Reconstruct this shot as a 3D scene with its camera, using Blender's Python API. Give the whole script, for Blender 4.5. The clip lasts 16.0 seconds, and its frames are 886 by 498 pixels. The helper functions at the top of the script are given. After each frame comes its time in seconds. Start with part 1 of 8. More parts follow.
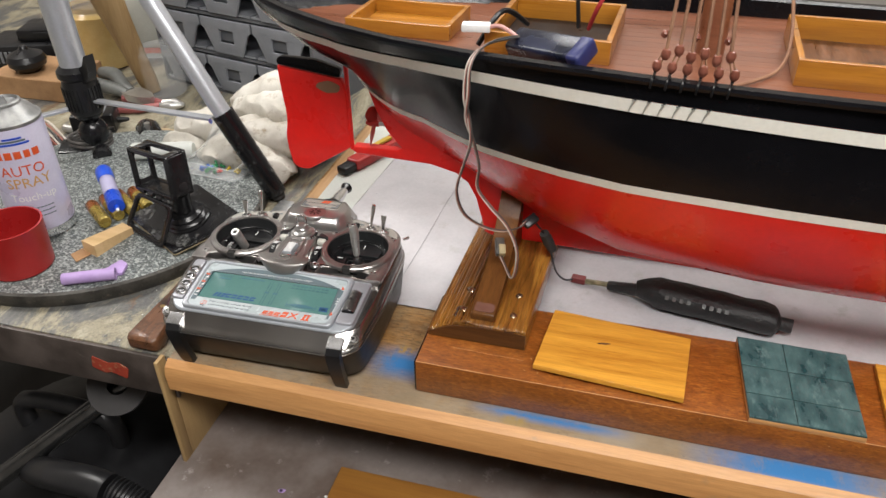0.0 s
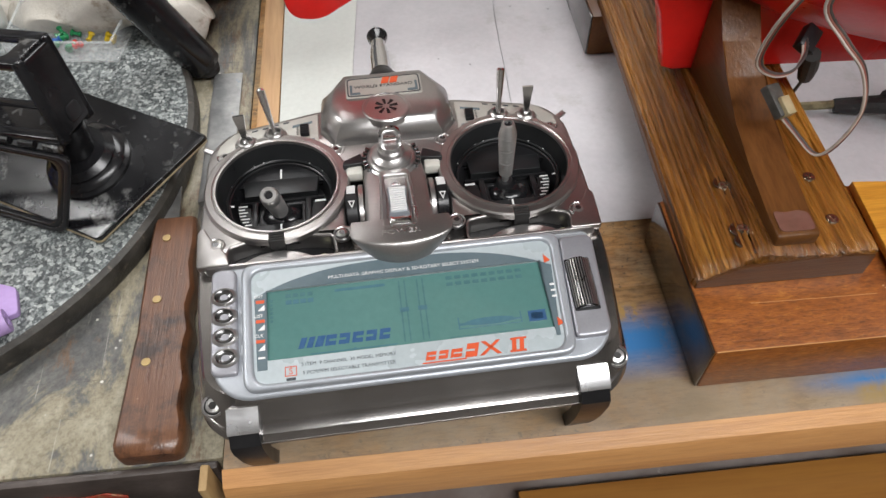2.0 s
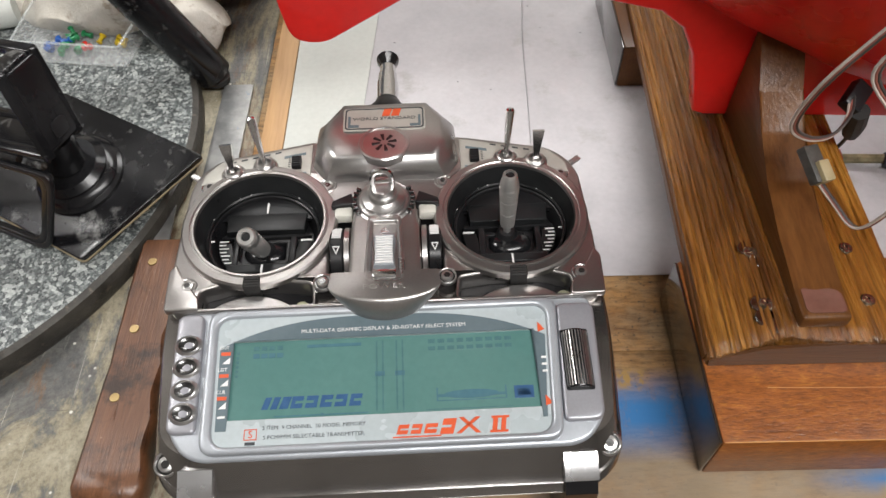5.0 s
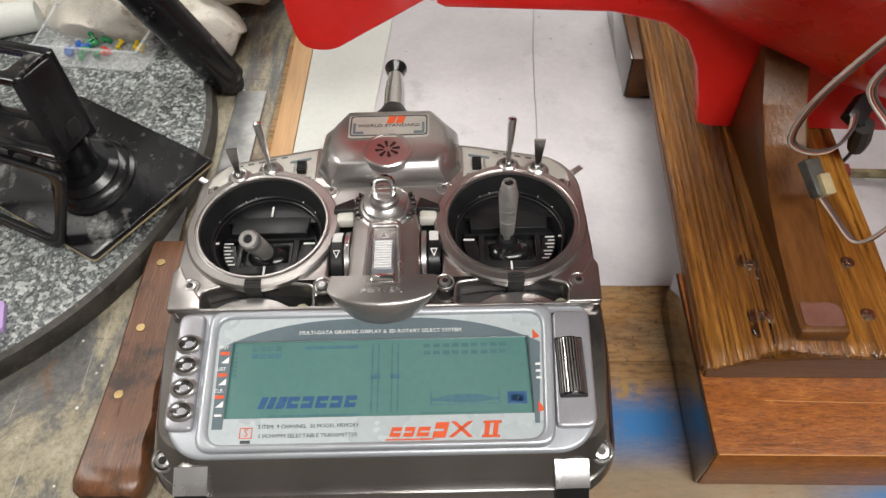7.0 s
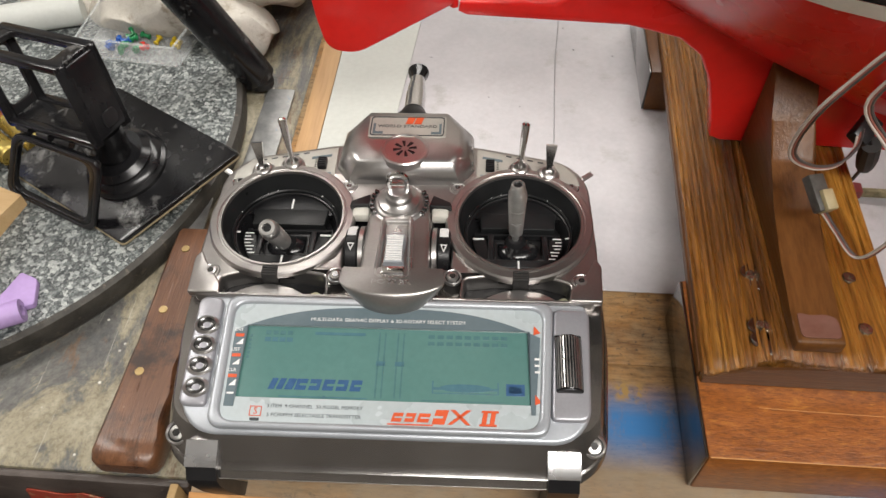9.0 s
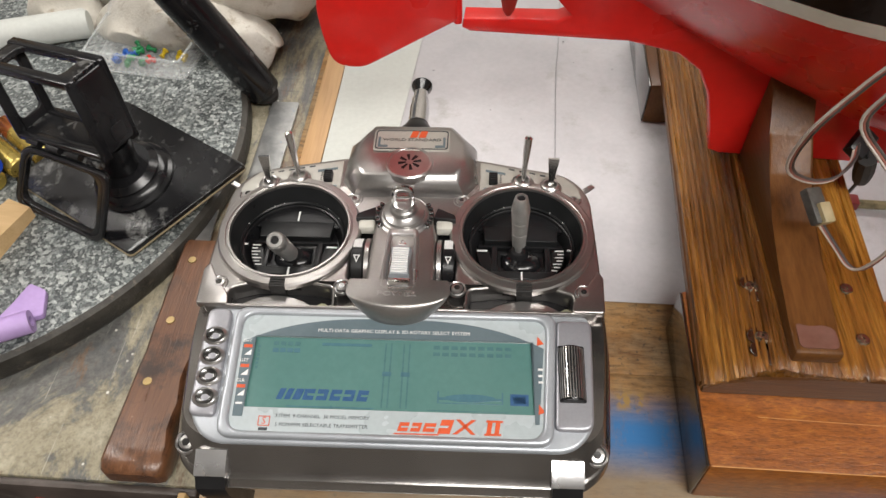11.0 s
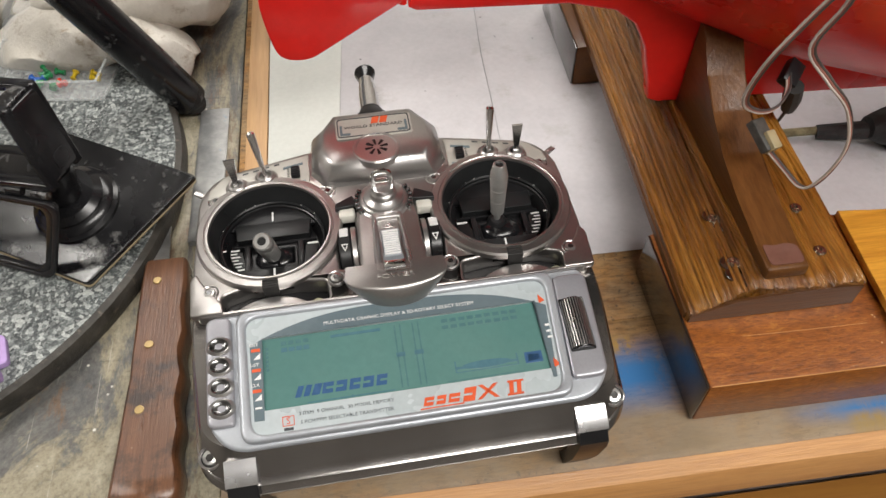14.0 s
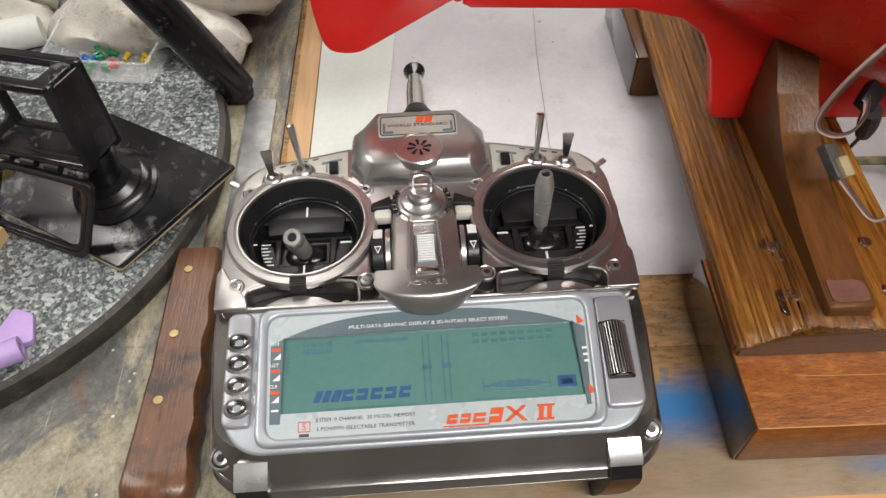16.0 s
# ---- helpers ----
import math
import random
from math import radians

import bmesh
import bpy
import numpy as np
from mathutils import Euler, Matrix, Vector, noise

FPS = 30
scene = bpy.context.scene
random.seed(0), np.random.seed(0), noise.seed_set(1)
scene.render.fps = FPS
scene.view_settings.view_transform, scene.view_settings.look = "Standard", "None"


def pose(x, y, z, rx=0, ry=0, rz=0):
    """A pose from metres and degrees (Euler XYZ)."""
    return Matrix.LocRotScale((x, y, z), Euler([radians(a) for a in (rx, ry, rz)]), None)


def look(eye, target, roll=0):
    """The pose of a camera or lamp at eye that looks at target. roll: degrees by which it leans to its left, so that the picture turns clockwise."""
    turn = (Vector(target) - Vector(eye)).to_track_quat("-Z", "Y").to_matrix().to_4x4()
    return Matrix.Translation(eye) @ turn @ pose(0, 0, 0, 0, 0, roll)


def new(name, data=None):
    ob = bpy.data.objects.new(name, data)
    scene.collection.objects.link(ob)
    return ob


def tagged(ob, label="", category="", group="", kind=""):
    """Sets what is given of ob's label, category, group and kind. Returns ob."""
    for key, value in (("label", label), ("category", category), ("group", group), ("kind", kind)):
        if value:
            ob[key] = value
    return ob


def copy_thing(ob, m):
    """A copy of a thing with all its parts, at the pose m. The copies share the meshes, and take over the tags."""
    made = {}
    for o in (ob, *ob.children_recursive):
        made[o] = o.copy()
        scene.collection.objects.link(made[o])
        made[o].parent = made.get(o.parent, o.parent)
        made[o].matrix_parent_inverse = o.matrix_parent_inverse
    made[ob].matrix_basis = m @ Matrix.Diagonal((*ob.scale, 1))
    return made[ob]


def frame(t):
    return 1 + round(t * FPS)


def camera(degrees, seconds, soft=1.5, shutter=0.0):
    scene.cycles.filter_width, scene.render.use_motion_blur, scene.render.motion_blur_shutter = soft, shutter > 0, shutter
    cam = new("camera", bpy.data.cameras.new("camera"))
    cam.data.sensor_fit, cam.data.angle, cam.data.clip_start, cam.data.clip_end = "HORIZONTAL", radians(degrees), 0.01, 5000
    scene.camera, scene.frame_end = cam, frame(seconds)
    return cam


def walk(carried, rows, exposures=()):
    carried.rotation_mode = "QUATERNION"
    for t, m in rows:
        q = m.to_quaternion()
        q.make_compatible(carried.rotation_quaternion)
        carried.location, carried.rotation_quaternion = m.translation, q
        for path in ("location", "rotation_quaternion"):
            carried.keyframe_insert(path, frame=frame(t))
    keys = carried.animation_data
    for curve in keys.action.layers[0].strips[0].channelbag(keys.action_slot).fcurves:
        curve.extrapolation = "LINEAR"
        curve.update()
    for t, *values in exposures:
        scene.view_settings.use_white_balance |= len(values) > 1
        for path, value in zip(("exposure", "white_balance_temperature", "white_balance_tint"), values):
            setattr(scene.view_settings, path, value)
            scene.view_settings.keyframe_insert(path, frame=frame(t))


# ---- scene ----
cam = camera(62.0, 16.0)
PATH = [
    (0, (0.146, -0.426, 0.451), (-0.301, 1.166, -0.674), -0.7),
    (0.5, (0.053, -0.332, 0.411), (-0.229, 1.222, -0.816), -1.1),
    (1, (-0.021, -0.234, 0.372), (-0.155, 1.252, -0.959), -1.4),
    (1.5, (-0.07, -0.183, 0.333), (-0.039, 1.139, -1.168), -1.3),
    (2, (-0.136, -0.152, 0.328), (-0.025, 1.06, -1.259), -0.8),
    (2.5, (-0.164, -0.123, 0.305), (-0.022, 1.061, -1.3), -0.5),
    (3, (-0.146, -0.109, 0.295), (-0.014, 1.051, -1.329), -0.6),
    (3.5, (-0.129, -0.115, 0.303), (-0.033, 1.023, -1.339), -0.8),
    (4, (-0.131, -0.117, 0.313), (-0.075, 1.022, -1.33), -0.7),
    (4.5, (-0.117, -0.118, 0.32), (-0.096, 1.044, -1.308), -0.9),
    (5, (-0.112, -0.115, 0.323), (-0.109, 1.085, -1.276), -1.0),
    (7.5, (-0.096, -0.121, 0.326), (-0.162, 1.101, -1.257), -1.9),
    (8, (-0.09, -0.124, 0.329), (-0.175, 1.099, -1.251), -1.8),
    (8.5, (-0.093, -0.126, 0.333), (-0.206, 1.102, -1.242), -1.9),
    (9, (-0.095, -0.13, 0.332), (-0.217, 1.105, -1.237), -1.8),
    (9.5, (-0.096, -0.131, 0.334), (-0.218, 1.109, -1.231), -1.7),
    (12, (-0.101, -0.133, 0.338), (-0.211, 1.123, -1.215), -1.8),
    (12.5, (-0.134, -0.124, 0.339), (-0.128, 1.117, -1.23), -1.2),
    (13, (-0.132, -0.133, 0.346), (-0.005, 1.09, -1.231), -0.6),
    (13.5, (-0.146, -0.138, 0.34), (0.014, 1.089, -1.231), -0.2),
    (14, (-0.139, -0.141, 0.337), (0.017, 1.09, -1.232), -0.5),
    (14.5, (-0.129, -0.144, 0.34), (0.054, 1.087, -1.226), -0.3),
    (15, (-0.135, -0.139, 0.341), (0.084, 1.091, -1.22), -0.1),
    (15.5, (-0.151, -0.132, 0.33), (0.06, 1.115, -1.219), 0.3),
    (16, (-0.134, -0.13, 0.325), (-0.1, 1.122, -1.235), -0.8),
]
# the camera's own exposure (stops) and white balance (kelvin, tint) drift a little
EXPOSURES = [(0, 0.0, 6400, 10), (1, -0.16, 6300, 10), (2, -0.16, 6150, 10), (3, -0.19, 5950, 10), (4, -0.10, 6200, 10), (5, -0.12, 6300, 10), (7.5, -0.12, 6500, 10), (9, -0.12, 6550, 10), (12.5, -0.15, 6500, 10), (15, -0.16, 6550, 10), (16, -0.12, 6450, 10)]
walk(cam, [(t, look(eye, target, roll)) for t, eye, target, roll in PATH], EXPOSURES)

# ---- light and world ----
world = bpy.data.worlds.new("workshop_air")
scene.world = world
world.use_nodes = True
world.node_tree.nodes["Background"].inputs[0].default_value = (0.9, 0.95, 1.0, 1)
world.node_tree.nodes["Background"].inputs[1].default_value = 0.25


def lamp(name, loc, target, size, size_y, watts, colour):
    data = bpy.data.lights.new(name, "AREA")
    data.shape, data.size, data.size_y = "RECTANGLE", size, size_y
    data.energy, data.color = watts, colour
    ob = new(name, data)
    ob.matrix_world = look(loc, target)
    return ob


lamp("ceiling_or_fill_light", (0.42, -0.78, 1.55), (0.22, -0.05, 0.05), 1.30, 0.50, 55, (1.0, 0.965, 0.92))
lamp("ceiling_or_fill_light", (0.05, 0.95, 1.55), (0.0, 0.45, 0), 1.40, 0.45, 27, (1.0, 0.965, 0.92))
# added fill lamp, unseen: lifts the left side and softens shadows on the paper
lamp("ceiling_or_fill_light", (-1.45, 0.35, 1.55), (-1.10, 0.30, 0), 0.60, 0.30, 18, (1.0, 0.965, 0.91))


# ---- materials ----
def nodes_of(name):
    m = bpy.data.materials.new(name)
    m.use_nodes = True
    n, l = m.node_tree.nodes, m.node_tree.links
    return m, n, l, n["Principled BSDF"]


def coords(n, l, stretch, turn=(0, 0, 0)):
    tc, mp = n.new("ShaderNodeTexCoord"), n.new("ShaderNodeMapping")
    mp.inputs["Scale"].default_value = stretch
    mp.inputs["Rotation"].default_value = [radians(a) for a in turn]
    l.new(tc.outputs["Object"], mp.inputs["Vector"])
    return mp.outputs["Vector"]


def noise_tex(n, l, vec, scale, detail=4, rough=0.6, distort=0.0):
    t = n.new("ShaderNodeTexNoise")
    t.inputs["Scale"].default_value, t.inputs["Detail"].default_value = scale, detail
    t.inputs["Roughness"].default_value, t.inputs["Distortion"].default_value = rough, distort
    l.new(vec, t.inputs["Vector"])
    return t.outputs["Fac"]


def ramp(n, l, fac, stops):
    r = n.new("ShaderNodeValToRGB")
    while len(r.color_ramp.elements) < len(stops):
        r.color_ramp.elements.new(0.5)
    for e, (p, c) in zip(r.color_ramp.elements, stops):
        e.position, e.color = p, (*c, 1) if len(c) == 3 else c
    l.new(fac, r.inputs["Fac"])
    return r.outputs["Color"]


def mixed(n, l, fac, a, b, mode="MIX"):
    m = n.new("ShaderNodeMix")
    m.data_type, m.blend_type = "RGBA", mode
    for value, sock in ((fac, m.inputs[0]), (a, m.inputs[6]), (b, m.inputs[7])):
        if hasattr(value, "links"):
            l.new(value, sock)
        else:
            sock.default_value = value if isinstance(value, (int, float)) else (*value, 1)
    return m.outputs[2]


def bumped(n, l, b, height, strength, dist):
    bp = n.new("ShaderNodeBump")
    bp.inputs["Strength"].default_value, bp.inputs["Distance"].default_value = strength, dist
    l.new(height, bp.inputs["Height"])
    l.new(bp.outputs["Normal"], b.inputs["Normal"])
    l.new(bp.outputs["Normal"], b.inputs["Coat Normal"])


def span(n, l, fac, lo, hi):
    m = n.new("ShaderNodeMapRange")
    m.inputs["From Min"].default_value, m.inputs["From Max"].default_value = 0.3, 0.7
    m.inputs["To Min"].default_value, m.inputs["To Max"].default_value = lo, hi
    l.new(fac, m.inputs["Value"])
    return m.outputs["Result"]


def plain(name, c1, c2, rough=(0.35, 0.55), metal=0.0, scale=30, fine=400, bump=0.15, dist=0.0003, coat=0.0, dirt=None, amount=0.5, stretch=(1, 1, 1), spec=0.5):
    """Two tones in large patches, fine grain, worn patches of dirt, uneven gloss."""
    m, n, l, b = nodes_of(name)
    v = coords(n, l, stretch)
    big, small = noise_tex(n, l, v, scale), noise_tex(n, l, v, fine, 3)
    col = ramp(n, l, big, [(0.35, c1), (0.65, c2)])
    col = mixed(n, l, 0.10, col, ramp(n, l, small, [(0.3, (0.25, 0.25, 0.25)), (0.7, (1, 1, 1))]), "MULTIPLY")
    if dirt:
        d = noise_tex(n, l, v, scale * 2.3, 6, 0.7)
        fac = ramp(n, l, d, [(amount, (0, 0, 0)), (min(amount + 0.14, 1), (1, 1, 1))])
        col = mixed(n, l, fac, col, dirt)
    l.new(col, b.inputs["Base Color"])
    l.new(span(n, l, big, *rough), b.inputs["Roughness"])
    b.inputs["Metallic"].default_value = metal
    b.inputs["Specular IOR Level"].default_value = spec
    b.inputs["Coat Weight"].default_value = coat
    b.inputs["Coat Roughness"].default_value = 0.12
    bumped(n, l, b, small, bump, dist)
    return m


def timber(name, light, dark, along="x", grain=60, rough=(0.3, 0.5), coat=0.0, bump=0.3, dirt=None, amount=0.6, rings=0.5, dist=0.0006, ccoat=0.1, flecks=None, spec=0.5):
    """Planed wood: long streaks, darker growth lines, fine pores."""
    m, n, l, b = nodes_of(name)
    k = {"x": (0.06, 1, 1), "y": (1, 0.06, 1), "z": (1, 1, 0.06)}[along]
    v = coords(n, l, k)
    streak = noise_tex(n, l, v, grain, 6, 0.65, 0.6)
    pores = noise_tex(n, l, v, grain * 9, 3, 0.6)
    broad = noise_tex(n, l, v, grain * 0.25, 3, 0.5, 1.5)
    col = ramp(n, l, streak, [(0.3, dark), (0.62, light)])
    lines = ramp(n, l, broad, [(0.42, light), (0.5, dark), (0.58, light)])
    col = mixed(n, l, rings * 0.6, col, lines, "MULTIPLY" if rings > 0.8 else "MIX")
    col = mixed(n, l, 0.25, col, ramp(n, l, pores, [(0.35, dark), (0.6, light)]))
    if dirt:
        v2 = coords(n, l, (1, 1, 1))
        fac = ramp(n, l, noise_tex(n, l, v2, 26, 7, 0.7), [(amount, (0, 0, 0)), (min(amount + 0.12, 1), (1, 1, 1))])
        col = mixed(n, l, fac, col, dirt)
    if flecks:
        vo = n.new("ShaderNodeTexVoronoi")
        vo.inputs["Scale"].default_value = 170
        l.new(coords(n, l, (1, 1, 1)), vo.inputs["Vector"])
        dot = ramp(n, l, vo.outputs["Distance"], [(0.05, (1, 1, 1)), (0.10, (0, 0, 0))])
        sparse = ramp(n, l, noise_tex(n, l, coords(n, l, (1, 1, 1)), 40, 4), [(0.54, (0, 0, 0)), (0.57, (1, 1, 1))])
        col = mixed(n, l, mixed(n, l, 1.0, dot, sparse, "MULTIPLY"), col, flecks)
    l.new(col, b.inputs["Base Color"])
    l.new(span(n, l, streak, *rough), b.inputs["Roughness"])
    b.inputs["Coat Weight"].default_value = coat
    b.inputs["Coat Roughness"].default_value = ccoat
    b.inputs["Specular IOR Level"].default_value = spec
    both = mixed(n, l, 0.5, pores, streak)
    bumped(n, l, b, both, bump, dist)
    return m


def granite(name):
    m, n, l, b = nodes_of(name)
    v = coords(n, l, (1, 1, 1))
    vo = n.new("ShaderNodeTexVoronoi")
    vo.inputs["Scale"].default_value = 480
    l.new(v, vo.inputs["Vector"])
    sep = n.new("ShaderNodeSeparateColor")
    l.new(vo.outputs["Color"], sep.inputs[0])
    speck = ramp(n, l, sep.outputs[0], [(0.0, (0.010, 0.013, 0.014)), (0.40, (0.020, 0.026, 0.027)), (0.52, (0.075, 0.088, 0.088)), (0.70, (0.215, 0.235, 0.228)), (1, (0.52, 0.54, 0.515))])
    cloud = ramp(n, l, noise_tex(n, l, v, 130, 5, 0.7), [(0.40, (0.022, 0.03, 0.032)), (0.64, (0.42, 0.46, 0.45))])
    vf = n.new("ShaderNodeTexVoronoi")
    vf.inputs["Scale"].default_value = 900
    l.new(v, vf.inputs["Vector"])
    sf = n.new("ShaderNodeSeparateColor")
    l.new(vf.outputs["Color"], sf.inputs[0])
    grit = ramp(n, l, sf.outputs[1], [(0.0, (0.018, 0.022, 0.024)), (0.45, (0.06, 0.07, 0.072)), (0.7, (0.26, 0.28, 0.275)), (1, (0.60, 0.62, 0.60))])
    speck = mixed(n, l, 0.30, speck, grit)
    col = mixed(n, l, 0.12, speck, cloud)
    dust = ramp(n, l, noise_tex(n, l, v, 22, 6, 0.7), [(0.55, (0, 0, 0)), (0.85, (0.3, 0.3, 0.3))])
    col = mixed(n, l, dust, col, (0.42, 0.43, 0.42))
    l.new(col, b.inputs["Base Color"])
    b.inputs["Roughness"].default_value = 0.45
    bumped(n, l, b, noise_tex(n, l, v, 500, 2), 0.1, 0.0003)
    return m


def wet_oak(name):
    """Coarse open-grained oak under thick varnish: dark pore lines, amber ridges, glints on the raised grain, partly
    painted.
    """
    m, n, l, b = nodes_of(name)
    broad = noise_tex(n, l, coords(n, l, (1, 0.10, 1)), 46, 5, 0.6, 0.6)
    streak = noise_tex(n, l, coords(n, l, (1, 0.030, 1)), 165, 6, 0.68, 0.4)
    pores = noise_tex(n, l, coords(n, l, (1, 0.05, 1)), 900, 3, 0.6)
    col = ramp(n, l, broad, [(0.34, (0.075, 0.027, 0.006)), (0.50, (0.245, 0.100, 0.017)), (0.66, (0.450, 0.210, 0.036))])
    col = mixed(n, l, ramp(n, l, streak, [(0.33, (0.75, 0.75, 0.75)), (0.45, (0, 0, 0))]), col, (0.040, 0.013, 0.003))
    # thin gold highlight lines painted along the streaks, as glints of the varnish
    col = mixed(n, l, ramp(n, l, streak, [(0.63, (0, 0, 0)), (0.71, (0.45, 0.45, 0.45))]), col, (0.40, 0.20, 0.050))
    col = mixed(n, l, 0.5, col, ramp(n, l, pores, [(0.36, (0.3, 0.25, 0.2)), (0.52, (1, 1, 1))]), "MULTIPLY")
    l.new(col, b.inputs["Base Color"])
    l.new(span(n, l, streak, 0.34, 0.22), b.inputs["Roughness"])
    b.inputs["Coat Weight"].default_value = 0.9
    b.inputs["Coat Roughness"].default_value = 0.06
    bumped(n, l, b, mixed(n, l, 0.75, pores, mixed(n, l, 0.35, streak, broad)), 1.0, 0.0042)
    return m


def mahogany(name):
    """Varnished red-brown wood: short mottled grain, pores and a few pale flecks under a glossy coat."""
    m, n, l, b = nodes_of(name)
    streak = noise_tex(n, l, coords(n, l, (0.38, 1, 1)), 330, 6, 0.75, 0.4)
    mottle = noise_tex(n, l, coords(n, l, (0.5, 1, 1)), 46, 6, 0.72, 0.8)
    pores = noise_tex(n, l, coords(n, l, (0.22, 1, 1)), 1100, 3, 0.7)
    col = ramp(n, l, streak, [(0.30, (0.190, 0.054, 0.008)), (0.55, (0.335, 0.104, 0.015)), (0.72, (0.48, 0.190, 0.034))])
    col = mixed(n, l, 0.55, col, ramp(n, l, mottle, [(0.34, (0.45, 0.40, 0.38)), (0.62, (1, 1, 1))]), "MULTIPLY")
    col = mixed(n, l, 0.6, col, ramp(n, l, pores, [(0.36, (0.35, 0.30, 0.26)), (0.50, (1, 1, 1))]), "MULTIPLY")
    # sparse pale flecks: sparkles of the varnish painted into the colour
    vo = n.new("ShaderNodeTexVoronoi")
    vo.inputs["Scale"].default_value = 150
    l.new(coords(n, l, (1, 1, 1)), vo.inputs["Vector"])
    dot = ramp(n, l, vo.outputs["Distance"], [(0.04, (1, 1, 1)), (0.09, (0, 0, 0))])
    sparse = ramp(n, l, noise_tex(n, l, coords(n, l, (1, 1, 1)), 36, 4), [(0.55, (0, 0, 0)), (0.58, (1, 1, 1))])
    col = mixed(n, l, mixed(n, l, 1.0, dot, sparse, "MULTIPLY"), col, (0.60, 0.40, 0.22))
    l.new(col, b.inputs["Base Color"])
    l.new(span(n, l, mottle, 0.28, 0.46), b.inputs["Roughness"])
    b.inputs["Coat Weight"].default_value = 0.45
    b.inputs["Coat Roughness"].default_value = 0.14
    bumped(n, l, b, mixed(n, l, 0.5, mottle, pores), 0.5, 0.0008)
    return m


def grimy_bench(name):
    """Old worktop: khaki paint worn through to slate grey and bare brown, scratched and spattered."""
    m, n, l, b = nodes_of(name)
    u = coords(n, l, (1, 1, 1))
    v = coords(n, l, (1, 0.35, 1), (0, 0, 8))
    base = ramp(n, l, noise_tex(n, l, v, 15, 9, 0.74, 0.7), [(0.38, (0.060, 0.062, 0.062)), (0.47, (0.125, 0.122, 0.112)), (0.52, (0.265, 0.235, 0.160)), (0.66, (0.42, 0.385, 0.29))])
    brown = ramp(n, l, noise_tex(n, l, v, 34, 7, 0.75), [(0.56, (0, 0, 0)), (0.63, (0.8, 0.8, 0.8))])
    col = mixed(n, l, brown, base, (0.15, 0.085, 0.045))
    fine = noise_tex(n, l, u, 330, 6, 0.75)
    col = mixed(n, l, 0.65, col, ramp(n, l, fine, [(0.34, (0.42, 0.40, 0.37)), (0.56, (1, 1, 1))]), "MULTIPLY")
    scratch = ramp(n, l, noise_tex(n, l, coords(n, l, (1, 0.03, 1), (0, 0, 24)), 520, 4, 0.6), [(0.66, (0, 0, 0)), (0.70, (0.45, 0.45, 0.45))])
    col = mixed(n, l, scratch, col, (0.46, 0.44, 0.38))
    dark = ramp(n, l, noise_tex(n, l, coords(n, l, (0.04, 1, 1), (0, 0, 35)), 480, 4, 0.6), [(0.30, (0.6, 0.6, 0.6)), (0.34, (0, 0, 0))])
    col = mixed(n, l, dark, col, (0.05, 0.045, 0.04))
    vo = n.new("ShaderNodeTexVoronoi")
    vo.inputs["Scale"].default_value = 120
    l.new(u, vo.inputs["Vector"])
    spat = mixed(n, l, 1.0, ramp(n, l, vo.outputs["Distance"], [(0.07, (1, 1, 1)), (0.12, (0, 0, 0))]), ramp(n, l, noise_tex(n, l, u, 28, 4), [(0.53, (0, 0, 0)), (0.57, (1, 1, 1))]), "MULTIPLY")
    col = mixed(n, l, spat, col, (0.60, 0.58, 0.52))
    l.new(col, b.inputs["Base Color"])
    l.new(span(n, l, fine, 0.32, 0.55), b.inputs["Roughness"])
    bumped(n, l, b, mixed(n, l, 0.4, fine, noise_tex(n, l, v, 60, 6)), 0.6, 0.0009)
    return m


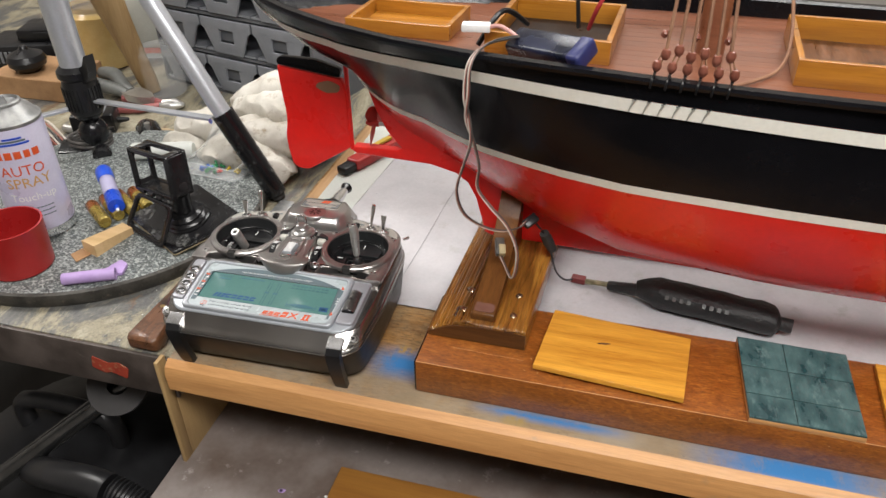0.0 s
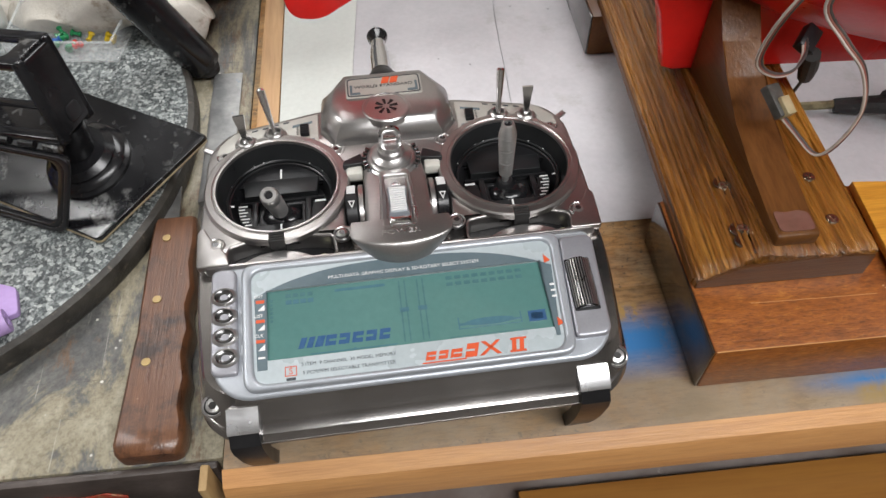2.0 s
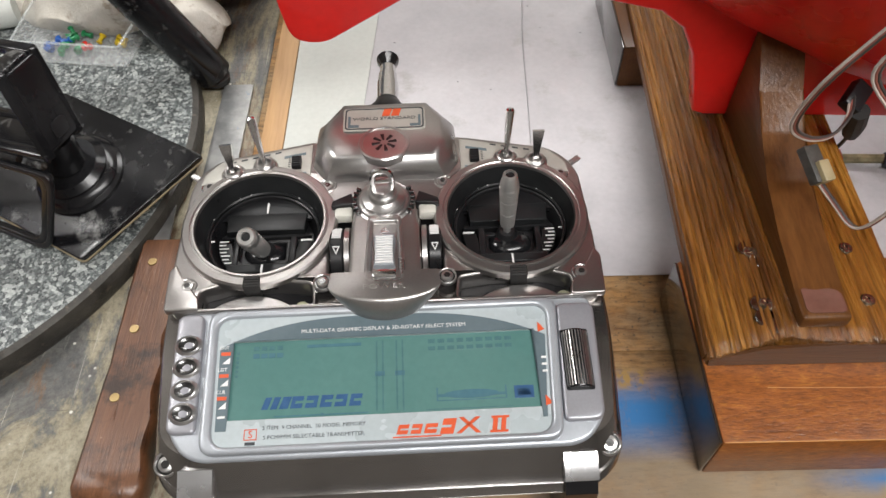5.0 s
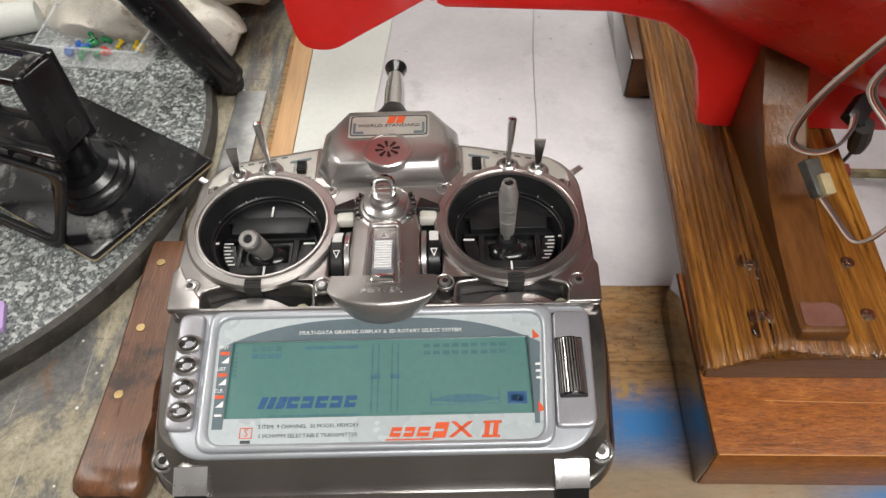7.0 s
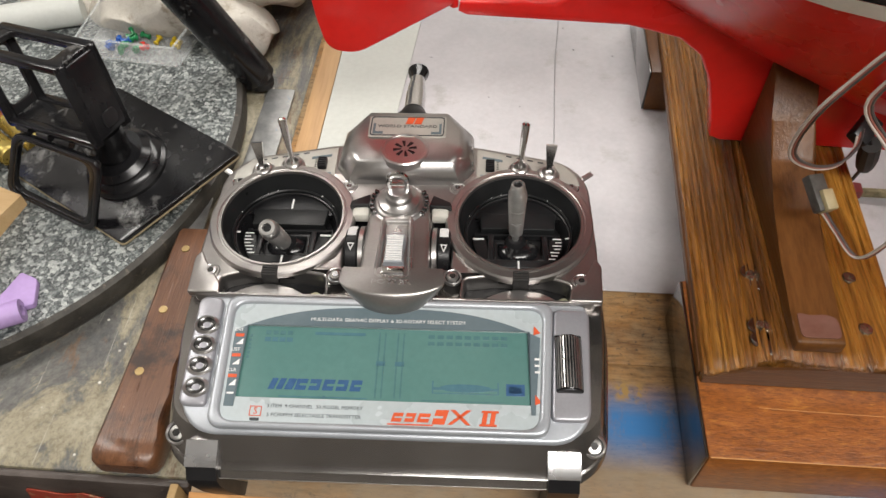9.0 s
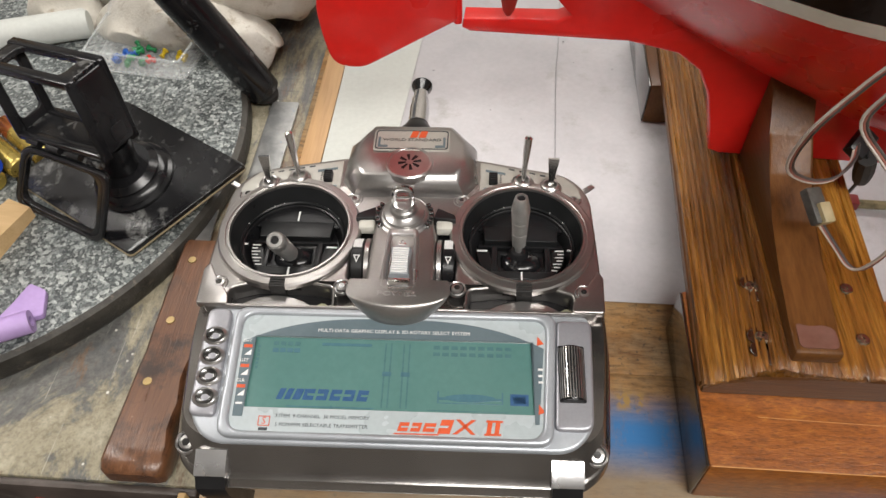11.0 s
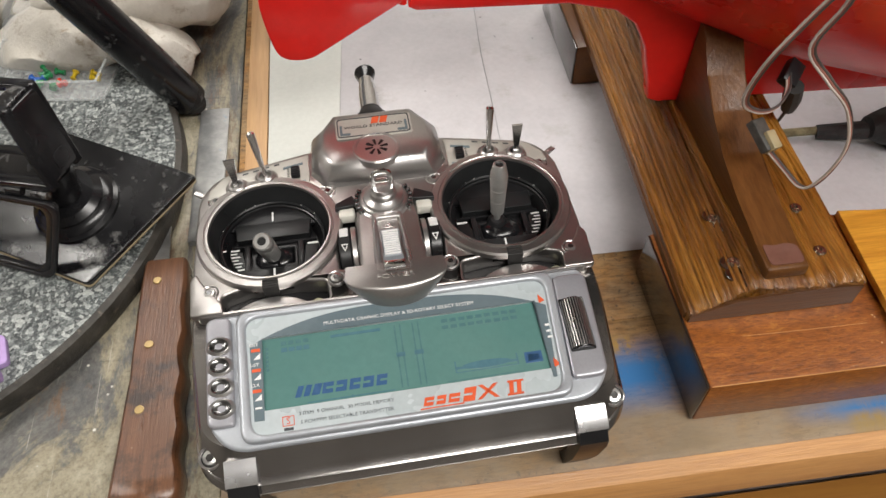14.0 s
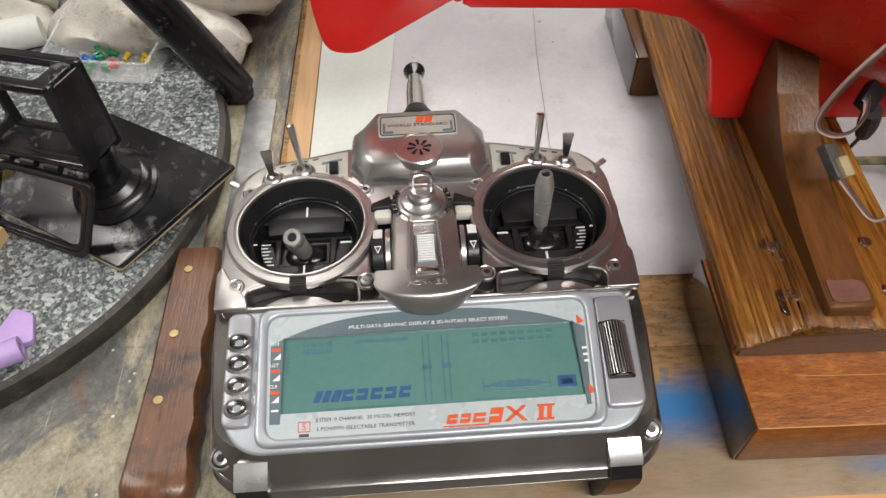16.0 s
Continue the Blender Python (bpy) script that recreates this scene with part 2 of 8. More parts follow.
def painted_top(name):
    """Board top: bare wood, grey grime and patches of sky-blue overspray near its front."""
    m, n, l, b = nodes_of(name)
    v = coords(n, l, (0.08, 1, 1))
    u = coords(n, l, (1, 1, 1))
    wood = ramp(n, l, noise_tex(n, l, v, 70, 6, 0.65, 0.5), [(0.3, (0.18, 0.085, 0.026)), (0.65, (0.40, 0.215, 0.072))])
    grime = ramp(n, l, noise_tex(n, l, u, 24, 7, 0.7), [(0.40, (0, 0, 0)), (0.62, (0.75, 0.75, 0.75))])
    col = mixed(n, l, grime, wood, (0.29, 0.215, 0.125))
    specks = ramp(n, l, noise_tex(n, l, u, 230, 4, 0.7), [(0.335, (0.8, 0.8, 0.8)), (0.39, (0, 0, 0))])
    col = mixed(n, l, specks, col, (0.085, 0.060, 0.035))
    fine = noise_tex(n, l, coords(n, l, (0.22, 1, 1)), 420, 5, 0.75)
    col = mixed(n, l, 0.75, col, ramp(n, l, fine, [(0.34, (0.34, 0.28, 0.22)), (0.54, (1, 1, 1)), (0.70, (1.25, 1.2, 1.1))]), "MULTIPLY")
    smut = ramp(n, l, noise_tex(n, l, coords(n, l, (0.6, 1, 1)), 48, 8, 0.8), [(0.57, (0, 0, 0)), (0.70, (0.5, 0.5, 0.5))])
    col = mixed(n, l, smut, col, (0.13, 0.098, 0.066))
    grit = ramp(n, l, noise_tex(n, l, u, 520, 3, 0.7), [(0.31, (0.9, 0.9, 0.9)), (0.36, (0, 0, 0))])
    col = mixed(n, l, grit, col, (0.06, 0.045, 0.03))
    sep = n.new("ShaderNodeSeparateXYZ")
    tc = n.new("ShaderNodeTexCoord")
    l.new(tc.outputs["Object"], sep.inputs[0])

    def band(sock, centre, half, edge):
        sub, ab, mr = n.new("ShaderNodeMath"), n.new("ShaderNodeMath"), n.new("ShaderNodeMapRange")
        sub.operation, ab.operation = "SUBTRACT", "ABSOLUTE"
        sub.inputs[1].default_value = centre
        l.new(sock, sub.inputs[0])
        l.new(sub.outputs[0], ab.inputs[0])
        mr.inputs["From Min"].default_value, mr.inputs["From Max"].default_value = half - edge, half + edge
        mr.inputs["To Min"].default_value, mr.inputs["To Max"].default_value = 1, 0
        l.new(ab.outputs[0], mr.inputs["Value"])
        return mr.outputs["Result"]

    def times(a, c):
        k = n.new("ShaderNodeMath")
        k.operation = "MULTIPLY"
        l.new(a, k.inputs[0])
        l.new(c, k.inputs[1])
        return k.outputs[0]

    streaks = ramp(n, l, noise_tex(n, l, coords(n, l, (1, 0.4, 1)), 70, 9, 0.8), [(0.30, (0.3, 0.3, 0.3)), (0.50, (1, 1, 1))])
    # overspray left of the stand and along the front strip
    strip = band(sep.outputs[1], -0.004, 0.018, 0.010)
    strip = times(strip, ramp(n, l, noise_tex(n, l, u, 9, 5, 0.7), [(0.36, (0.25, 0.25, 0.25)), (0.56, (0.85, 0.85, 0.85))]))
    grey = mixed(n, l, ramp(n, l, noise_tex(n, l, u, 14, 5), [(0.4, (0, 0, 0)), (0.6, (1, 1, 1))]), (0.305, 0.255, 0.190), (0.25, 0.190, 0.120))
    col = mixed(n, l, strip, col, grey)
    for cx, cy, hx, hy, ex, ey in ((-0.018, 0.029, 0.026, 0.014, 0.014, 0.010), (0.300, -0.008, 0.055, 0.010, 0.03, 0.004), (0.115, -0.004, 0.05, 0.004, 0.02, 0.004), (0.45, -0.012, 0.06, 0.012, 0.03, 0.004)):
        blue = times(times(band(sep.outputs[0], cx, hx, ex), band(sep.outputs[1], cy, hy, ey)), streaks)
        col = mixed(n, l, blue, col, (0.036, 0.175, 0.42))
    spot = times(band(sep.outputs[0], 0.088, 0.009, 0.003), band(sep.outputs[1], -0.0125, 0.006, 0.002))
    col = mixed(n, l, times(spot, ramp(n, l, noise_tex(n, l, u, 160), [(0.3, (0.3, 0.3, 0.3)), (0.6, (0.9, 0.9, 0.9))])), col, (0.30, 0.20, 0.06))
    spot2 = times(band(sep.outputs[0], -0.022, 0.007, 0.002), band(sep.outputs[1], 0.047, 0.005, 0.002))
    col = mixed(n, l, times(spot2, ramp(n, l, noise_tex(n, l, u, 220, 5), [(0.44, (0, 0, 0)), (0.56, (0.9, 0.9, 0.9))])), col, (0.36, 0.22, 0.055))
    l.new(col, b.inputs["Base Color"])
    b.inputs["Roughness"].default_value = 0.55
    bumped(n, l, b, noise_tex(n, l, v, 600, 3), 0.25, 0.0004)
    return m


def clear_plastic(name, tint=(0.9, 0.92, 0.92), rough=0.15, alpha=0.25):
    m, n, l, b = nodes_of(name)
    b.inputs["Base Color"].default_value = (*tint, 1)
    l.new(span(n, l, noise_tex(n, l, coords(n, l, (1, 1, 1)), 60), rough, rough + 0.15), b.inputs["Roughness"])
    b.inputs["Alpha"].default_value = alpha
    return m


STEEL = plain("satin_silver_plastic", (0.45, 0.438, 0.43), (0.53, 0.516, 0.507), (0.24, 0.33), 0.92, 18, 900, 0.06)
DECK = plain("satin_gunmetal_plastic", (0.36, 0.342, 0.330), (0.43, 0.41, 0.397), (0.28, 0.38), 0.93, 22, 900, 0.08)
DARKDECK = plain("dark_gunmetal_case", (0.30, 0.285, 0.275), (0.36, 0.343, 0.33), (0.15, 0.22), 0.94, 22, 900, 0.08)
SCREWMETAL = plain("satin_screw_metal", (0.44, 0.43, 0.42), (0.54, 0.53, 0.52), (0.26, 0.36), 0.92, 60, 900, 0.05)
CLIPMETAL = plain("pale_clip_metal", (0.56, 0.56, 0.565), (0.66, 0.66, 0.665), (0.22, 0.32), 0.85, 60, 900, 0.05)
KEYGREY = plain("lilac_grey_metallic_paint", (0.33, 0.33, 0.36), (0.39, 0.39, 0.42), (0.34, 0.43), 0.45, 25, 900, 0.05)
IVORY = plain("ivory_plastic", (0.55, 0.54, 0.48), (0.62, 0.61, 0.55), (0.3, 0.4), 0, 60)
GREYMOULD = plain("grey_moulding", (0.012, 0.0125, 0.013), (0.020, 0.021, 0.022), (0.26, 0.4), spec=0.35)
PALE = plain("pale_silver_paint", (0.40, 0.425, 0.46), (0.46, 0.485, 0.52), (0.33, 0.42), 0.40, 25, 900, 0.05)
DARKCHROME = plain("dark_polished_metal", (0.10, 0.10, 0.10), (0.15, 0.15, 0.15), (0.15, 0.25), 0.9, 60, 900, 0.04)
CHROME = plain("polished_metal", (0.75, 0.75, 0.75), (0.82, 0.82, 0.82), (0.12, 0.22), 1.0, 60, 900, 0.04)
DULLMETAL = plain("turned_grey_metal", (0.56, 0.555, 0.54), (0.66, 0.655, 0.64), (0.28, 0.38), 0.85, 90, 900, 0.2)
BLACK = plain("black_plastic", (0.008, 0.008, 0.009), (0.015, 0.015, 0.016), (0.26, 0.42), 0, 40, 700, 0.1, spec=0.35)
GLOSSBLACK = plain("worn_black_plastic", (0.006, 0.006, 0.007), (0.011, 0.011, 0.012), (0.10, 0.34), 0, 26, 600, 0.1, dirt=(0.16, 0.16, 0.155), amount=0.565, spec=0.45)
LOWERCASE = plain("glossy_dark_lower_case", (0.012, 0.011, 0.011), (0.020, 0.018, 0.017), (0.3, 0.45), 0, 40, 700, 0.08, spec=0.3)
RUBBER = plain("black_rubber_foam", (0.012, 0.012, 0.012), (0.03, 0.028, 0.026), (0.6, 0.8), 0, 60, 500, 0.5, 0.0006)
WHITE = plain("white_marking", (0.75, 0.75, 0.74), (0.8, 0.8, 0.79), (0.4, 0.5), 0, 50)
REDMARK = plain("orange_red_marking", (0.62, 0.085, 0.02), (0.66, 0.10, 0.03), (0.4, 0.5), 0, 50)
INK = plain("dark_ink", (0.03, 0.035, 0.04), (0.045, 0.05, 0.055), (0.5, 0.6), 0, 50)
SLATE = plain("slate_grey_print", (0.10, 0.14, 0.16), (0.12, 0.16, 0.18), (0.3, 0.4), 0, 50)
STICKER = plain("pale_blue_grey_label", (0.45, 0.505, 0.525), (0.49, 0.545, 0.565), (0.25, 0.35), 0.1, 25)
GREYLABEL = plain("warm_grey_label", (0.40, 0.39, 0.35), (0.45, 0.44, 0.40), (0.35, 0.45), 0.2, 60)
LCD = plain("green_lcd_glass", (0.086, 0.196, 0.182), (0.104, 0.222, 0.205), (0.10, 0.16), 0, 14, 300, 0.0, coat=0.6)
LCDINK = plain("lcd_segment", (0.066, 0.155, 0.20), (0.078, 0.175, 0.215), (0.12, 0.2), 0, 300)
LCDFAINT = plain("faint_lcd_segment", (0.066, 0.152, 0.165), (0.078, 0.172, 0.182), (0.12, 0.2), 0, 300)
LCDBLUE = plain("blue_lcd_segment", (0.038, 0.095, 0.21), (0.048, 0.115, 0.235), (0.12, 0.2), 0, 300)

REDHULL = plain("glossy_red_hull_paint", (0.76, 0.013, 0.010), (0.82, 0.019, 0.014), (0.24, 0.34), 0, 16, 200, 0.25, 0.0006, 0.3, dirt=(0.48, 0.02, 0.02), amount=0.66, spec=0.4)
BLACKHULL = plain("black_hull_paint", (0.004, 0.004, 0.005), (0.007, 0.007, 0.009), (0.13, 0.24), 0, 14, 180, 0.25, 0.0008, 0.0, dirt=(0.018, 0.019, 0.022), amount=0.72, spec=0.22)
CREAM = plain("cream_paint_line", (0.88, 0.86, 0.77), (0.92, 0.90, 0.83), (0.4, 0.55), 0, 40, 300, 0.2)
DECKWOOD = timber("reddish_deck_planks", (0.25, 0.092, 0.046), (0.13, 0.044, 0.022), "x", 60, (0.25, 0.42), 0.5, 0.5)
HATCHWOOD = timber("amber_varnished_wood", (0.44, 0.185, 0.02), (0.25, 0.088, 0.01), "x", 80, (0.25, 0.4), 0.4)
RAILWOOD = mahogany("red_brown_varnished_mahogany")
ENDGRAIN = plain("dark_varnished_end_grain", (0.018, 0.012, 0.009), (0.030, 0.019, 0.013), (0.10, 0.18), 0, 50, 500, 0.05, 0.0002, coat=1.0)
CROSSWOOD = wet_oak("dark_varnished_grained_oak")
POSTWOOD = timber("dark_brown_varnished_post", (0.155, 0.062, 0.016), (0.045, 0.017, 0.005), "y", 60, (0.3, 0.5), 0.15, 0.6, spec=0.2, ccoat=0.2)
SAWNEND = timber("dark_varnished_sawn_end", (0.105, 0.043, 0.012), (0.030, 0.011, 0.004), "x", 120, (0.3, 0.45), 0.4, 0.5, spec=0.3)
# pinkish tone of a lamp's reflection in the varnish, set as base colour
GLARE = plain("pale_painted_glare", (0.145, 0.070, 0.050), (0.18, 0.092, 0.07), (0.15, 0.3), 0, 60, 400, 0.2, coat=0.5)
PLANK = painted_top("overspray_stained_board")
EDGEWOOD = timber("pale_pine_edge", (0.60, 0.315, 0.115), (0.37, 0.170, 0.056), "x", 130, (0.4, 0.55), 0.05, 0.6, dirt=(0.34, 0.21, 0.11), amount=0.64)
STRIPWOOD = timber("pale_pine_strip", (0.52, 0.32, 0.15), (0.33, 0.18, 0.08), "y", 70, (0.45, 0.6))
PLYWOOD = timber("dusty_plywood", (0.40, 0.27, 0.12), (0.28, 0.17, 0.07), "z", 60, (0.5, 0.7))
OLDBENCH = grimy_bench("grimy_paint_spattered_bench")
BENCHEDGE = plain("dark_worn_bench_edge", (0.045, 0.035, 0.03), (0.10, 0.08, 0.07), (0.35, 0.55), 0, 24, 300, 0.4, 0.0008, dirt=(0.17, 0.15, 0.13), amount=0.66)
SHELFWOOD = plain("scuffed_brown_shelf", (0.12, 0.09, 0.075), (0.21, 0.18, 0.165), (0.3, 0.45), 0, 16, 250, 0.2, dirt=(0.45, 0.42, 0.40), amount=0.60)
OCHRE = timber("ochre_board", (0.33, 0.15, 0.03), (0.22, 0.09, 0.02), "x", 50)
PAPER = plain("smudged_white_paper", (0.43, 0.418, 0.435), (0.52, 0.505, 0.52), (0.55, 0.7), 0, 14, 300, 0.12, 0.0004, dirt=(0.37, 0.355, 0.35), amount=0.57)
PAPER2 = plain("clean_white_paper", (0.53, 0.545, 0.51), (0.58, 0.595, 0.56), (0.55, 0.7), 0, 9, 300, 0.05)
PENCIL = plain("grey_pencil", (0.26, 0.26, 0.27), (0.34, 0.34, 0.35), (0.5, 0.6))
MIDBLACK = plain("satin_black_moulding", (0.008, 0.0085, 0.009), (0.014, 0.015, 0.016), (0.3, 0.42), spec=0.3)
GRANITE = granite("speckled_grey_granite")
STONEEDGE = plain("dark_stone_edge", (0.020, 0.018, 0.015), (0.055, 0.050, 0.042), (0.4, 0.6), 0, 60, 300, 0.7, 0.0008, dirt=(0.12, 0.10, 0.075), amount=0.58)
PLAQUE = timber("honey_coloured_veneer", (0.74, 0.37, 0.048), (0.36, 0.125, 0.010), "x", 150, (0.28, 0.42), 0.2, 0.6, rings=0.55)
GREENTILE = plain("mottled_blue_green_paint", (0.016, 0.058, 0.064), (0.085, 0.165, 0.165), (0.22, 0.42), 0, 70, 160, 0.8, 0.0016, dirt=(0.13, 0.215, 0.21), amount=0.54, stretch=(1, 0.45, 1))
KNIFEWOOD = timber("dark_walnut_handle", (0.185, 0.080, 0.036), (0.040, 0.015, 0.008), "y", 130, (0.24, 0.5), 0.35, 0.5, dirt=(0.030, 0.014, 0.008), amount=0.50, ccoat=0.25, flecks=(0.26, 0.16, 0.10))
BRASS = plain("brass_pin", (0.44, 0.32, 0.15), (0.54, 0.40, 0.20), (0.35, 0.5), 1, 60)
GALV = plain("dull_scratched_alloy", (0.24, 0.245, 0.245), (0.40, 0.40, 0.39), (0.35, 0.55), 0.6, 70, 400, 0.4, dirt=(0.16, 0.26, 0.38), amount=0.62)
LEGGREY = plain("anodised_silver_tube", (0.50, 0.52, 0.56), (0.56, 0.58, 0.62), (0.28, 0.38), 0.55, 20)
VARNISHSCREW = plain("varnished_screw", (0.20, 0.14, 0.09), (0.36, 0.28, 0.20), (0.16, 0.28), 0.9, 300)
POOL = plain("pooled_dark_varnish", (0.020, 0.008, 0.004), (0.045, 0.018, 0.007), (0.06, 0.14), 0, 120, 300, 0.8, 0.0015, coat=1.0)
GLOSSY = plain("glossy_black_plastic", (0.007, 0.007, 0.008), (0.012, 0.012, 0.013), (0.14, 0.26), 0, 40, 500, 0.08, spec=0.35)
CABLEWHITE = plain("dirty_white_cable", (0.48, 0.42, 0.36), (0.60, 0.55, 0.50), (0.45, 0.6), 0, 60)
CABLEBROWN = plain("brown_red_cable", (0.24, 0.075, 0.055), (0.33, 0.12, 0.09), (0.4, 0.55), 0, 60)
CLOTH = plain("soiled_white_cloth", (0.52, 0.485, 0.42), (0.68, 0.65, 0.59), (0.8, 0.95), 0, 20, 500, 0.45, 0.0012, dirt=(0.27, 0.21, 0.14), amount=0.55)
TAPE = plain("cream_tape", (0.36, 0.30, 0.16), (0.48, 0.40, 0.24), (0.4, 0.5), 0, 60)
GRUBBYTAPE = plain("grubby_lead_tape", (0.13, 0.11, 0.05), (0.30, 0.26, 0.14), (0.4, 0.55), 0, 160)
HEATSHRINK = plain("black_heat_shrink", (0.012, 0.012, 0.013), (0.024, 0.023, 0.023), (0.42, 0.6), 0, 40, 220, 0.8, 0.0015, dirt=(0.10, 0.09, 0.08), amount=0.64)
LILAC = plain("lilac_plastic", (0.36, 0.24, 0.50), (0.43, 0.30, 0.57), (0.4, 0.55), 0, 40)
REDCUP = plain("dark_red_plastic", (0.30, 0.012, 0.012), (0.36, 0.02, 0.018), (0.25, 0.4), 0, 30)
OFFCUT = timber("pale_wood_offcut", (0.66, 0.46, 0.24), (0.50, 0.32, 0.14), "x", 80, (0.5, 0.65))
TAN = plain("tan_card", (0.30, 0.165, 0.075), (0.40, 0.23, 0.11), (0.6, 0.8), 0, 50)
BLUEPLASTIC = plain("bright_blue_plastic", (0.012, 0.06, 0.50), (0.02, 0.09, 0.58), (0.25, 0.4), 0, 40)
GREYCRATE = plain("grey_drawer_plastic", (0.17, 0.18, 0.20), (0.22, 0.23, 0.25), (0.4, 0.55), 0, 20)
DARKCRATE = plain("dark_grey_drawer_plastic", (0.08, 0.085, 0.095), (0.11, 0.115, 0.125), (0.4, 0.55), 0, 20)
CANPAINT = plain("pale_lilac_can_print", (0.52, 0.50, 0.66), (0.60, 0.58, 0.72), (0.25, 0.35), 0.2, 20)
WALLPAINT = plain("dull_workshop_wall", (0.34, 0.315, 0.285), (0.42, 0.39, 0.355), (0.7, 0.9), 0, 3, 60, 0.3, 0.002)
CEILPAINT = plain("white_ceiling_paint", (0.72, 0.71, 0.68), (0.78, 0.77, 0.74), (0.7, 0.9), 0, 3, 60, 0.2, 0.002)
# floor colour set near-black to keep the space under the bench dark
CONCRETE = plain("near_black_concrete", (0.012, 0.011, 0.010), (0.024, 0.022, 0.020), (0.6, 0.8), 0, 5, 120, 0.4, 0.002)
CLEAR = clear_plastic("clear_scratched_plastic", alpha=0.13)
PADTAN = plain("grubby_tan_pad", (0.26, 0.21, 0.12), (0.34, 0.28, 0.17), (0.5, 0.7))
CABLEBLACK = plain("black_cable", (0.03, 0.028, 0.026), (0.09, 0.08, 0.075), (0.4, 0.55), 0, 60)
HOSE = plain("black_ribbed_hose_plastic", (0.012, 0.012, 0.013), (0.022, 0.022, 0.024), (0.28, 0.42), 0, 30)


# ---- mesh helpers ----
def part(name, bm, material, parent=None, label="", smooth=True):
    """Link a bmesh or mesh as one object under a thing."""
    me = bm
    if isinstance(bm, bmesh.types.BMesh):
        bmesh.ops.recalc_face_normals(bm, faces=bm.faces)
        me = bpy.data.meshes.new(name)
        bm.to_mesh(me)
        bm.free()
    me.materials.clear()
    me.materials.append(material)
    ob = new(name, me)
    if smooth:
        me.polygons.foreach_set("use_smooth", [True] * len(me.polygons))
        me.set_sharp_from_angle(angle=radians(35))
    if parent:
        ob.parent = parent
    if label:
        tagged(ob, label)
    return ob


def thing(name, m, label, category, group="", kind=""):
    ob = new(name)
    ob.empty_display_size = 0.02
    ob.matrix_world = m
    return tagged(ob, label, category, group, kind)


def box(sx, sy, sz, c=(0, 0, 0), bev=0.0, seg=2, m=None):
    bm = bmesh.new()
    bmesh.ops.create_cube(bm, size=1)
    bmesh.ops.scale(bm, vec=(sx, sy, sz), verts=bm.verts)
    if bev:
        bmesh.ops.bevel(bm, geom=bm.edges[:], offset=bev, segments=seg, profile=0.5, affect="EDGES")
    bmesh.ops.translate(bm, vec=c, verts=bm.verts)
    if m is not None:
        bm.transform(m)
    return bm


def span_box(x0, x1, y0, y1, z0, z1, bev=0.0, seg=2, m=None):
    return box(x1 - x0, y1 - y0, z1 - z0, ((x0 + x1) / 2, (y0 + y1) / 2, (z0 + z1) / 2), bev, seg, m)


def merge(*bms):
    out = bms[0]
    for b in bms[1:]:
        me = bpy.data.meshes.new("joined")
        b.to_mesh(me)
        b.free()
        out.from_mesh(me)
        bpy.data.meshes.remove(me)
    return out


def lathe(profile, n=32, m=None):
    """Turn (radius, height) pairs round z."""
    bm = bmesh.new()
    rings = []
    for r, z in profile:
        if r < 1e-6:
            rings.append([bm.verts.new((0, 0, z))] * n)
        else:
            rings.append([bm.verts.new((r * math.cos(2 * math.pi * i / n), r * math.sin(2 * math.pi * i / n), z)) for i in range(n)])
    for a, b in zip(rings, rings[1:]):
        for i in range(n):
            f = []
            for v in (a[i], a[(i + 1) % n], b[(i + 1) % n], b[i]):
                if v not in f:
                    f.append(v)
            if len(f) > 2:
                bm.faces.new(f)
    if m is not None:
        bm.transform(m)
    return bm


def loft(rings, closed=True, caps=True, m=None):
    bm = bmesh.new()
    vs = [[bm.verts.new(p) for p in ring] for ring in rings]
    n = len(vs[0])
    for a, b in zip(vs, vs[1:]):
        for i in range(n if closed else n - 1):
            bm.faces.new((a[i], a[(i + 1) % n], b[(i + 1) % n], b[i]))
    if caps and closed:
        bm.faces.new(vs[0])
        bm.faces.new(vs[-1])
    if m is not None:
        bm.transform(m)
    return bm


def smooth_line(pts, per=6):
    pts = [Vector(p) for p in pts]
    out = []
    for i in range(len(pts) - 1):
        p0, p1, p2, p3 = pts[max(i - 1, 0)], pts[i], pts[i + 1], pts[min(i + 2, len(pts) - 1)]
        for k in range(per):
            t = k / per
            out.append(0.5 * (2 * p1 + (p2 - p0) * t + (2 * p0 - 5 * p1 + 4 * p2 - p3) * t * t + (3 * p1 - p0 - 3 * p2 + p3) * t ** 3))
    return out + [pts[-1]]


def tube(pts, r, n=8, per=6, flat=1.0, m=None):
    """A round or flattened rod along a smooth line; r may be one number or one for each point given."""
    line = smooth_line(pts, per) if per > 1 else [Vector(p) for p in pts]
    radii = r if isinstance(r, (list, tuple)) else [r] * len(pts)
    rings, up = [], Vector((0.13, 0.21, 0.97)).normalized()
    for i, p in enumerate(line):
        d = (line[min(i + 1, len(line) - 1)] - line[max(i - 1, 0)]).normalized()
        s = d.cross(up)
        if s.length < 0.05:
            s = d.cross(Vector((1, 0, 0)))
        s.normalize()
        up = s.cross(d).normalized()
        f = i / max(len(line) - 1, 1) * (len(radii) - 1)
        k = min(int(f), len(radii) - 2) if len(radii) > 1 else 0
        rad = radii[k] + (radii[min(k + 1, len(radii) - 1)] - radii[k]) * (f - k)
        rings.append([p + rad * (math.cos(2 * math.pi * j / n) * s + flat * math.sin(2 * math.pi * j / n) * up) for j in range(n)])
    return loft(rings, m=m)


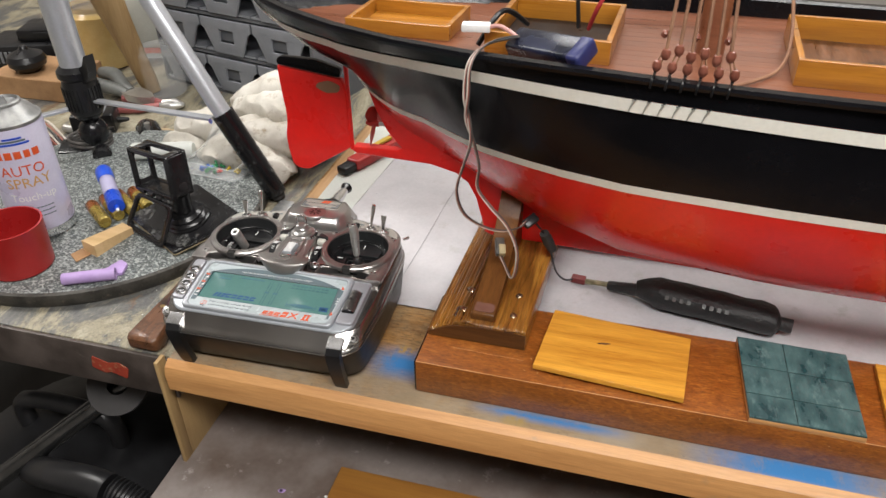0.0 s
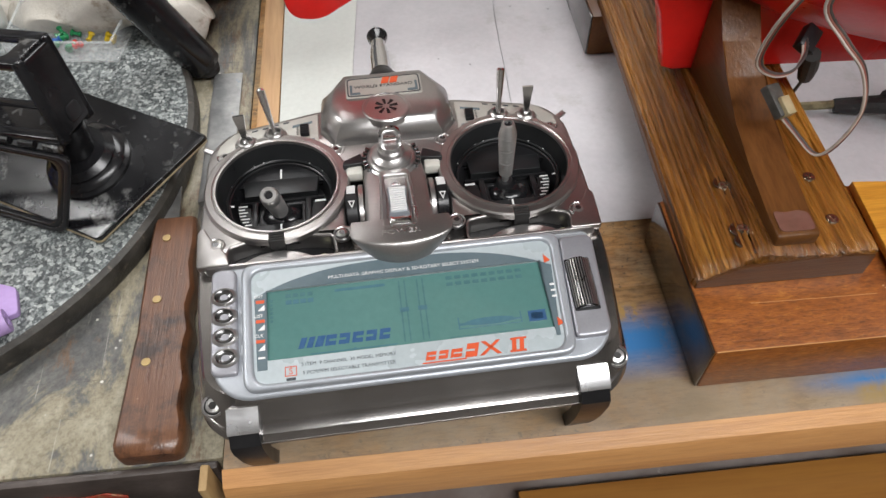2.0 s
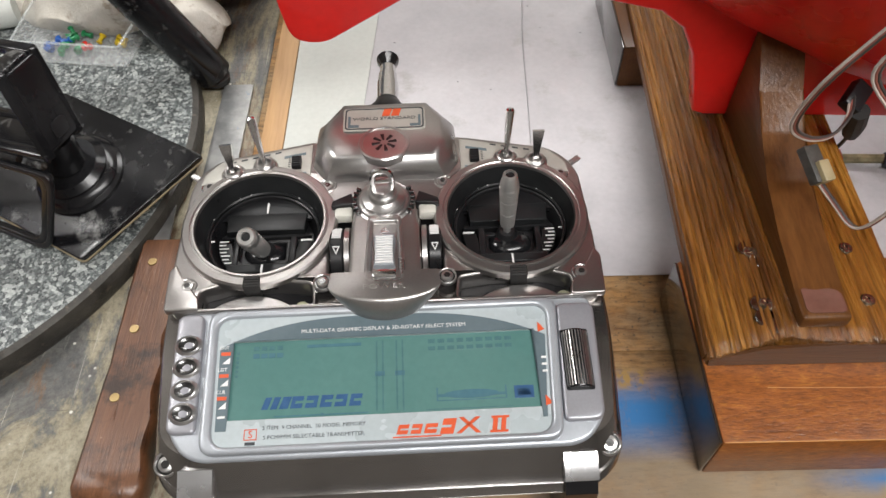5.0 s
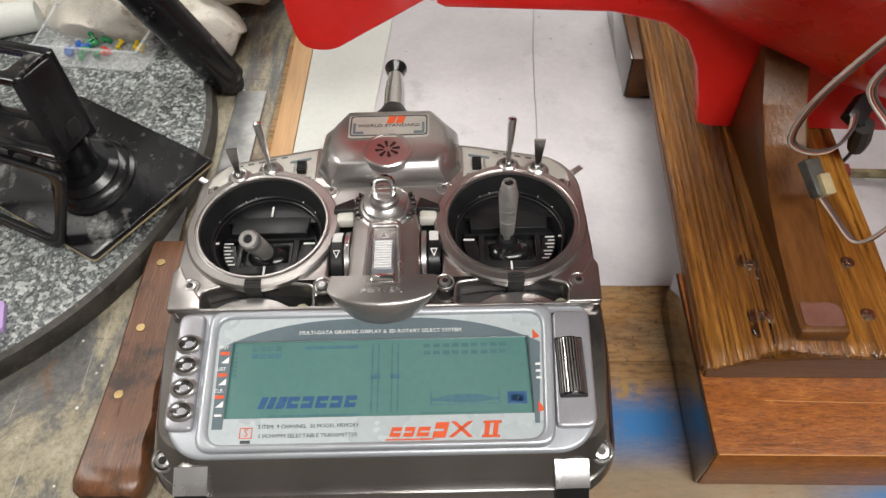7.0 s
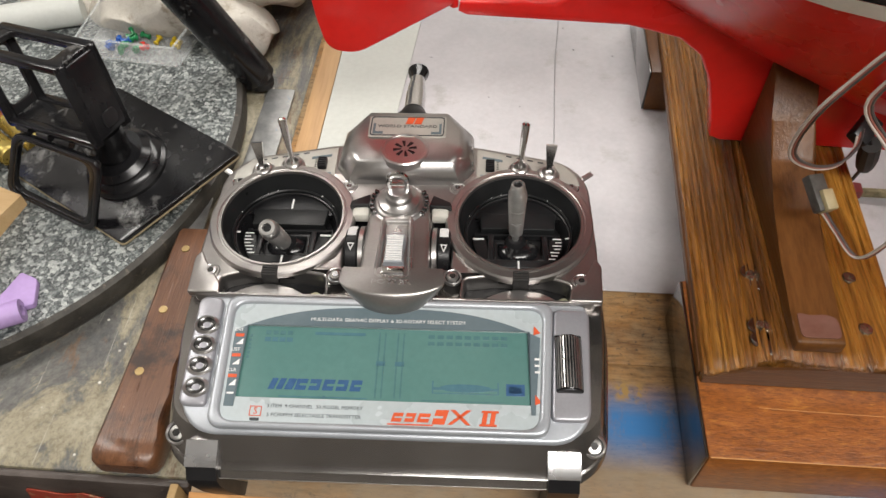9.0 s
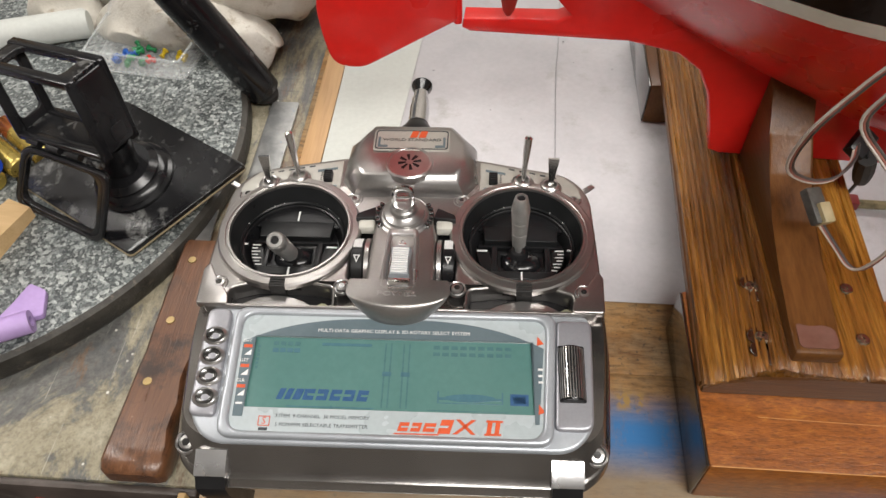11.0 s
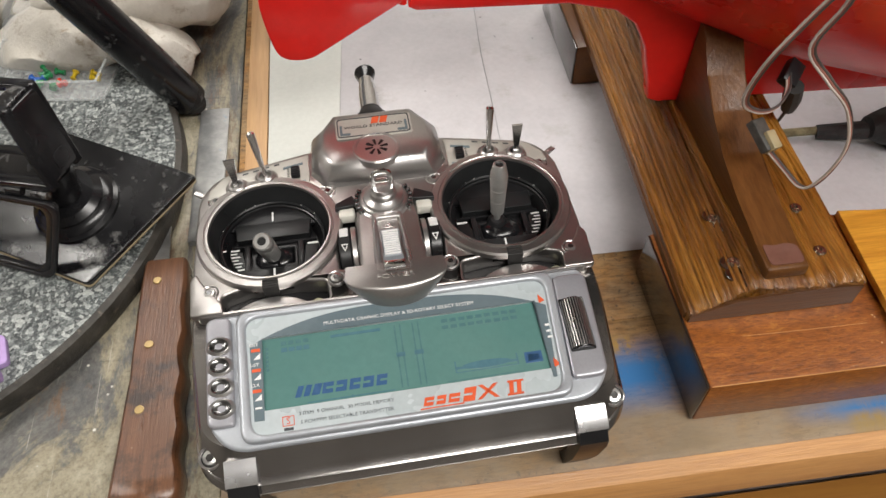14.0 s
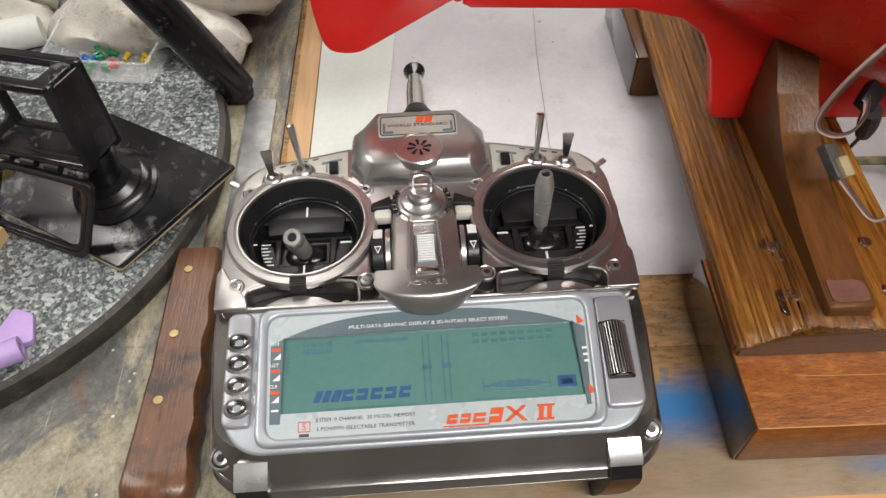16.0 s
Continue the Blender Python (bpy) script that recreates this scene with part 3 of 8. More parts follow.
def plate(outlines, z0, z1, bev=0.0, m=None, res=2):
    """A flat plate from one outline, with any further outlines as holes; edges rounded."""
    cu = bpy.data.curves.new("plate", "CURVE")
    cu.dimensions, cu.fill_mode = "2D", "BOTH"
    for pts in outlines:
        sp = cu.splines.new("POLY")
        sp.points.add(len(pts) - 1)
        for p, (x, y) in zip(sp.points, pts):
            p.co = (x, y, 0, 1)
        sp.use_cyclic_u = True
    cu.extrude = max((z1 - z0) / 2 - bev, 0.00005)
    cu.bevel_depth, cu.bevel_resolution, cu.offset = bev, res, -bev
    ob = bpy.data.objects.new("plate", cu)
    scene.collection.objects.link(ob)
    me = bpy.data.meshes.new_from_object(ob.evaluated_get(bpy.context.evaluated_depsgraph_get()))
    bpy.data.objects.remove(ob)
    bpy.data.curves.remove(cu)
    me.transform(Matrix.Translation((0, 0, (z0 + z1) / 2)))
    bm = bmesh.new()
    bm.from_mesh(me)
    bpy.data.meshes.remove(me)
    bmesh.ops.remove_doubles(bm, verts=bm.verts, dist=1e-6)
    if m is not None:
        bm.transform(m)
    return bm


def circle(cx, cy, r, n=40, ry=None):
    return [(cx + r * math.cos(2 * math.pi * i / n), cy + (ry or r) * math.sin(2 * math.pi * i / n)) for i in range(n)]


def rounded(pts, r, seg=5):
    """Round the corners of a polygon."""
    out = []
    n = len(pts)
    rs = r if isinstance(r, (list, tuple)) else [r] * n
    for i in range(n):
        a, p, b = (Vector(pts[(i + k) % n]) for k in (-1, 0, 1))
        da, db = (a - p), (b - p)
        k = min(rs[i], da.length * 0.49, db.length * 0.49)
        s, e = p + da.normalized() * k, p + db.normalized() * k
        for j in range(seg + 1):
            t = j / seg
            out.append(tuple((1 - t) ** 2 * s + 2 * t * (1 - t) * p + t * t * e))
    return out


def rect(x0, x1, y0, y1, r=0.0, seg=4):
    pts = [(x0, y0), (x1, y0), (x1, y1), (x0, y1)]
    return rounded(pts, r, seg) if r else pts


def lettering(words, size, m, thick=0.00008, shear=0.0, width=1.0, align="CENTER"):
    cu = bpy.data.curves.new("words", "FONT")
    cu.body, cu.size, cu.extrude, cu.shear = words, size, thick, shear
    cu.align_x, cu.align_y = align, "CENTER"
    cu.resolution_u = 2
    ob = bpy.data.objects.new("words", cu)
    scene.collection.objects.link(ob)
    me = bpy.data.meshes.new_from_object(ob.evaluated_get(bpy.context.evaluated_depsgraph_get()))
    bpy.data.objects.remove(ob)
    bpy.data.curves.remove(cu)
    me.transform(m @ Matrix.Diagonal((width, 1, 1, 1)))
    bm = bmesh.new()
    bm.from_mesh(me)
    bpy.data.meshes.remove(me)
    return bm


# ---- room ----
def wall(name, bm, mat, label):
    return tagged(part(name, bm, mat, smooth=False), label, "wall", kind="structure")


wall("wall_north", span_box(-2.1, 2.6, 1.5, 1.6, -0.9, 1.6), WALLPAINT, "dull painted workshop wall behind the bench")
wall("wall_south", span_box(-2.1, 2.6, -2.1, -2.0, -0.9, 1.6), WALLPAINT, "dull painted workshop wall facing the bench")
wall("wall_west", span_box(-2.1, -2.0, -2.0, 1.5, -0.9, 1.6), WALLPAINT, "dull painted workshop side wall")
wall("wall_east", span_box(2.5, 2.6, -2.0, 1.5, -0.9, 1.6), WALLPAINT, "dull painted workshop side wall")
tagged(part("floor", span_box(-2.1, 2.6, -2.1, 1.6, -1.0, -0.9), CONCRETE, smooth=False), "near-black concrete workshop floor", "floor", kind="structure")
tagged(part("ceiling", span_box(-2.1, 2.6, -2.1, 1.6, 1.6, 1.7), CEILPAINT, smooth=False), "white painted workshop ceiling", "ceiling", kind="structure")

# ---- benches ----
old_bench = thing("workbench", pose(0, 0, 0), "old grimy workbench with worn dark front edge", "workbench")
part("bench_top", span_box(-1.4, -0.2285, -0.008, 1.2, -0.056, -0.008, 0.002), OLDBENCH, old_bench)
part("front_edge", span_box(-1.4, -0.2310, -0.0125, -0.0082, -0.057, -0.0085, 0.0015), BENCHEDGE, old_bench, "dark worn edge strip")
part("paint_chip", plate([rounded([(-0.320, -0.036), (-0.306, -0.041), (-0.300, -0.038), (-0.283, -0.043), (-0.279, -0.030), (-0.288, -0.024), (-0.300, -0.027), (-0.317, -0.022)], 0.002)], 0, 0.0008, m=pose(0, -0.0128, 0, 90, 0, 0)), plain("red_paint_chip", (0.30, 0.035, 0.02), (0.38, 0.06, 0.03), (0.4, 0.6), 0, 60, dirt=(0.42, 0.26, 0.14), amount=0.55), old_bench, "red paint patch", smooth=False)
for lx, ly in ((-1.35, 0.02), (-1.35, 1.12), (-0.30, 1.12)):
    part("leg", span_box(lx - 0.03, lx + 0.03, ly, ly + 0.06, -0.9, -0.056, 0.003), PLYWOOD, old_bench)

board = thing("bench_board", pose(0, 0, 0), "thick pine board with rounded front edge and blue overspray", "board")
# three planks, the foremost with a rounded nose
nose = [(-0.026, -0.030), (-0.0265, -0.012), (-0.024, -0.005), (-0.0185, -0.0012), (-0.012, 0.0), (0.0617, 0.0), (0.0617, -0.030)]
part("plank", loft([[(x, y, z) for y, z in nose] for x in (-0.2262, -0.2250, 0.2, 0.6, 1.6)]), PLANK, board)
part("edge_strip", loft([[(x, y, z) for y, z in [(-0.0262, -0.0302), (-0.0270, -0.012), (-0.0245, -0.0045), (-0.0187, -0.0007), (-0.0172, 0.0002), (-0.0172, -0.0302)]] for x in (-0.2266, -0.2256, 0.2, 1.6)]), EDGEWOOD, board, "pale planed pine nosing")
part("plank", span_box(-0.2262, 1.6, 0.0625, 0.36, -0.030, -0.0004, 0.0008), PLANK, board)
part("plank", span_box(-0.2262, 1.6, 0.3605, 1.2, -0.030, -0.0004, 0.0008), PLANK, board)
part("side_strip", span_box(-0.2222, -0.2082, 0.064, 1.2, -0.0002, 0.0009, 0.0004), STRIPWOOD, board, "pale pine side strip")
part("side_panel", merge(span_box(-0.2372, -0.2332, -0.0255, -0.0130, -0.1335, -0.0015, 0.0008), span_box(-0.2372, -0.2332, -0.0132, 0.62, -0.1335, -0.0575, 0.0008)), PLYWOOD, board, "dusty plywood side panel")
for lx, ly in ((1.5, 0.0), (1.5, 1.1), (-0.215, 1.1)):
    part("leg", span_box(lx, lx + 0.05, ly, ly + 0.06, -0.9, -0.030, 0.003), PLYWOOD, board)

low_shelf = thing("lower_shelf", pose(0, 0, 0), "scuffed paint-marked wooden shelf under the board", "shelf")
part("shelf_board", span_box(-0.245, 1.5, -0.20, 0.6, -0.155, -0.133, 0.002), SHELFWOOD, low_shelf)
part("paint_smear", plate([rounded([(-0.190, -0.085), (-0.165, -0.088), (-0.160, -0.078), (-0.180, -0.074)], 0.006)], -0.1332, -0.1325), plain("yellow_paint_smear", (0.50, 0.38, 0.02), (0.56, 0.45, 0.05)), low_shelf, "yellow paint smear")
rs = random.Random(9)
for k in range(26):
    px, py, pr = rs.uniform(-0.235, -0.02), rs.uniform(-0.19, -0.02), rs.uniform(0.0008, 0.0045)
    part("paint_spot", plate([[(px + pr * (1 + 0.3 * math.sin(3 * a + k)) * math.cos(a), py + pr * 0.8 * math.sin(a)) for a in [j * 0.6283 for j in range(10)]]], -0.1331, -0.1327), (WHITE, PAPER, LILAC, OCHRE)[k % 4], low_shelf)
for lx in (-0.2, 1.4):
    for ly in (-0.18, 0.5):
        part("leg", span_box(lx, lx + 0.05, ly, ly + 0.05, -0.9, -0.155, 0.003), PLYWOOD, low_shelf)
tagged(part("loose_board", span_box(-0.078, 0.60, -0.175, 0.0, -0.133, -0.121, 0.001), OCHRE), "flat ochre-stained board lying on the shelf", "board")

# ---- paper ----
def sheet(name, x0, x1, y0, y1, z, mat, label, curl=0.0, sag=0.0006):
    bm = bmesh.new()
    nx, ny = 24, 24
    vs = [[bm.verts.new((x0 + (x1 - x0) * i / nx + (0.050 * j / ny * i / nx if name == "paper_strip" else 0), y0 + (y1 - y0) * j / ny, z + sag * noise.noise(((x0 + (x1 - x0) * i / nx) * 9, (y0 + (y1 - y0) * j / ny) * 9, 0.5)) + curl * max(0, 1 - j / 1.2))) for j in range(ny + 1)] for i in range(nx + 1)]
    for i in range(nx):
        for j in range(ny):
            bm.faces.new((vs[i][j], vs[i + 1][j], vs[i + 1][j + 1], vs[i][j + 1]))
    ret = bmesh.ops.extrude_face_region(bm, geom=bm.faces[:])
    bmesh.ops.translate(bm, vec=(0, 0, -0.0004), verts=[g for g in ret["geom"] if isinstance(g, bmesh.types.BMVert)])
    return tagged(part(name, bm, mat), label, "paper")


lining = sheet("paper_sheet", -0.2040, 1.3, 0.106, 0.95, 0.0022, PAPER, "large smudged white paper sheet lining the bench board")
part("pencil_line", tube([(-0.060, 0.130, 0.0028), (-0.0560, 0.223, 0.0029), (-0.054, 0.30, 0.0029), (-0.0495, 0.367, 0.0029), (-0.047, 0.45, 0.0029)], 0.00022, 5, 4), PENCIL, lining, "thin grey crease line")
rs = random.Random(21)
for k in range(22):
    px, py, pr = rs.uniform(-0.16, -0.012), rs.uniform(0.125, 0.50), rs.uniform(0.0003, 0.0009)
    part("speck", plate([[(px + pr * math.cos(j), py + pr * (0.6 + 0.3 * math.sin(k)) * math.sin(j)) for j in range(6)]], 0.0026, 0.0030), PENCIL, lining)
sheet("paper_strip", -0.2070, -0.168, 0.112, 0.90, 0.0029, PAPER2, "narrow clean white paper strip on the larger sheet")

# ---- display stand ----
stand = thing("display_stand", pose(0, 0, 0), "varnished wooden display stand with grooved cross plank under a model ship", "stand")
part("front_rail", span_box(0.0012, 0.78, 0, 0.092, 0.0006, 0.034, 0.0012), RAILWOOD, stand, "red-brown varnished rail")
part("end_grain", span_box(0.0, 0.0013, 0.0006, 0.0914, 0.0010, 0.0336, 0.0004), ENDGRAIN, stand, "dark end grain of the rail")
part("end_grain", span_box(0.0018, 0.0031, 0.2546, 0.3454, 0.0034, 0.0336, 0.0004), ENDGRAIN, stand, "dark end grain of the rail")
part("rear_rail", span_box(0.003, 0.78, 0.254, 0.346, 0.0030, 0.034, 0.0012), POSTWOOD, stand, "dark brown varnished rail")


def skew(y):
    """The plank lies slightly askew across the rails."""
    return (y - 0.150) * 0.036


def cross_plank(parent, x0):
    """Grooved plank laid across both rails, its front end sawn slightly ragged."""
    prof = []
    w = 0.0845
    for i in range(121):
        u = i / 120
        g = 0.0
        for c, d, h in ((0.025, 0.0012, 0.010), (0.06, 0.0018, 0.012), (0.10, 0.0009, 0.008), (0.135, 0.0026, 0.016), (0.175, 0.0011, 0.009), (0.205, 0.0020, 0.012), (0.245, 0.0030, 0.016), (0.285, 0.0010, 0.009), (0.325, 0.0028, 0.018), (0.36, 0.0010, 0.010), (0.66, 0.0006, 0.008), (0.80, 0.0008, 0.010), (0.93, 0.0009, 0.010)):
            g += d * max(0, 1 - abs(u - c) / h)
        worn = 0.0125 * max(0.0, 1 - u / 0.34) ** 1.15
        prof.append((x0 + u * w, 0.0530 - g - worn - (0.0015 if i in (0, 120) else 0)))
    rings = []
    ys = [0.0362, 0.0376] + [0.0460 + k * 0.0126 for k in range(22)] + [0.325]
    for k, y in enumerate(ys):
        ring = []
        for i, (x, z) in enumerate(prof):
            rag = 0.0018 * noise.noise((i * 0.4, 3.1, 0)) + 0.0028 * math.exp(-((i / 120 - 0.36) / 0.13) ** 2) if k < 2 else 0
            ring.append((x + skew(y), y + rag, z - (0.0008 if k == 0 else 0) - 0.0007 * abs(noise.noise((i * 0.45, y * 20, 1)))))
        ring += [(x0 + w + skew(y), y, 0.0342), (x0 + skew(y), y, 0.0342)]
        rings.append(ring)
    return part("cross_plank", loft(rings), CROSSWOOD, parent, "dark varnished plank with open grain grooves")


cross_plank(stand, 0.0060)
sawn = [(0.0066, 0.0345), (0.0900, 0.0345), (0.0900, 0.0490), (0.080, 0.0502), (0.060, 0.0506), (0.045, 0.0498), (0.036, 0.0488), (0.028, 0.0482), (0.016, 0.0432), (0.0066, 0.0382)]
part("sawn_end", loft([[(x + skew(y), y, z) for x, z in sawn] for y in (0.0352, 0.0366)]), SAWNEND, stand, "dark varnished sawn plank end", smooth=False)
part("plank_edge", loft([[(x + skew(y), y, z) for x, z in ((0.0050, 0.0345), (0.0063, 0.0345), (0.0063, 0.0388), (0.0052, 0.0382))] for y in (0.0385, 0.1, 0.2, 0.3240)]), POSTWOOD, stand, "dark rough sawn plank edge")
cross_plank(stand, 0.525)


def post(parent, x0, x1, flip=False):
    prof = [(0.0425, 0.0525), (0.0425, 0.0590), (0.0440, 0.0602), (0.0580, 0.0604), (0.085, 0.0640), (0.110, 0.0690), (0.132, 0.0790), (0.148, 0.0910), (0.160, 0.1030), (0.1665, 0.1085), (0.1715, 0.1085), (0.1720, 0.0525)]
    if flip:
        prof = [(0.358 - y, z) for y, z in prof]
    bm = loft([[(x, y, z) for y, z in prof] for x in (x0, x1)])
    bmesh.ops.bevel(bm, geom=bm.edges[:], offset=0.0012, segments=2, affect="EDGES", profile=0.5)
    return part("post", bm, POSTWOOD, parent, "dark brown shaped upright post")


for x0 in (0.0375, 0.5575):
    post(stand, x0, x0 + 0.0205)
    post(stand, x0, x0 + 0.0205, True)


# flat patch imitating the glare on the post's glossy foot
part("varnish_or_glare_pool", plate([rounded([(0.0395, 0.0450), (0.0565, 0.0450), (0.0565, 0.0552), (0.052, 0.0572), (0.045, 0.0560), (0.0400, 0.0580)], 0.003)], 0.0600, 0.0608), GLARE, stand, "pale glare painted on the varnished post foot")


def screw(parent, x, y, z, r=0.0036, m=None, mat=CHROME):
    """Cross-head wood screw."""
    bm = lathe([(r, 0), (r, 0.0004), (r * 0.8, 0.0011), (r * 0.45, 0.0013), (0, 0.0013)], 20)
    for a in (0, 90):
        bm = merge(bm, box(r * 1.25, r * 0.28, 0.0006, (0, 0, 0.0013), m=pose(0, 0, 0, 0, 0, a + 20)))
    bm.transform(Matrix.Translation((x, y, z)))
    if m is not None:
        bm.transform(m)
    return part("screw", bm, mat, parent)


for sx, sy in ((0.0300, 0.0840), (0.0285, 0.0550), (0.0285, 0.0480)):
    pool = plate([[(sx + (0.0052 + 0.0016 * math.sin(3 * a + sy * 900)) * math.cos(a), sy + (0.0068 + 0.0016 * math.cos(2 * a + sx * 700)) * math.sin(a)) for a in [j * 0.2618 for j in range(24)]]], 0.0492, 0.0506, 0.0006)
    part("varnish_or_glare_pool", pool, POOL, stand, "dark glossy pool of varnish")
for sx, sy in ((0.0290, 0.0840), (0.0285, 0.0560), (0.0720, 0.0840), (0.0720, 0.0560)):
    screw(stand, sx, sy, 0.0506 if sx < 0.05 else 0.0522, 0.0033, mat=VARNISHSCREW)

part("worn_edge", tube([(0.002, 0.0005, 0.0337), (0.3, 0.0005, 0.0337), (0.76, 0.0005, 0.0337)], 0.0003, 6, 3), EDGEWOOD, stand, "pale worn arris")
part("score_line", tube([(0.026, 0.0245, 0.03405), (0.050, 0.0240, 0.03405), (0.088, 0.0235, 0.03405)], 0.00014, 5, 3), EDGEWOOD, stand, "thin pale score line")
# ---- model ship ----
ship = thing("model_ship", pose(0.0015, 0.1795, 0.0532, 0, 0, -2.5), "model sailing ship with red and black painted wooden hull", "model ship")
KY, KZ = 0.179, 0.0532


def table(x, rows):
    if x <= rows[0][0]:
        return rows[0][1]
    for (a, p), (b, q) in zip(rows, rows[1:]):
        if x <= b:
            t = (x - a) / (b - a)
            return p + (q - p) * t
    return rows[-1][1]


RAIL_Z = [(-0.205, 0.288), (-0.15, 0.279), (-0.09, 0.273), (-0.03, 0.270), (0.05, 0.2685), (0.2, 0.2650), (0.35, 0.264), (0.6, 0.270), (0.8, 0.285)]
HALF = [(-0.205, 0.004), (-0.198, 0.024), (-0.185, 0.040), (-0.165, 0.055), (-0.13, 0.071), (-0.09, 0.083), (-0.04, 0.095), (0.03, 0.106), (0.1, 0.110), (0.2, 0.113), (0.4, 0.115), (0.55, 0.104), (0.68, 0.075), (0.78, 0.030), (0.82, 0.004)]
KEEL_Z = [(-0.205, 0.262), (-0.17, 0.2395), (-0.14, 0.220), (-0.105, 0.204), (-0.088, 0.178), (-0.060, 0.150), (-0.03, 0.134), (0.0, 0.122), (0.03, 0.108), (0.08, 0.088), (0.15, 0.079), (0.3, 0.076), (0.55, 0.080), (0.70, 0.115), (0.78, 0.19), (0.82, 0.25)]
FULL = [(-0.205, 0.55), (-0.14, 0.62), (-0.09, 0.85), (-0.032, 0.97), (0.0, 0.74), (0.033, 0.60), (0.1, 0.40), (0.15, 0.28), (0.25, 0.22), (0.45, 0.22), (0.6, 0.4), (0.75, 0.8), (0.82, 1.0)]
LINE_Z = [(-0.205, 0.264), (-0.10, 0.205), (-0.075, 0.190), (-0.05, 0.1825), (-0.02, 0.178), (0.02, 0.1745), (0.1, 0.1725), (0.35, 0.1735), (0.8, 0.182)]
MOULD_Z = [(-0.205, 0.2685), (-0.16, 0.2545), (-0.1, 0.2495), (-0.04, 0.2500), (0.03, 0.2515), (0.15, 0.2460), (0.3, 0.2420), (0.6, 0.248), (0.8, 0.258)]


def half_breadth(x, z):
    zb, zr = table(x, KEEL_Z), table(x, RAIL_Z)
    s = min(max((z - zb) / (zr - zb), 0), 1)
    return max(table(x, HALF) * s ** table(x, FULL) * (1.0 - 0.03 * max(0, s - 0.7)), 0.0)


STATIONS = [-0.205, -0.2, -0.193, -0.184, -0.174, -0.16, -0.145, -0.13, -0.115, -0.103, -0.093, -0.085, -0.075, -0.065, -0.055, -0.045, -0.032, -0.018, -0.004, 0.012, 0.03, 0.05, 0.075, 0.1, 0.125, 0.15, 0.18, 0.22, 0.26, 0.3, 0.35, 0.4, 0.45, 0.5, 0.55, 0.6, 0.64, 0.68, 0.72, 0.75, 0.78, 0.80, 0.82]


def band(low, high, rows, proud=0.0, round_=False):
    """A strip of both hull sides between two height curves."""
    bm = bmesh.new()
    for side in (-1, 1):
        grid = []
        for x in STATIONS:
            zb, zr = table(x, KEEL_Z), table(x, RAIL_Z)
            a, b = min(max(low(x), zb), zr), min(max(high(x), zb), zr)
            col = []
            for k in range(rows + 1):
                t = k / rows
                z = a + (b - a) * (t ** 1.8 if low(x) <= zb else t)
                bulge = proud * (1 - (2 * t - 1) ** 4 if round_ else 1)
                y = half_breadth(x, z) + (bulge if half_breadth(x, z) > 0.001 else 0)
                wav = 0.0007 * noise.noise((x * 14, z * 22, side)) if half_breadth(x, z) > 0.01 else 0
                col.append(bm.verts.new((x, side * (y + wav), z - KZ)))
            grid.append(col)
        for p, q in zip(grid, grid[1:]):
            for k in range(rows):
                bm.faces.new((p[k], p[k + 1], q[k + 1], q[k]))
    bmesh.ops.remove_doubles(bm, verts=bm.verts, dist=1e-5)
    bmesh.ops.dissolve_degenerate(bm, edges=bm.edges[:], dist=1e-6)
    return bm


part("hull_bottom", band(lambda x: -1, lambda x: table(x, LINE_Z) - 0.0040, 22), REDHULL, ship, "glossy red painted hull bottom")
part("waterline_stripe", band(lambda x: table(x, LINE_Z) - 0.0040, lambda x: table(x, LINE_Z) + 0.0038, 2, 0.0003), CREAM, ship, "cream painted waterline")
part("topside", band(lambda x: table(x, LINE_Z) + 0.0038, lambda x: table(x, MOULD_Z) - 0.0052, 12), BLACKHULL, ship, "black painted topsides")
part("moulding", band(lambda x: table(x, MOULD_Z) - 0.0052, lambda x: table(x, MOULD_Z) + 0.0050, 3, 0.0012), CREAM, ship, "raised cream moulding line")
part("bulwark", band(lambda x: table(x, MOULD_Z) + 0.0050, lambda x: table(x, RAIL_Z), 5, 0.0002), BLACKHULL, ship, "black painted bulwark")


def rail_cap(side):
    rings = []
    for x in STATIONS[1:-1]:
        y, z = table(x, HALF), table(x, RAIL_Z) - KZ
        rings.append([(x, side * (y + o), z + h) for o, h in ((0.0022, -0.002), (0.0032, 0.0005), (0.0022, 0.0028), (-0.0045, 0.0030), (-0.0058, 0.0008), (-0.0045, -0.0022))])
    return loft(rings)


for side in (-1, 1):
    part("rail", rail_cap(side), BLACKHULL, ship, "black rail cap")


def inner_side(side):
    bm = bmesh.new()
    cols = []
    for x in STATIONS[1:-1]:
        low = max(0.2505, table(x, KEEL_Z) + 0.004)
        cols.append([bm.verts.new((x, side * max(half_breadth(x, z) - 0.0052, 0.001), z - KZ)) for z in (low, table(x, RAIL_Z))])
    for p, q in zip(cols, cols[1:]):
        bm.faces.new((p[0], p[1], q[1], q[0]))
    return bm


for side in (-1, 1):
    part("inner_bulwark", inner_side(side), BLACKHULL, ship)


deck = None
w = 0.0115
for k in range(-10, 10):
    y0, y1 = k * w + 0.00012, (k + 1) * w - 0.00012
    run = []
    for x in STATIONS[2:-2]:
        half = half_breadth(x, 0.2500) - 0.0035
        a, b = max(y0, -half), min(y1, half)
        if b - a > 0.002:
            run.append((x, a, b))
    if len(run) > 1:
        bm = loft([[(x, a, 0.2490 - KZ), (x, b, 0.2490 - KZ), (x, b, 0.2518 - KZ), (x, a, 0.2518 - KZ)] for x, a, b in run])
        p = part("deck_plank", bm, DECKWOOD, deck or ship, "" if deck else "reddish deck plank", smooth=False)
        deck = deck or p

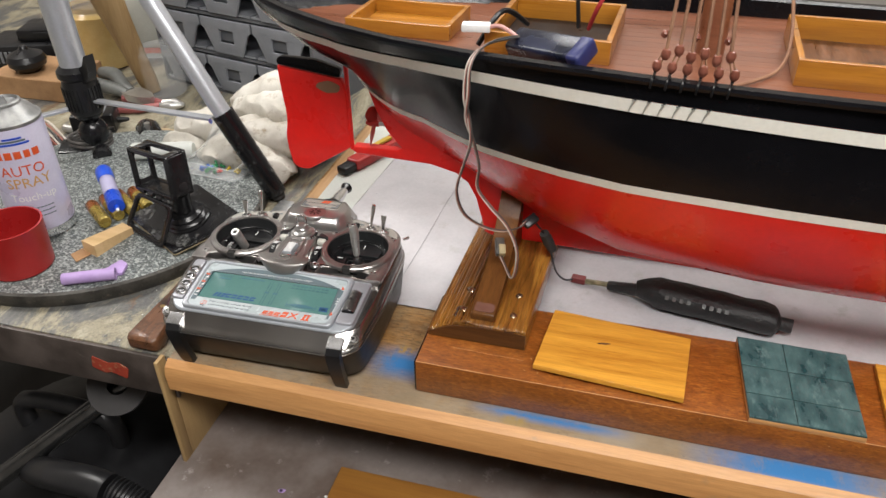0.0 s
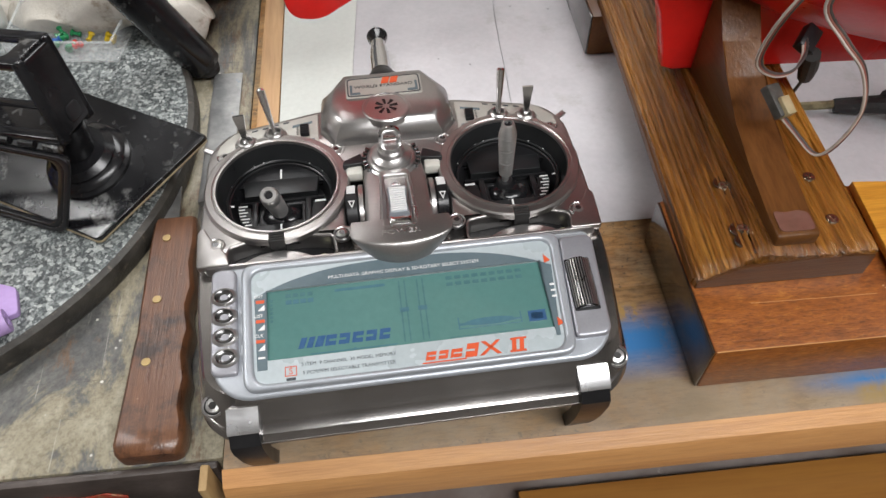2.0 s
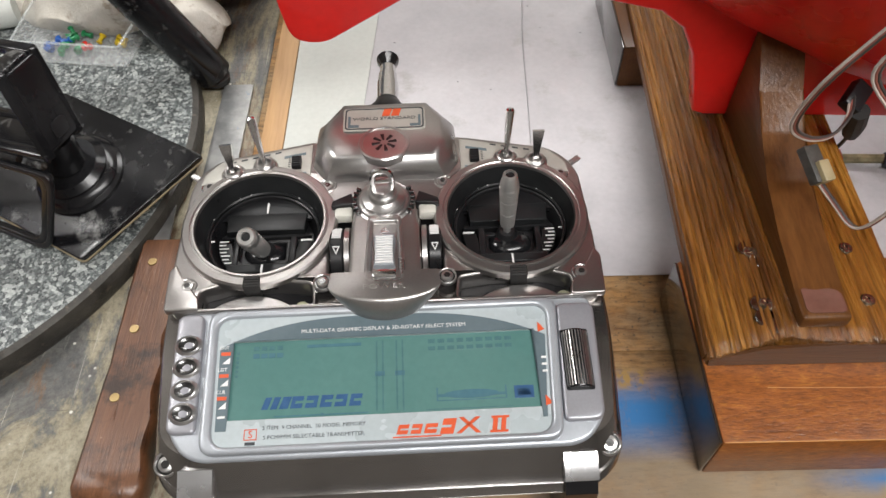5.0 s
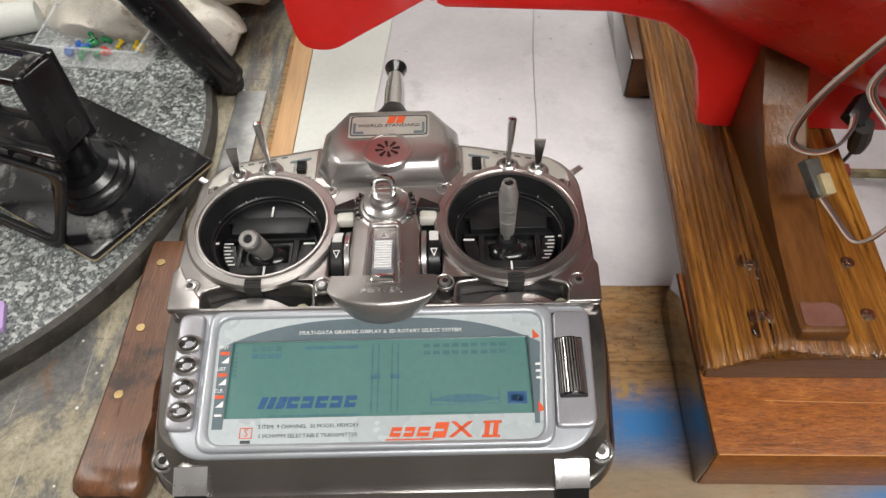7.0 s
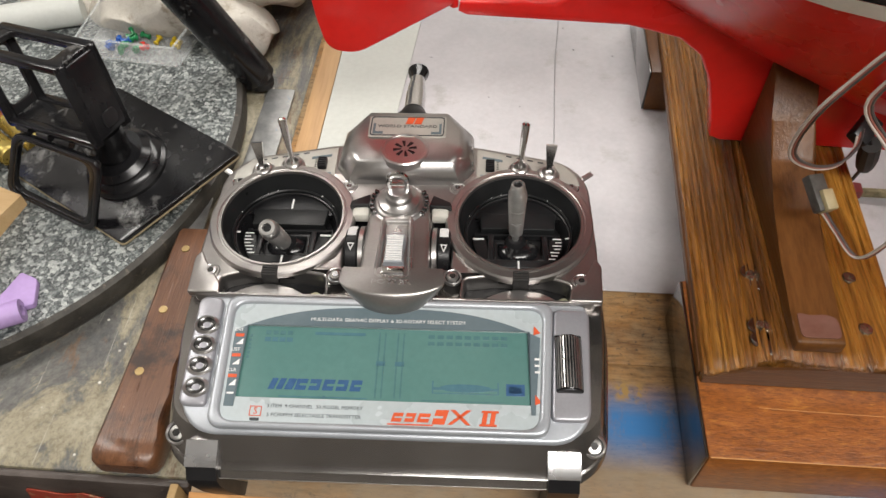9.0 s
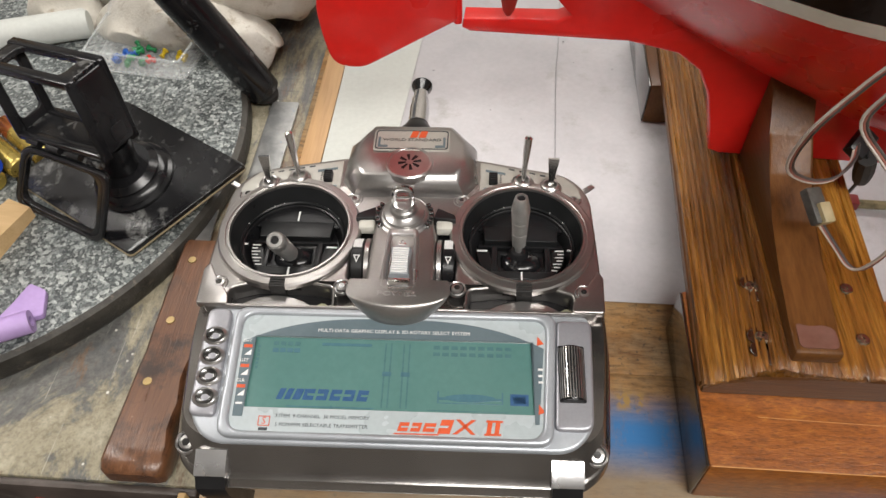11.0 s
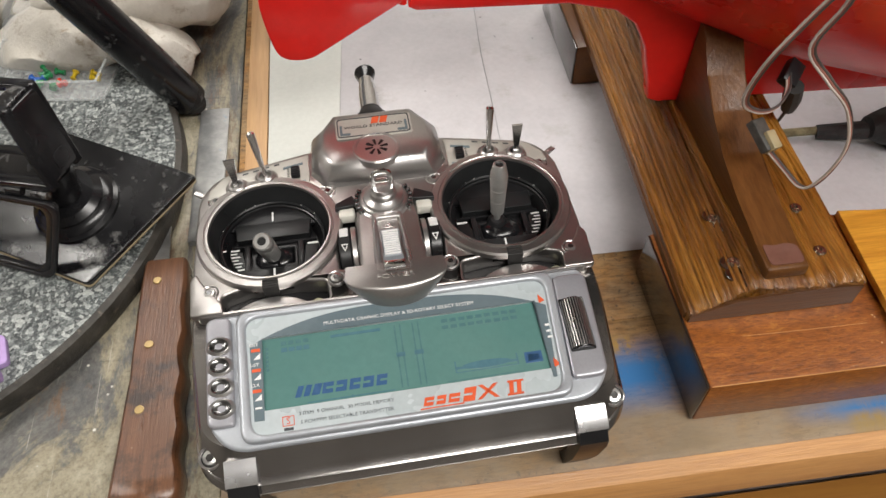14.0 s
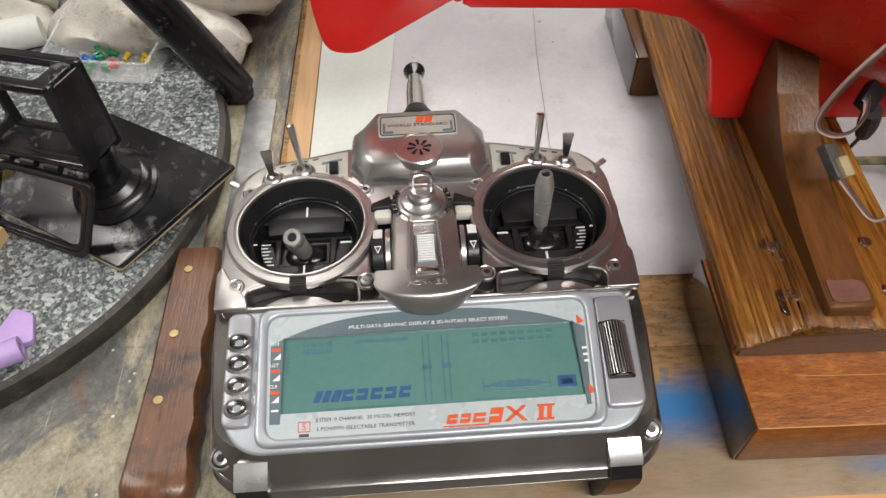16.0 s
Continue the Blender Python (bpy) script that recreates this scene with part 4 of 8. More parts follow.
# keel, deadwood and heel carrying the rudder
keel_profile = [(0.74, 0.0532), (0.0255, 0.0532), (0.0195, 0.0555), (0.0160, 0.070), (0.0100, 0.092), (0.002, 0.107), (-0.010, 0.1160), (-0.035, 0.1215), (-0.112, 0.1225), (-0.116, 0.1245), (-0.115, 0.1295), (-0.070, 0.1310), (-0.0640, 0.1340), (-0.078, 0.150), (-0.0885, 0.170), (-0.099, 0.200), (-0.060, 0.185), (0.03, 0.125), (0.10, 0.096), (0.30, 0.084), (0.55, 0.086), (0.72, 0.14), (0.78, 0.20), (0.80, 0.20)]
part("keel", plate([keel_profile], -0.0058, 0.0058, 0.0016, m=pose(0, 0, -KZ) @ pose(0, 0, 0, 90)), REDHULL, ship, "red painted keel and heel")
rudder_outline = rounded([(-0.1185, 0.1265), (-0.1690, 0.0945), (-0.1845, 0.0955), (-0.1880, 0.112), (-0.1895, 0.130), (-0.1865, 0.142), (-0.1855, 0.155), (-0.1880, 0.180), (-0.1890, 0.2030), (-0.1230, 0.1960), (-0.1195, 0.185)], [0.002, 0.006, 0.008, 0.01, 0.01, 0.01, 0.01, 0.01, 0.001, 0.001, 0.004])
rud = part("rudder", plate([rudder_outline], -0.0032, 0.0032, 0.0012, m=pose(0, 0, -KZ) @ pose(0, 0, 0, 90)), REDHULL, ship, "flat red rudder blade")
part("rudder_head", plate([rounded([(-0.1235, 0.1972), (-0.1890, 0.2042), (-0.1885, 0.210), (-0.184, 0.2125), (-0.150, 0.2125), (-0.1235, 0.206)], 0.004)], -0.0033, 0.0033, 0.0012, m=pose(0, 0, -KZ) @ pose(0, 0, 0, 90)), BLACKHULL, rud, "black rudder head")
part("worn_patch", plate([rounded([(-0.150, 0.186), (-0.140, 0.181), (-0.126, 0.183), (-0.124, 0.190), (-0.136, 0.194), (-0.148, 0.190)], 0.004)], 0.0030, 0.0036, m=pose(0, 0, -KZ) @ pose(0, 0, 0, 90)), plain("bare_brown_patch", (0.20, 0.10, 0.05), (0.26, 0.14, 0.08)), rud, "brown bare patch")
part("rudder_stock", tube([(-0.1185, 0, 0.124 - KZ), (-0.1185, 0, 0.24 - KZ)], 0.0022, 10, 1), REDHULL, rud)


def propeller():
    bm = lathe([(0, -0.006), (0.003, -0.005), (0.0035, 0.004), (0.002, 0.008), (0, 0.009)], 14, pose(0, 0, 0, 0, -90, 0))
    for k in range(3):
        rings = []
        for r, w, tw in ((0.002, 0.003, 55), (0.008, 0.0055, 45), (0.014, 0.007, 36), (0.019, 0.0055, 30), (0.0215, 0.002, 27)):
            ring = []
            for u, h in ((-1, 0), (-0.4, 0.0006), (0.4, 0.0006), (1, 0), (0.4, -0.0006), (-0.4, -0.0006)):
                ca, sa = math.cos(radians(tw)), math.sin(radians(tw))
                ring.append((u * w * sa + h * ca, u * w * ca - h * sa, r))
            rings.append(ring)
        bm = merge(bm, loft(rings, m=pose(0, 0, 0, k * 120 + 25, 0, 0)))
    return bm


pr = propeller()
pr.transform(Matrix.Translation((-0.0935, 0, 0.1545 - KZ)))
part("propeller", pr, plain("dull_red_propeller", (0.30, 0.015, 0.012), (0.36, 0.03, 0.02), (0.3, 0.45), 0.2), ship, "red painted three-bladed propeller")
part("propeller_shaft", tube([(-0.093, 0, 0.1545 - KZ), (-0.06, 0, 0.1545 - KZ)], 0.002, 10, 1), DULLMETAL, ship)


DEADWOOD = plain("red_brown_deadeye", (0.18, 0.055, 0.035), (0.26, 0.09, 0.06), (0.25, 0.4), 0, 80, coat=0.3)
ROPE = plain("tan_rigging_cord", (0.24, 0.12, 0.07), (0.32, 0.17, 0.10), (0.7, 0.9), 0, 80, 900, 0.6)


# deck coamings: open boxes of amber wood
def coaming(x0, x1, y0, y1, h, fill=None):
    t = 0.0045
    holder = None
    for i, (a, b, c, d) in enumerate(((x0, x1, y0, y0 + t), (x0, x1, y1 - t, y1), (x0, x0 + t, y0 + t, y1 - t), (x1 - t, x1, y0 + t, y1 - t))):
        p = part("coaming_side", span_box(a, b, c, d, 0.2519 - KZ, 0.2519 - KZ + h, 0.0006), HATCHWOOD, holder or ship, "" if holder else "open hatch coaming of amber varnished wood")
        holder = holder or p
    if fill:
        part("hatch_bottom", span_box(x0 + t, x1 - t, y0 + t, y1 - t, 0.2519 - KZ, 0.2530 - KZ), fill, holder)
    return holder


coaming(-0.10, -0.008, -0.032, 0.032, 0.012, HATCHWOOD)
coaming(0.027, 0.124, -0.052, 0.050, 0.018, BLACK)
coaming(0.252, 0.420, -0.055, 0.055, 0.019, KNIFEWOOD)


# lipo pack and loose leads lying by the second hatch
part("flight_pack", span_box(-0.034, 0.034, -0.011, 0.011, -0.0065, 0.0065, 0.003, 3, m=pose(0.082, -0.078, 0.2705 - KZ, 0, -6, -30) @ pose(0, 0, 0, 28)), plain("dark_blue_shrink_wrap", (0.007, 0.008, 0.014), (0.014, 0.018, 0.045), (0.2, 0.35), 0, 40), ship, "dark blue shrink-wrapped battery")
part("pack_end", span_box(-0.006, 0.006, -0.0115, 0.0115, -0.007, 0.007, 0.003, 3, m=pose(0.108, -0.093, 0.2735 - KZ, 0, -6, -30) @ pose(0, 0, 0, 28)), plain("blue_tape", (0.02, 0.024, 0.10), (0.04, 0.05, 0.17)), ship, "blue taped battery end")
part("white_plug", span_box(-0.011, 0.011, -0.005, 0.005, -0.003, 0.003, 0.001, m=pose(0.022, -0.058, 0.2745 - KZ, 0, 0, 10)), WHITE, ship, "white plug")
part("red_lead", tube([(0.100, 0.0, 0.262 - KZ), (0.108, -0.012, 0.285 - KZ), (0.118, -0.006, 0.300 - KZ), (0.13, 0.03, 0.285 - KZ)], 0.0018, 8, 6), plain("red_wire", (0.4, 0.02, 0.03), (0.46, 0.04, 0.05)), ship, "red wire")
part("black_lead", tube([(0.092, 0.0, 0.262 - KZ), (0.088, 0.004, 0.290 - KZ), (0.080, 0.02, 0.32 - KZ)], 0.0018, 8, 6), BLACK, ship, "black wire")
part("black_lead", tube([(0.020, -0.045, 0.256 - KZ), (0.036, -0.03, 0.28 - KZ), (0.05, 0.0, 0.262 - KZ)], 0.0022, 8, 6), BLACK, ship, "black wire")
part("pink_lead", tube([(0.030, -0.056, 0.274 - KZ), (0.042, -0.060, 0.277 - KZ), (0.058, -0.068, 0.272 - KZ)], 0.0017, 8, 6), plain("pink_wire", (0.5, 0.25, 0.22), (0.56, 0.3, 0.27)), ship, "pink wire")
part("rope_end", tube([(0.205, -0.08, 0.255 - KZ), (0.225, -0.06, 0.254 - KZ), (0.245, -0.03, 0.256 - KZ), (0.25, 0.0, 0.275 - KZ), (0.24, 0.04, 0.33 - KZ)], 0.0013, 6, 6), ROPE, ship, "loose tan cord")

# chain plates and deadeyes
for k in range(6):
    x = 0.152 + k * 0.0098
    y = -(table(x, HALF) - 0.004)
    zr = table(x, RAIL_Z) - KZ
    part("chain_plate", tube([(x + 0.0056, y - 0.0068, zr - 0.004), (x + 0.0060, y - 0.0076, zr + 0.001), (x + 0.0066, y - 0.0050, zr + 0.0040), (x + 0.007, y - 0.001, zr + 0.0045)], 0.0008, 6, 3), BLACK, ship, "black wire chain plate")
    zm = table(x, MOULD_Z)
    part("scarf_joint", tube([(x - 0.0064, -half_breadth(x, zm - 0.0046) - 0.0013, zm - KZ - 0.0046), (x - 0.0052, -half_breadth(x, zm) - 0.0014, zm - KZ), (x - 0.0030, -half_breadth(x, zm + 0.0046) - 0.0013, zm - KZ + 0.0048)], [0.0003, 0.0006, 0.0009], 6, 3), GREYLABEL, ship, "grey scarf joint across the moulding")
    part("eye_pin", tube([(x - 0.0044, -half_breadth(x, zm) - 0.0014, zm - KZ + 0.0040), (x - 0.0020, -half_breadth(x, zm) - 0.0018, zm - KZ + 0.0058)], 0.0007, 6, 1), BLACK, ship, "small black eye pin")
    part("strop", tube([(x + 0.007, y, zr + 0.003), (x + 0.0075, y + 0.001, zr + 0.0068)], 0.0011, 6, 1), BLACK, ship, "black strop")
    for h, dx in ((0.0095, 0.0078), (0.0178 + 0.0035 * (k % 2), 0.0078 + (k - 2.5) * -0.0018)):
        part("deadeye", lathe([(0, -0.0044), (0.0020, -0.0038), (0.0031, -0.0015), (0.0032, 0.0008), (0.0021, 0.0035), (0, 0.0042)], 16, pose(x + dx, y + 0.001, zr + h, 12, 0, 10)), DEADWOOD, ship, "red-brown wooden deadeye")
    part("shroud", tube([(x + 0.0078 - (k - 2.5) * 0.0018, y, zr + 0.020), (x + 0.006 - (k - 2.5) * 0.0052, y + 0.018, zr + 0.16)], 0.0012, 6, 2), ROPE, ship, "tan rigging cord")
    for o in (-0.0016, 0.0016):
        part("lanyard", tube([(x + 0.0078 + o, y, zr + 0.0095), (x + 0.0078 + o * 0.7 - (k - 2.5) * 0.0018, y + 0.001, zr + 0.020)], 0.0006, 5, 1), ROPE, ship)
    if k % 2 == 0:
        part("rigging_block", lathe([(0, -0.003), (0.0022, -0.002), (0.0024, 0.001), (0, 0.003)], 12, pose(x + 0.010, y + 0.004, zr + 0.030, 20, 30, 0)), DEADWOOD, ship, "small brown rigging block")
part("mast", tube([(0.195, 0, 0.25 - KZ), (0.195, 0, 0.85)], [0.011, 0.008], 20, 1), DECKWOOD, ship, "brown wooden mast")

# lead looped over the rail
lead = thing("servo_lead", pose(0, 0, 0), "dirty white twin cable hanging over the ship's rail", "cable")


def ribbon(pts, d=0.00095, r=0.00068):
    """Three thin cores side by side, twisting a little."""
    for k, (mat, label) in enumerate(((CABLEWHITE, "dirty white core"), (CABLEBROWN, "red-brown core"), (CABLEBLACK, "black core"))):
        line = []
        for i, p in enumerate(pts):
            w = 0.9 * math.sin(i * 0.8)
            line.append((p[0] + (k - 1) * d * math.cos(w), p[1] + (k - 1) * d * math.sin(w) * 0.6, p[2] + (k - 1) * d * 0.35))
        part("core", tube(line, r, 7, 6), mat, lead, label)


ribbon([(0.060, 0.115, 0.272), (0.040, 0.085, 0.275), (0.029, 0.066, 0.268), (0.027, 0.060, 0.245), (0.030, 0.062, 0.225), (0.031, 0.064, 0.205), (0.024, 0.070, 0.182), (0.017, 0.076, 0.155), (0.021, 0.086, 0.128), (0.036, 0.095, 0.112), (0.052, 0.105, 0.104), (0.064, 0.118, 0.102), (0.068, 0.128, 0.104)])
ribbon([(0.060, 0.118, 0.272), (0.041, 0.087, 0.276), (0.031, 0.065, 0.268), (0.030, 0.059, 0.245), (0.028, 0.062, 0.225), (0.033, 0.066, 0.205), (0.036, 0.072, 0.182), (0.034, 0.077, 0.160), (0.046, 0.074, 0.145), (0.060, 0.073, 0.130), (0.0685, 0.072, 0.111), (0.0695, 0.073, 0.094), (0.0670, 0.076, 0.0785), (0.0635, 0.080, 0.0745), (0.0575, 0.088, 0.0790), (0.051, 0.097, 0.0845)])
part("plug", span_box(-0.0040, 0.0040, -0.010, 0.007, -0.0026, 0.0026, 0.0008, m=pose(0.0490, 0.104, 0.0890, 25, 8, 20)), plain("grubby_plug_plastic", (0.05, 0.048, 0.042), (0.09, 0.085, 0.075), (0.4, 0.6), 0, 200), lead, "grubby dark grey servo plug")
part("tape_wrap", span_box(-0.0026, 0.0030, -0.0095, 0.000, -0.0036, 0.0036, 0.0006, m=pose(0.0505, 0.103, 0.0895, 25, 8, 20)), TAPE, lead, "cream tape flag")
part("coupler", span_box(-0.0042, 0.0042, -0.007, 0.007, -0.003, 0.003, 0.0008, m=pose(0.071, 0.130, 0.102, 20, 30, -30)), BLACK, lead, "black connector")

battery = thing("battery_pack", pose(0, 0, 0), "long battery pack in wrinkled black heat shrink with lead", "battery")
rings = []
for t, r in ((0, 0.0065), (0.03, 0.0085), (0.09, 0.0112), (0.17, 0.0146), (0.25, 0.0140), (0.35, 0.0146), (0.5, 0.0139), (0.62, 0.0145), (0.75, 0.0139), (0.88, 0.0142), (0.96, 0.0128), (0.985, 0.010), (1, 0.006)):
    c = Vector((0.172, 0.1705, 0.0175)).lerp(Vector((0.300, 0.1500, 0.0175)), t)
    rings.append([c + Vector((0, r * 1.15 * math.cos(a), (r) * math.sin(a))) * (1 + 0.10 * noise.noise((t * 14, math.cos(a) * 2, math.sin(a) * 2))) for a in [2 * math.pi * j / 20 for j in range(20)]])
part("wrap", loft(rings), HEATSHRINK, battery)
for k in range(9):
    if k != 4:
        part("marking_bar", box(0.0034, 0.0006, 0.0040, m=pose(0.200 + k * 0.0066, 0.1661 - 0.16 * (0.028 + k * 0.0066) - 0.0108, 0.0250, -42, 0, -9)), plain("faded_grey_print", (0.035, 0.034, 0.033), (0.06, 0.058, 0.055)) if k == 0 else bpy.data.materials["faded_grey_print"], battery)
part("shrink_end", tube([(0.294, 0.1510, 0.016), (0.311, 0.1482, 0.016)], 0.0065, 12, 1), HEATSHRINK, battery)
part("sleeve", tube([(0.146, 0.180, 0.008), (0.160, 0.1755, 0.011), (0.180, 0.1700, 0.015)], [0.0045, 0.0055, 0.0065], 10, 4), HEATSHRINK, battery)
part("lead", tube([(0.121, 0.184, 0.006), (0.135, 0.182, 0.0075), (0.150, 0.180, 0.009)], 0.0028, 8, 4), GRUBBYTAPE, battery, "grubby tape-wrapped lead")
part("plug", span_box(-0.007, 0.007, -0.004, 0.004, -0.003, 0.003, 0.0006, m=pose(0.116, 0.185, 0.0065, 0, 0, -6)), plain("dark_red_plug", (0.16, 0.02, 0.02), (0.22, 0.03, 0.03)), battery, "dark red plug")
part("black_wire", tube([(0.074, 0.136, 0.098), (0.086, 0.140, 0.080), (0.090, 0.146, 0.060), (0.095, 0.160, 0.030), (0.103, 0.176, 0.010), (0.113, 0.184, 0.0075)], 0.0010, 6, 6), BLACK, battery, "thin black wire")
part("inline_lump", tube([(0.083, 0.138, 0.086), (0.091, 0.146, 0.064)], [0.0045, 0.0052, 0.004], 10, 4), RUBBER, battery, "black heat-shrunk joint")

# panels lying on the front rail
wood_panel = thing("veneer_panel", pose(0, 0, 0), "thin honey-coloured wooden panel lying on the rail", "panel")
wp = [(0.0965, 0.0125), (0.2130, 0.0035), (0.2190, 0.0790), (0.1035, 0.0900)]
part("veneer", plate([wp], -0.002, 0.0028, 0.0005, m=pose(0, 0, 0.0397, -2.2)), PLAQUE, wood_panel)
part("knot", lathe([(0.0026, 0), (0.0018, 0.0002), (0, 0.0001)], 14, pose(0.149, 0.0535, 0.0405, -2.2, 0, 10) @ Matrix.Diagonal((2.2, 0.5, 1, 1))), KNIFEWOOD, wood_panel, "dark knot")


def tile_panel(pts, z):
    ob = thing("green_panel", pose(0, 0, 0), "mottled blue-green painted panel scored into squares", "panel")
    part("panel_board", plate([pts], z, z + 0.0044, 0.0004), EDGEWOOD, ob, "pale board edge")
    part("ground_coat", plate([pts], z + 0.0045, z + 0.0054, 0.0003), plain("dark_green_ground_coat", (0.010, 0.035, 0.035), (0.02, 0.05, 0.05), (0.3, 0.5), 0, 60), ob, "dark green ground coat")
    a, b, c, d = (Vector(p) for p in pts)
    # three scored strips across, each split once
    rows = (0.0, 0.28, 0.62, 1.0)
    for k in range(3):
        for s0, s1 in ((0, 0.42), (0.42, 1)):
            q = []
            for u, v in ((s0 + 0.003, rows[k] + 0.006), (s1 - 0.003, rows[k] + 0.006), (s1 - 0.003, rows[k + 1] - 0.006), (s0 + 0.003, rows[k + 1] - 0.006)):
                q.append(tuple(a.lerp(b, u).lerp(d.lerp(c, u), v)))
            part("painted_square", plate([q], z + 0.0053, z + 0.0062, 0.0003), GREENTILE, ob)
    return ob


tile_panel([(0.2600, -0.0005), (0.3400, 0.0000), (0.3400, 0.0900), (0.2560, 0.0915)], 0.0344)
panel2 = thing("veneer_panel", pose(0, 0, 0), "thin honey-coloured wooden panel lying on the rail", "panel")
part("veneer", plate([[(0.357, 0.006), (0.465, 0.001), (0.471, 0.080), (0.361, 0.086)]], 0.0344, 0.0392, 0.0005), PLAQUE, panel2)

cutter_knife = thing("utility_knife", pose(-0.172, 0.405, 0.0035, 0, 0, 68), "red and yellow plastic utility knife lying on paper", "knife")
part("knife_body", plate([rounded([(-0.055, -0.011), (0.040, -0.012), (0.062, -0.006), (0.062, 0.006), (0.040, 0.011), (-0.055, 0.010)], 0.004)], 0.0002, 0.014, 0.003), plain("red_knife_plastic", (0.42, 0.02, 0.02), (0.5, 0.04, 0.03), (0.3, 0.45)), cutter_knife, "red body")
part("knife_slide", span_box(-0.02, 0.02, -0.004, 0.004, 0.014, 0.018, 0.001), plain("yellow_knife_plastic", (0.55, 0.36, 0.03), (0.62, 0.42, 0.05)), cutter_knife, "yellow slide")
part("knife_nose", span_box(-0.075, -0.052, -0.008, 0.008, 0.001, 0.011, 0.002), BLACK, cutter_knife, "black nose")


# ---- radio transmitter ----
tx = thing("radio_transmitter", pose(-0.1335, -0.0115, 0, 0, 0, 1.7), "silver hand-held model radio transmitter with two sticks and green display", "radio transmitter")
BODY = rounded([(-0.076, -0.0125), (0.076, -0.0125), (0.0905, -0.001), (0.0945, 0.050), (0.0935, 0.105), (0.0925, 0.132), (0.082, 0.1475), (0.034, 0.1600), (-0.034, 0.1600), (-0.082, 0.1475), (-0.0925, 0.132), (-0.0935, 0.105), (-0.0945, 0.050), (-0.0905, -0.001)], [0.008, 0.008, 0.012, 0.01, 0.01, 0.012, 0.012, 0.01, 0.01, 0.012, 0.012, 0.01, 0.01, 0.012])


def scaled(pts, k, dy=0.0, ky=None):
    return [(x * k, (y - 0.07) * (ky or k) + 0.07 + dy) for x, y in pts]


def tapered(k, z, back):
    """Outline of the lower case, its front drawn back towards the bottom."""
    return [(x, y + back * max(0.0, (0.060 - y) / 0.0725), z) for x, y in scaled(BODY, k)]


part("lower_case", loft([tapered(0.90, 0.0045, 0.0150), tapered(0.935, 0.0052, 0.0140), tapered(0.950, 0.0080, 0.0125), tapered(0.968, 0.0220, 0.0070), tapered(0.982, 0.0380, 0.0010), tapered(0.982, 0.0428, 0.0)]), LOWERCASE, tx, "black lower case")
part("seam_trim", plate([scaled(BODY, 0.994, 0.0)], 0.0424, 0.0431, 0.0002), DECK, tx, "thin bright seam edge")
part("seam_groove", plate([scaled(BODY, 0.955, 0.001)], 0.0400, 0.0446, 0.0005), BLACK, tx, "dark seam")
rings = []

GL, GR, GV, GRAD = -0.0555, 0.0555, 0.1037, 0.0280
def swept(y, z):
    """The front of the case leans back towards its top."""
    return y + max(0.0, (0.030 - y) / 0.0425) * 0.0112 * min(1.0, max(0.0, (z - 0.0435) / 0.0125)) ** 1.05


for k, z in ((0.940, 0.0432), (0.982, 0.0430), (1.0, 0.0440), (1.0, 0.0464), (0.9978, 0.0468), (0.9905, 0.0471), (0.9885, 0.0500), (0.9860, 0.0504), (0.9800, 0.0530), (0.972, 0.0550), (0.964, 0.0563), (0.955, 0.0570)):
    rings.append([(x, swept(y, z), z + 0.0085 * min(max(y / 0.08, 0), 1) * (z - 0.035) / 0.023) for x, y in scaled(BODY, k)])
shell = loft(rings, caps=False)
lid = plate([scaled(BODY, 0.956), circle(GL, GV, GRAD, 48), circle(GR, GV, GRAD, 48), rect(-0.077, -0.030, 0.0615, 0.0735), rect(0.030, 0.077, 0.0615, 0.0735), rect(-0.0245, -0.0152, 0.0765, 0.1115), rect(0.0152, 0.0245, 0.0765, 0.1115)], 0.0556, 0.0572)
for v in lid.verts:
    v.co.z += 0.0080 * min(max(v.co.y / 0.08, 0), 1)
    v.co.y = swept(v.co.y, 0.0570)
part("upper_case", merge(shell, lid), DARKDECK, tx, "gunmetal upper case")
deck_outline = rounded([(-0.0880, 0.0600), (0.0880, 0.0600), (0.0905, 0.085), (0.0895, 0.131), (0.080, 0.1445), (0.034, 0.1550), (-0.034, 0.1550), (-0.080, 0.1445), (-0.0895, 0.131), (-0.0905, 0.085)], [0.003, 0.003, 0.006, 0.012, 0.012, 0.006, 0.006, 0.012, 0.012, 0.006])
pocket_l, pocket_r = rounded([(-0.0770, 0.0615), (-0.0300, 0.0615), (-0.0310, 0.0715), (-0.0440, 0.0735), (-0.0660, 0.0735), (-0.0770, 0.0700)], 0.002), rounded([(0.0300, 0.0615), (0.0770, 0.0615), (0.0770, 0.0700), (0.0660, 0.0735), (0.0440, 0.0735), (0.0310, 0.0715)], 0.002)
slot_l, slot_r = rect(-0.0245, -0.0152, 0.0765, 0.1115, 0.001), rect(0.0152, 0.0245, 0.0765, 0.1115, 0.001)
part("face_plate", plate([deck_outline, circle(GL, GV, GRAD + 0.0006, 64), circle(GR, GV, GRAD + 0.0006, 64), pocket_l, pocket_r, slot_l, slot_r], 0.0585, 0.0690, 0.0012), DECK, tx, "gunmetal face plate")
part("pocket_floor", plate([rect(-0.086, 0.086, 0.061, 0.115), circle(GL, GV, GRAD, 48), circle(GR, GV, GRAD, 48)], 0.0570, 0.0592), BLACK, tx, "black recess behind the face plate")


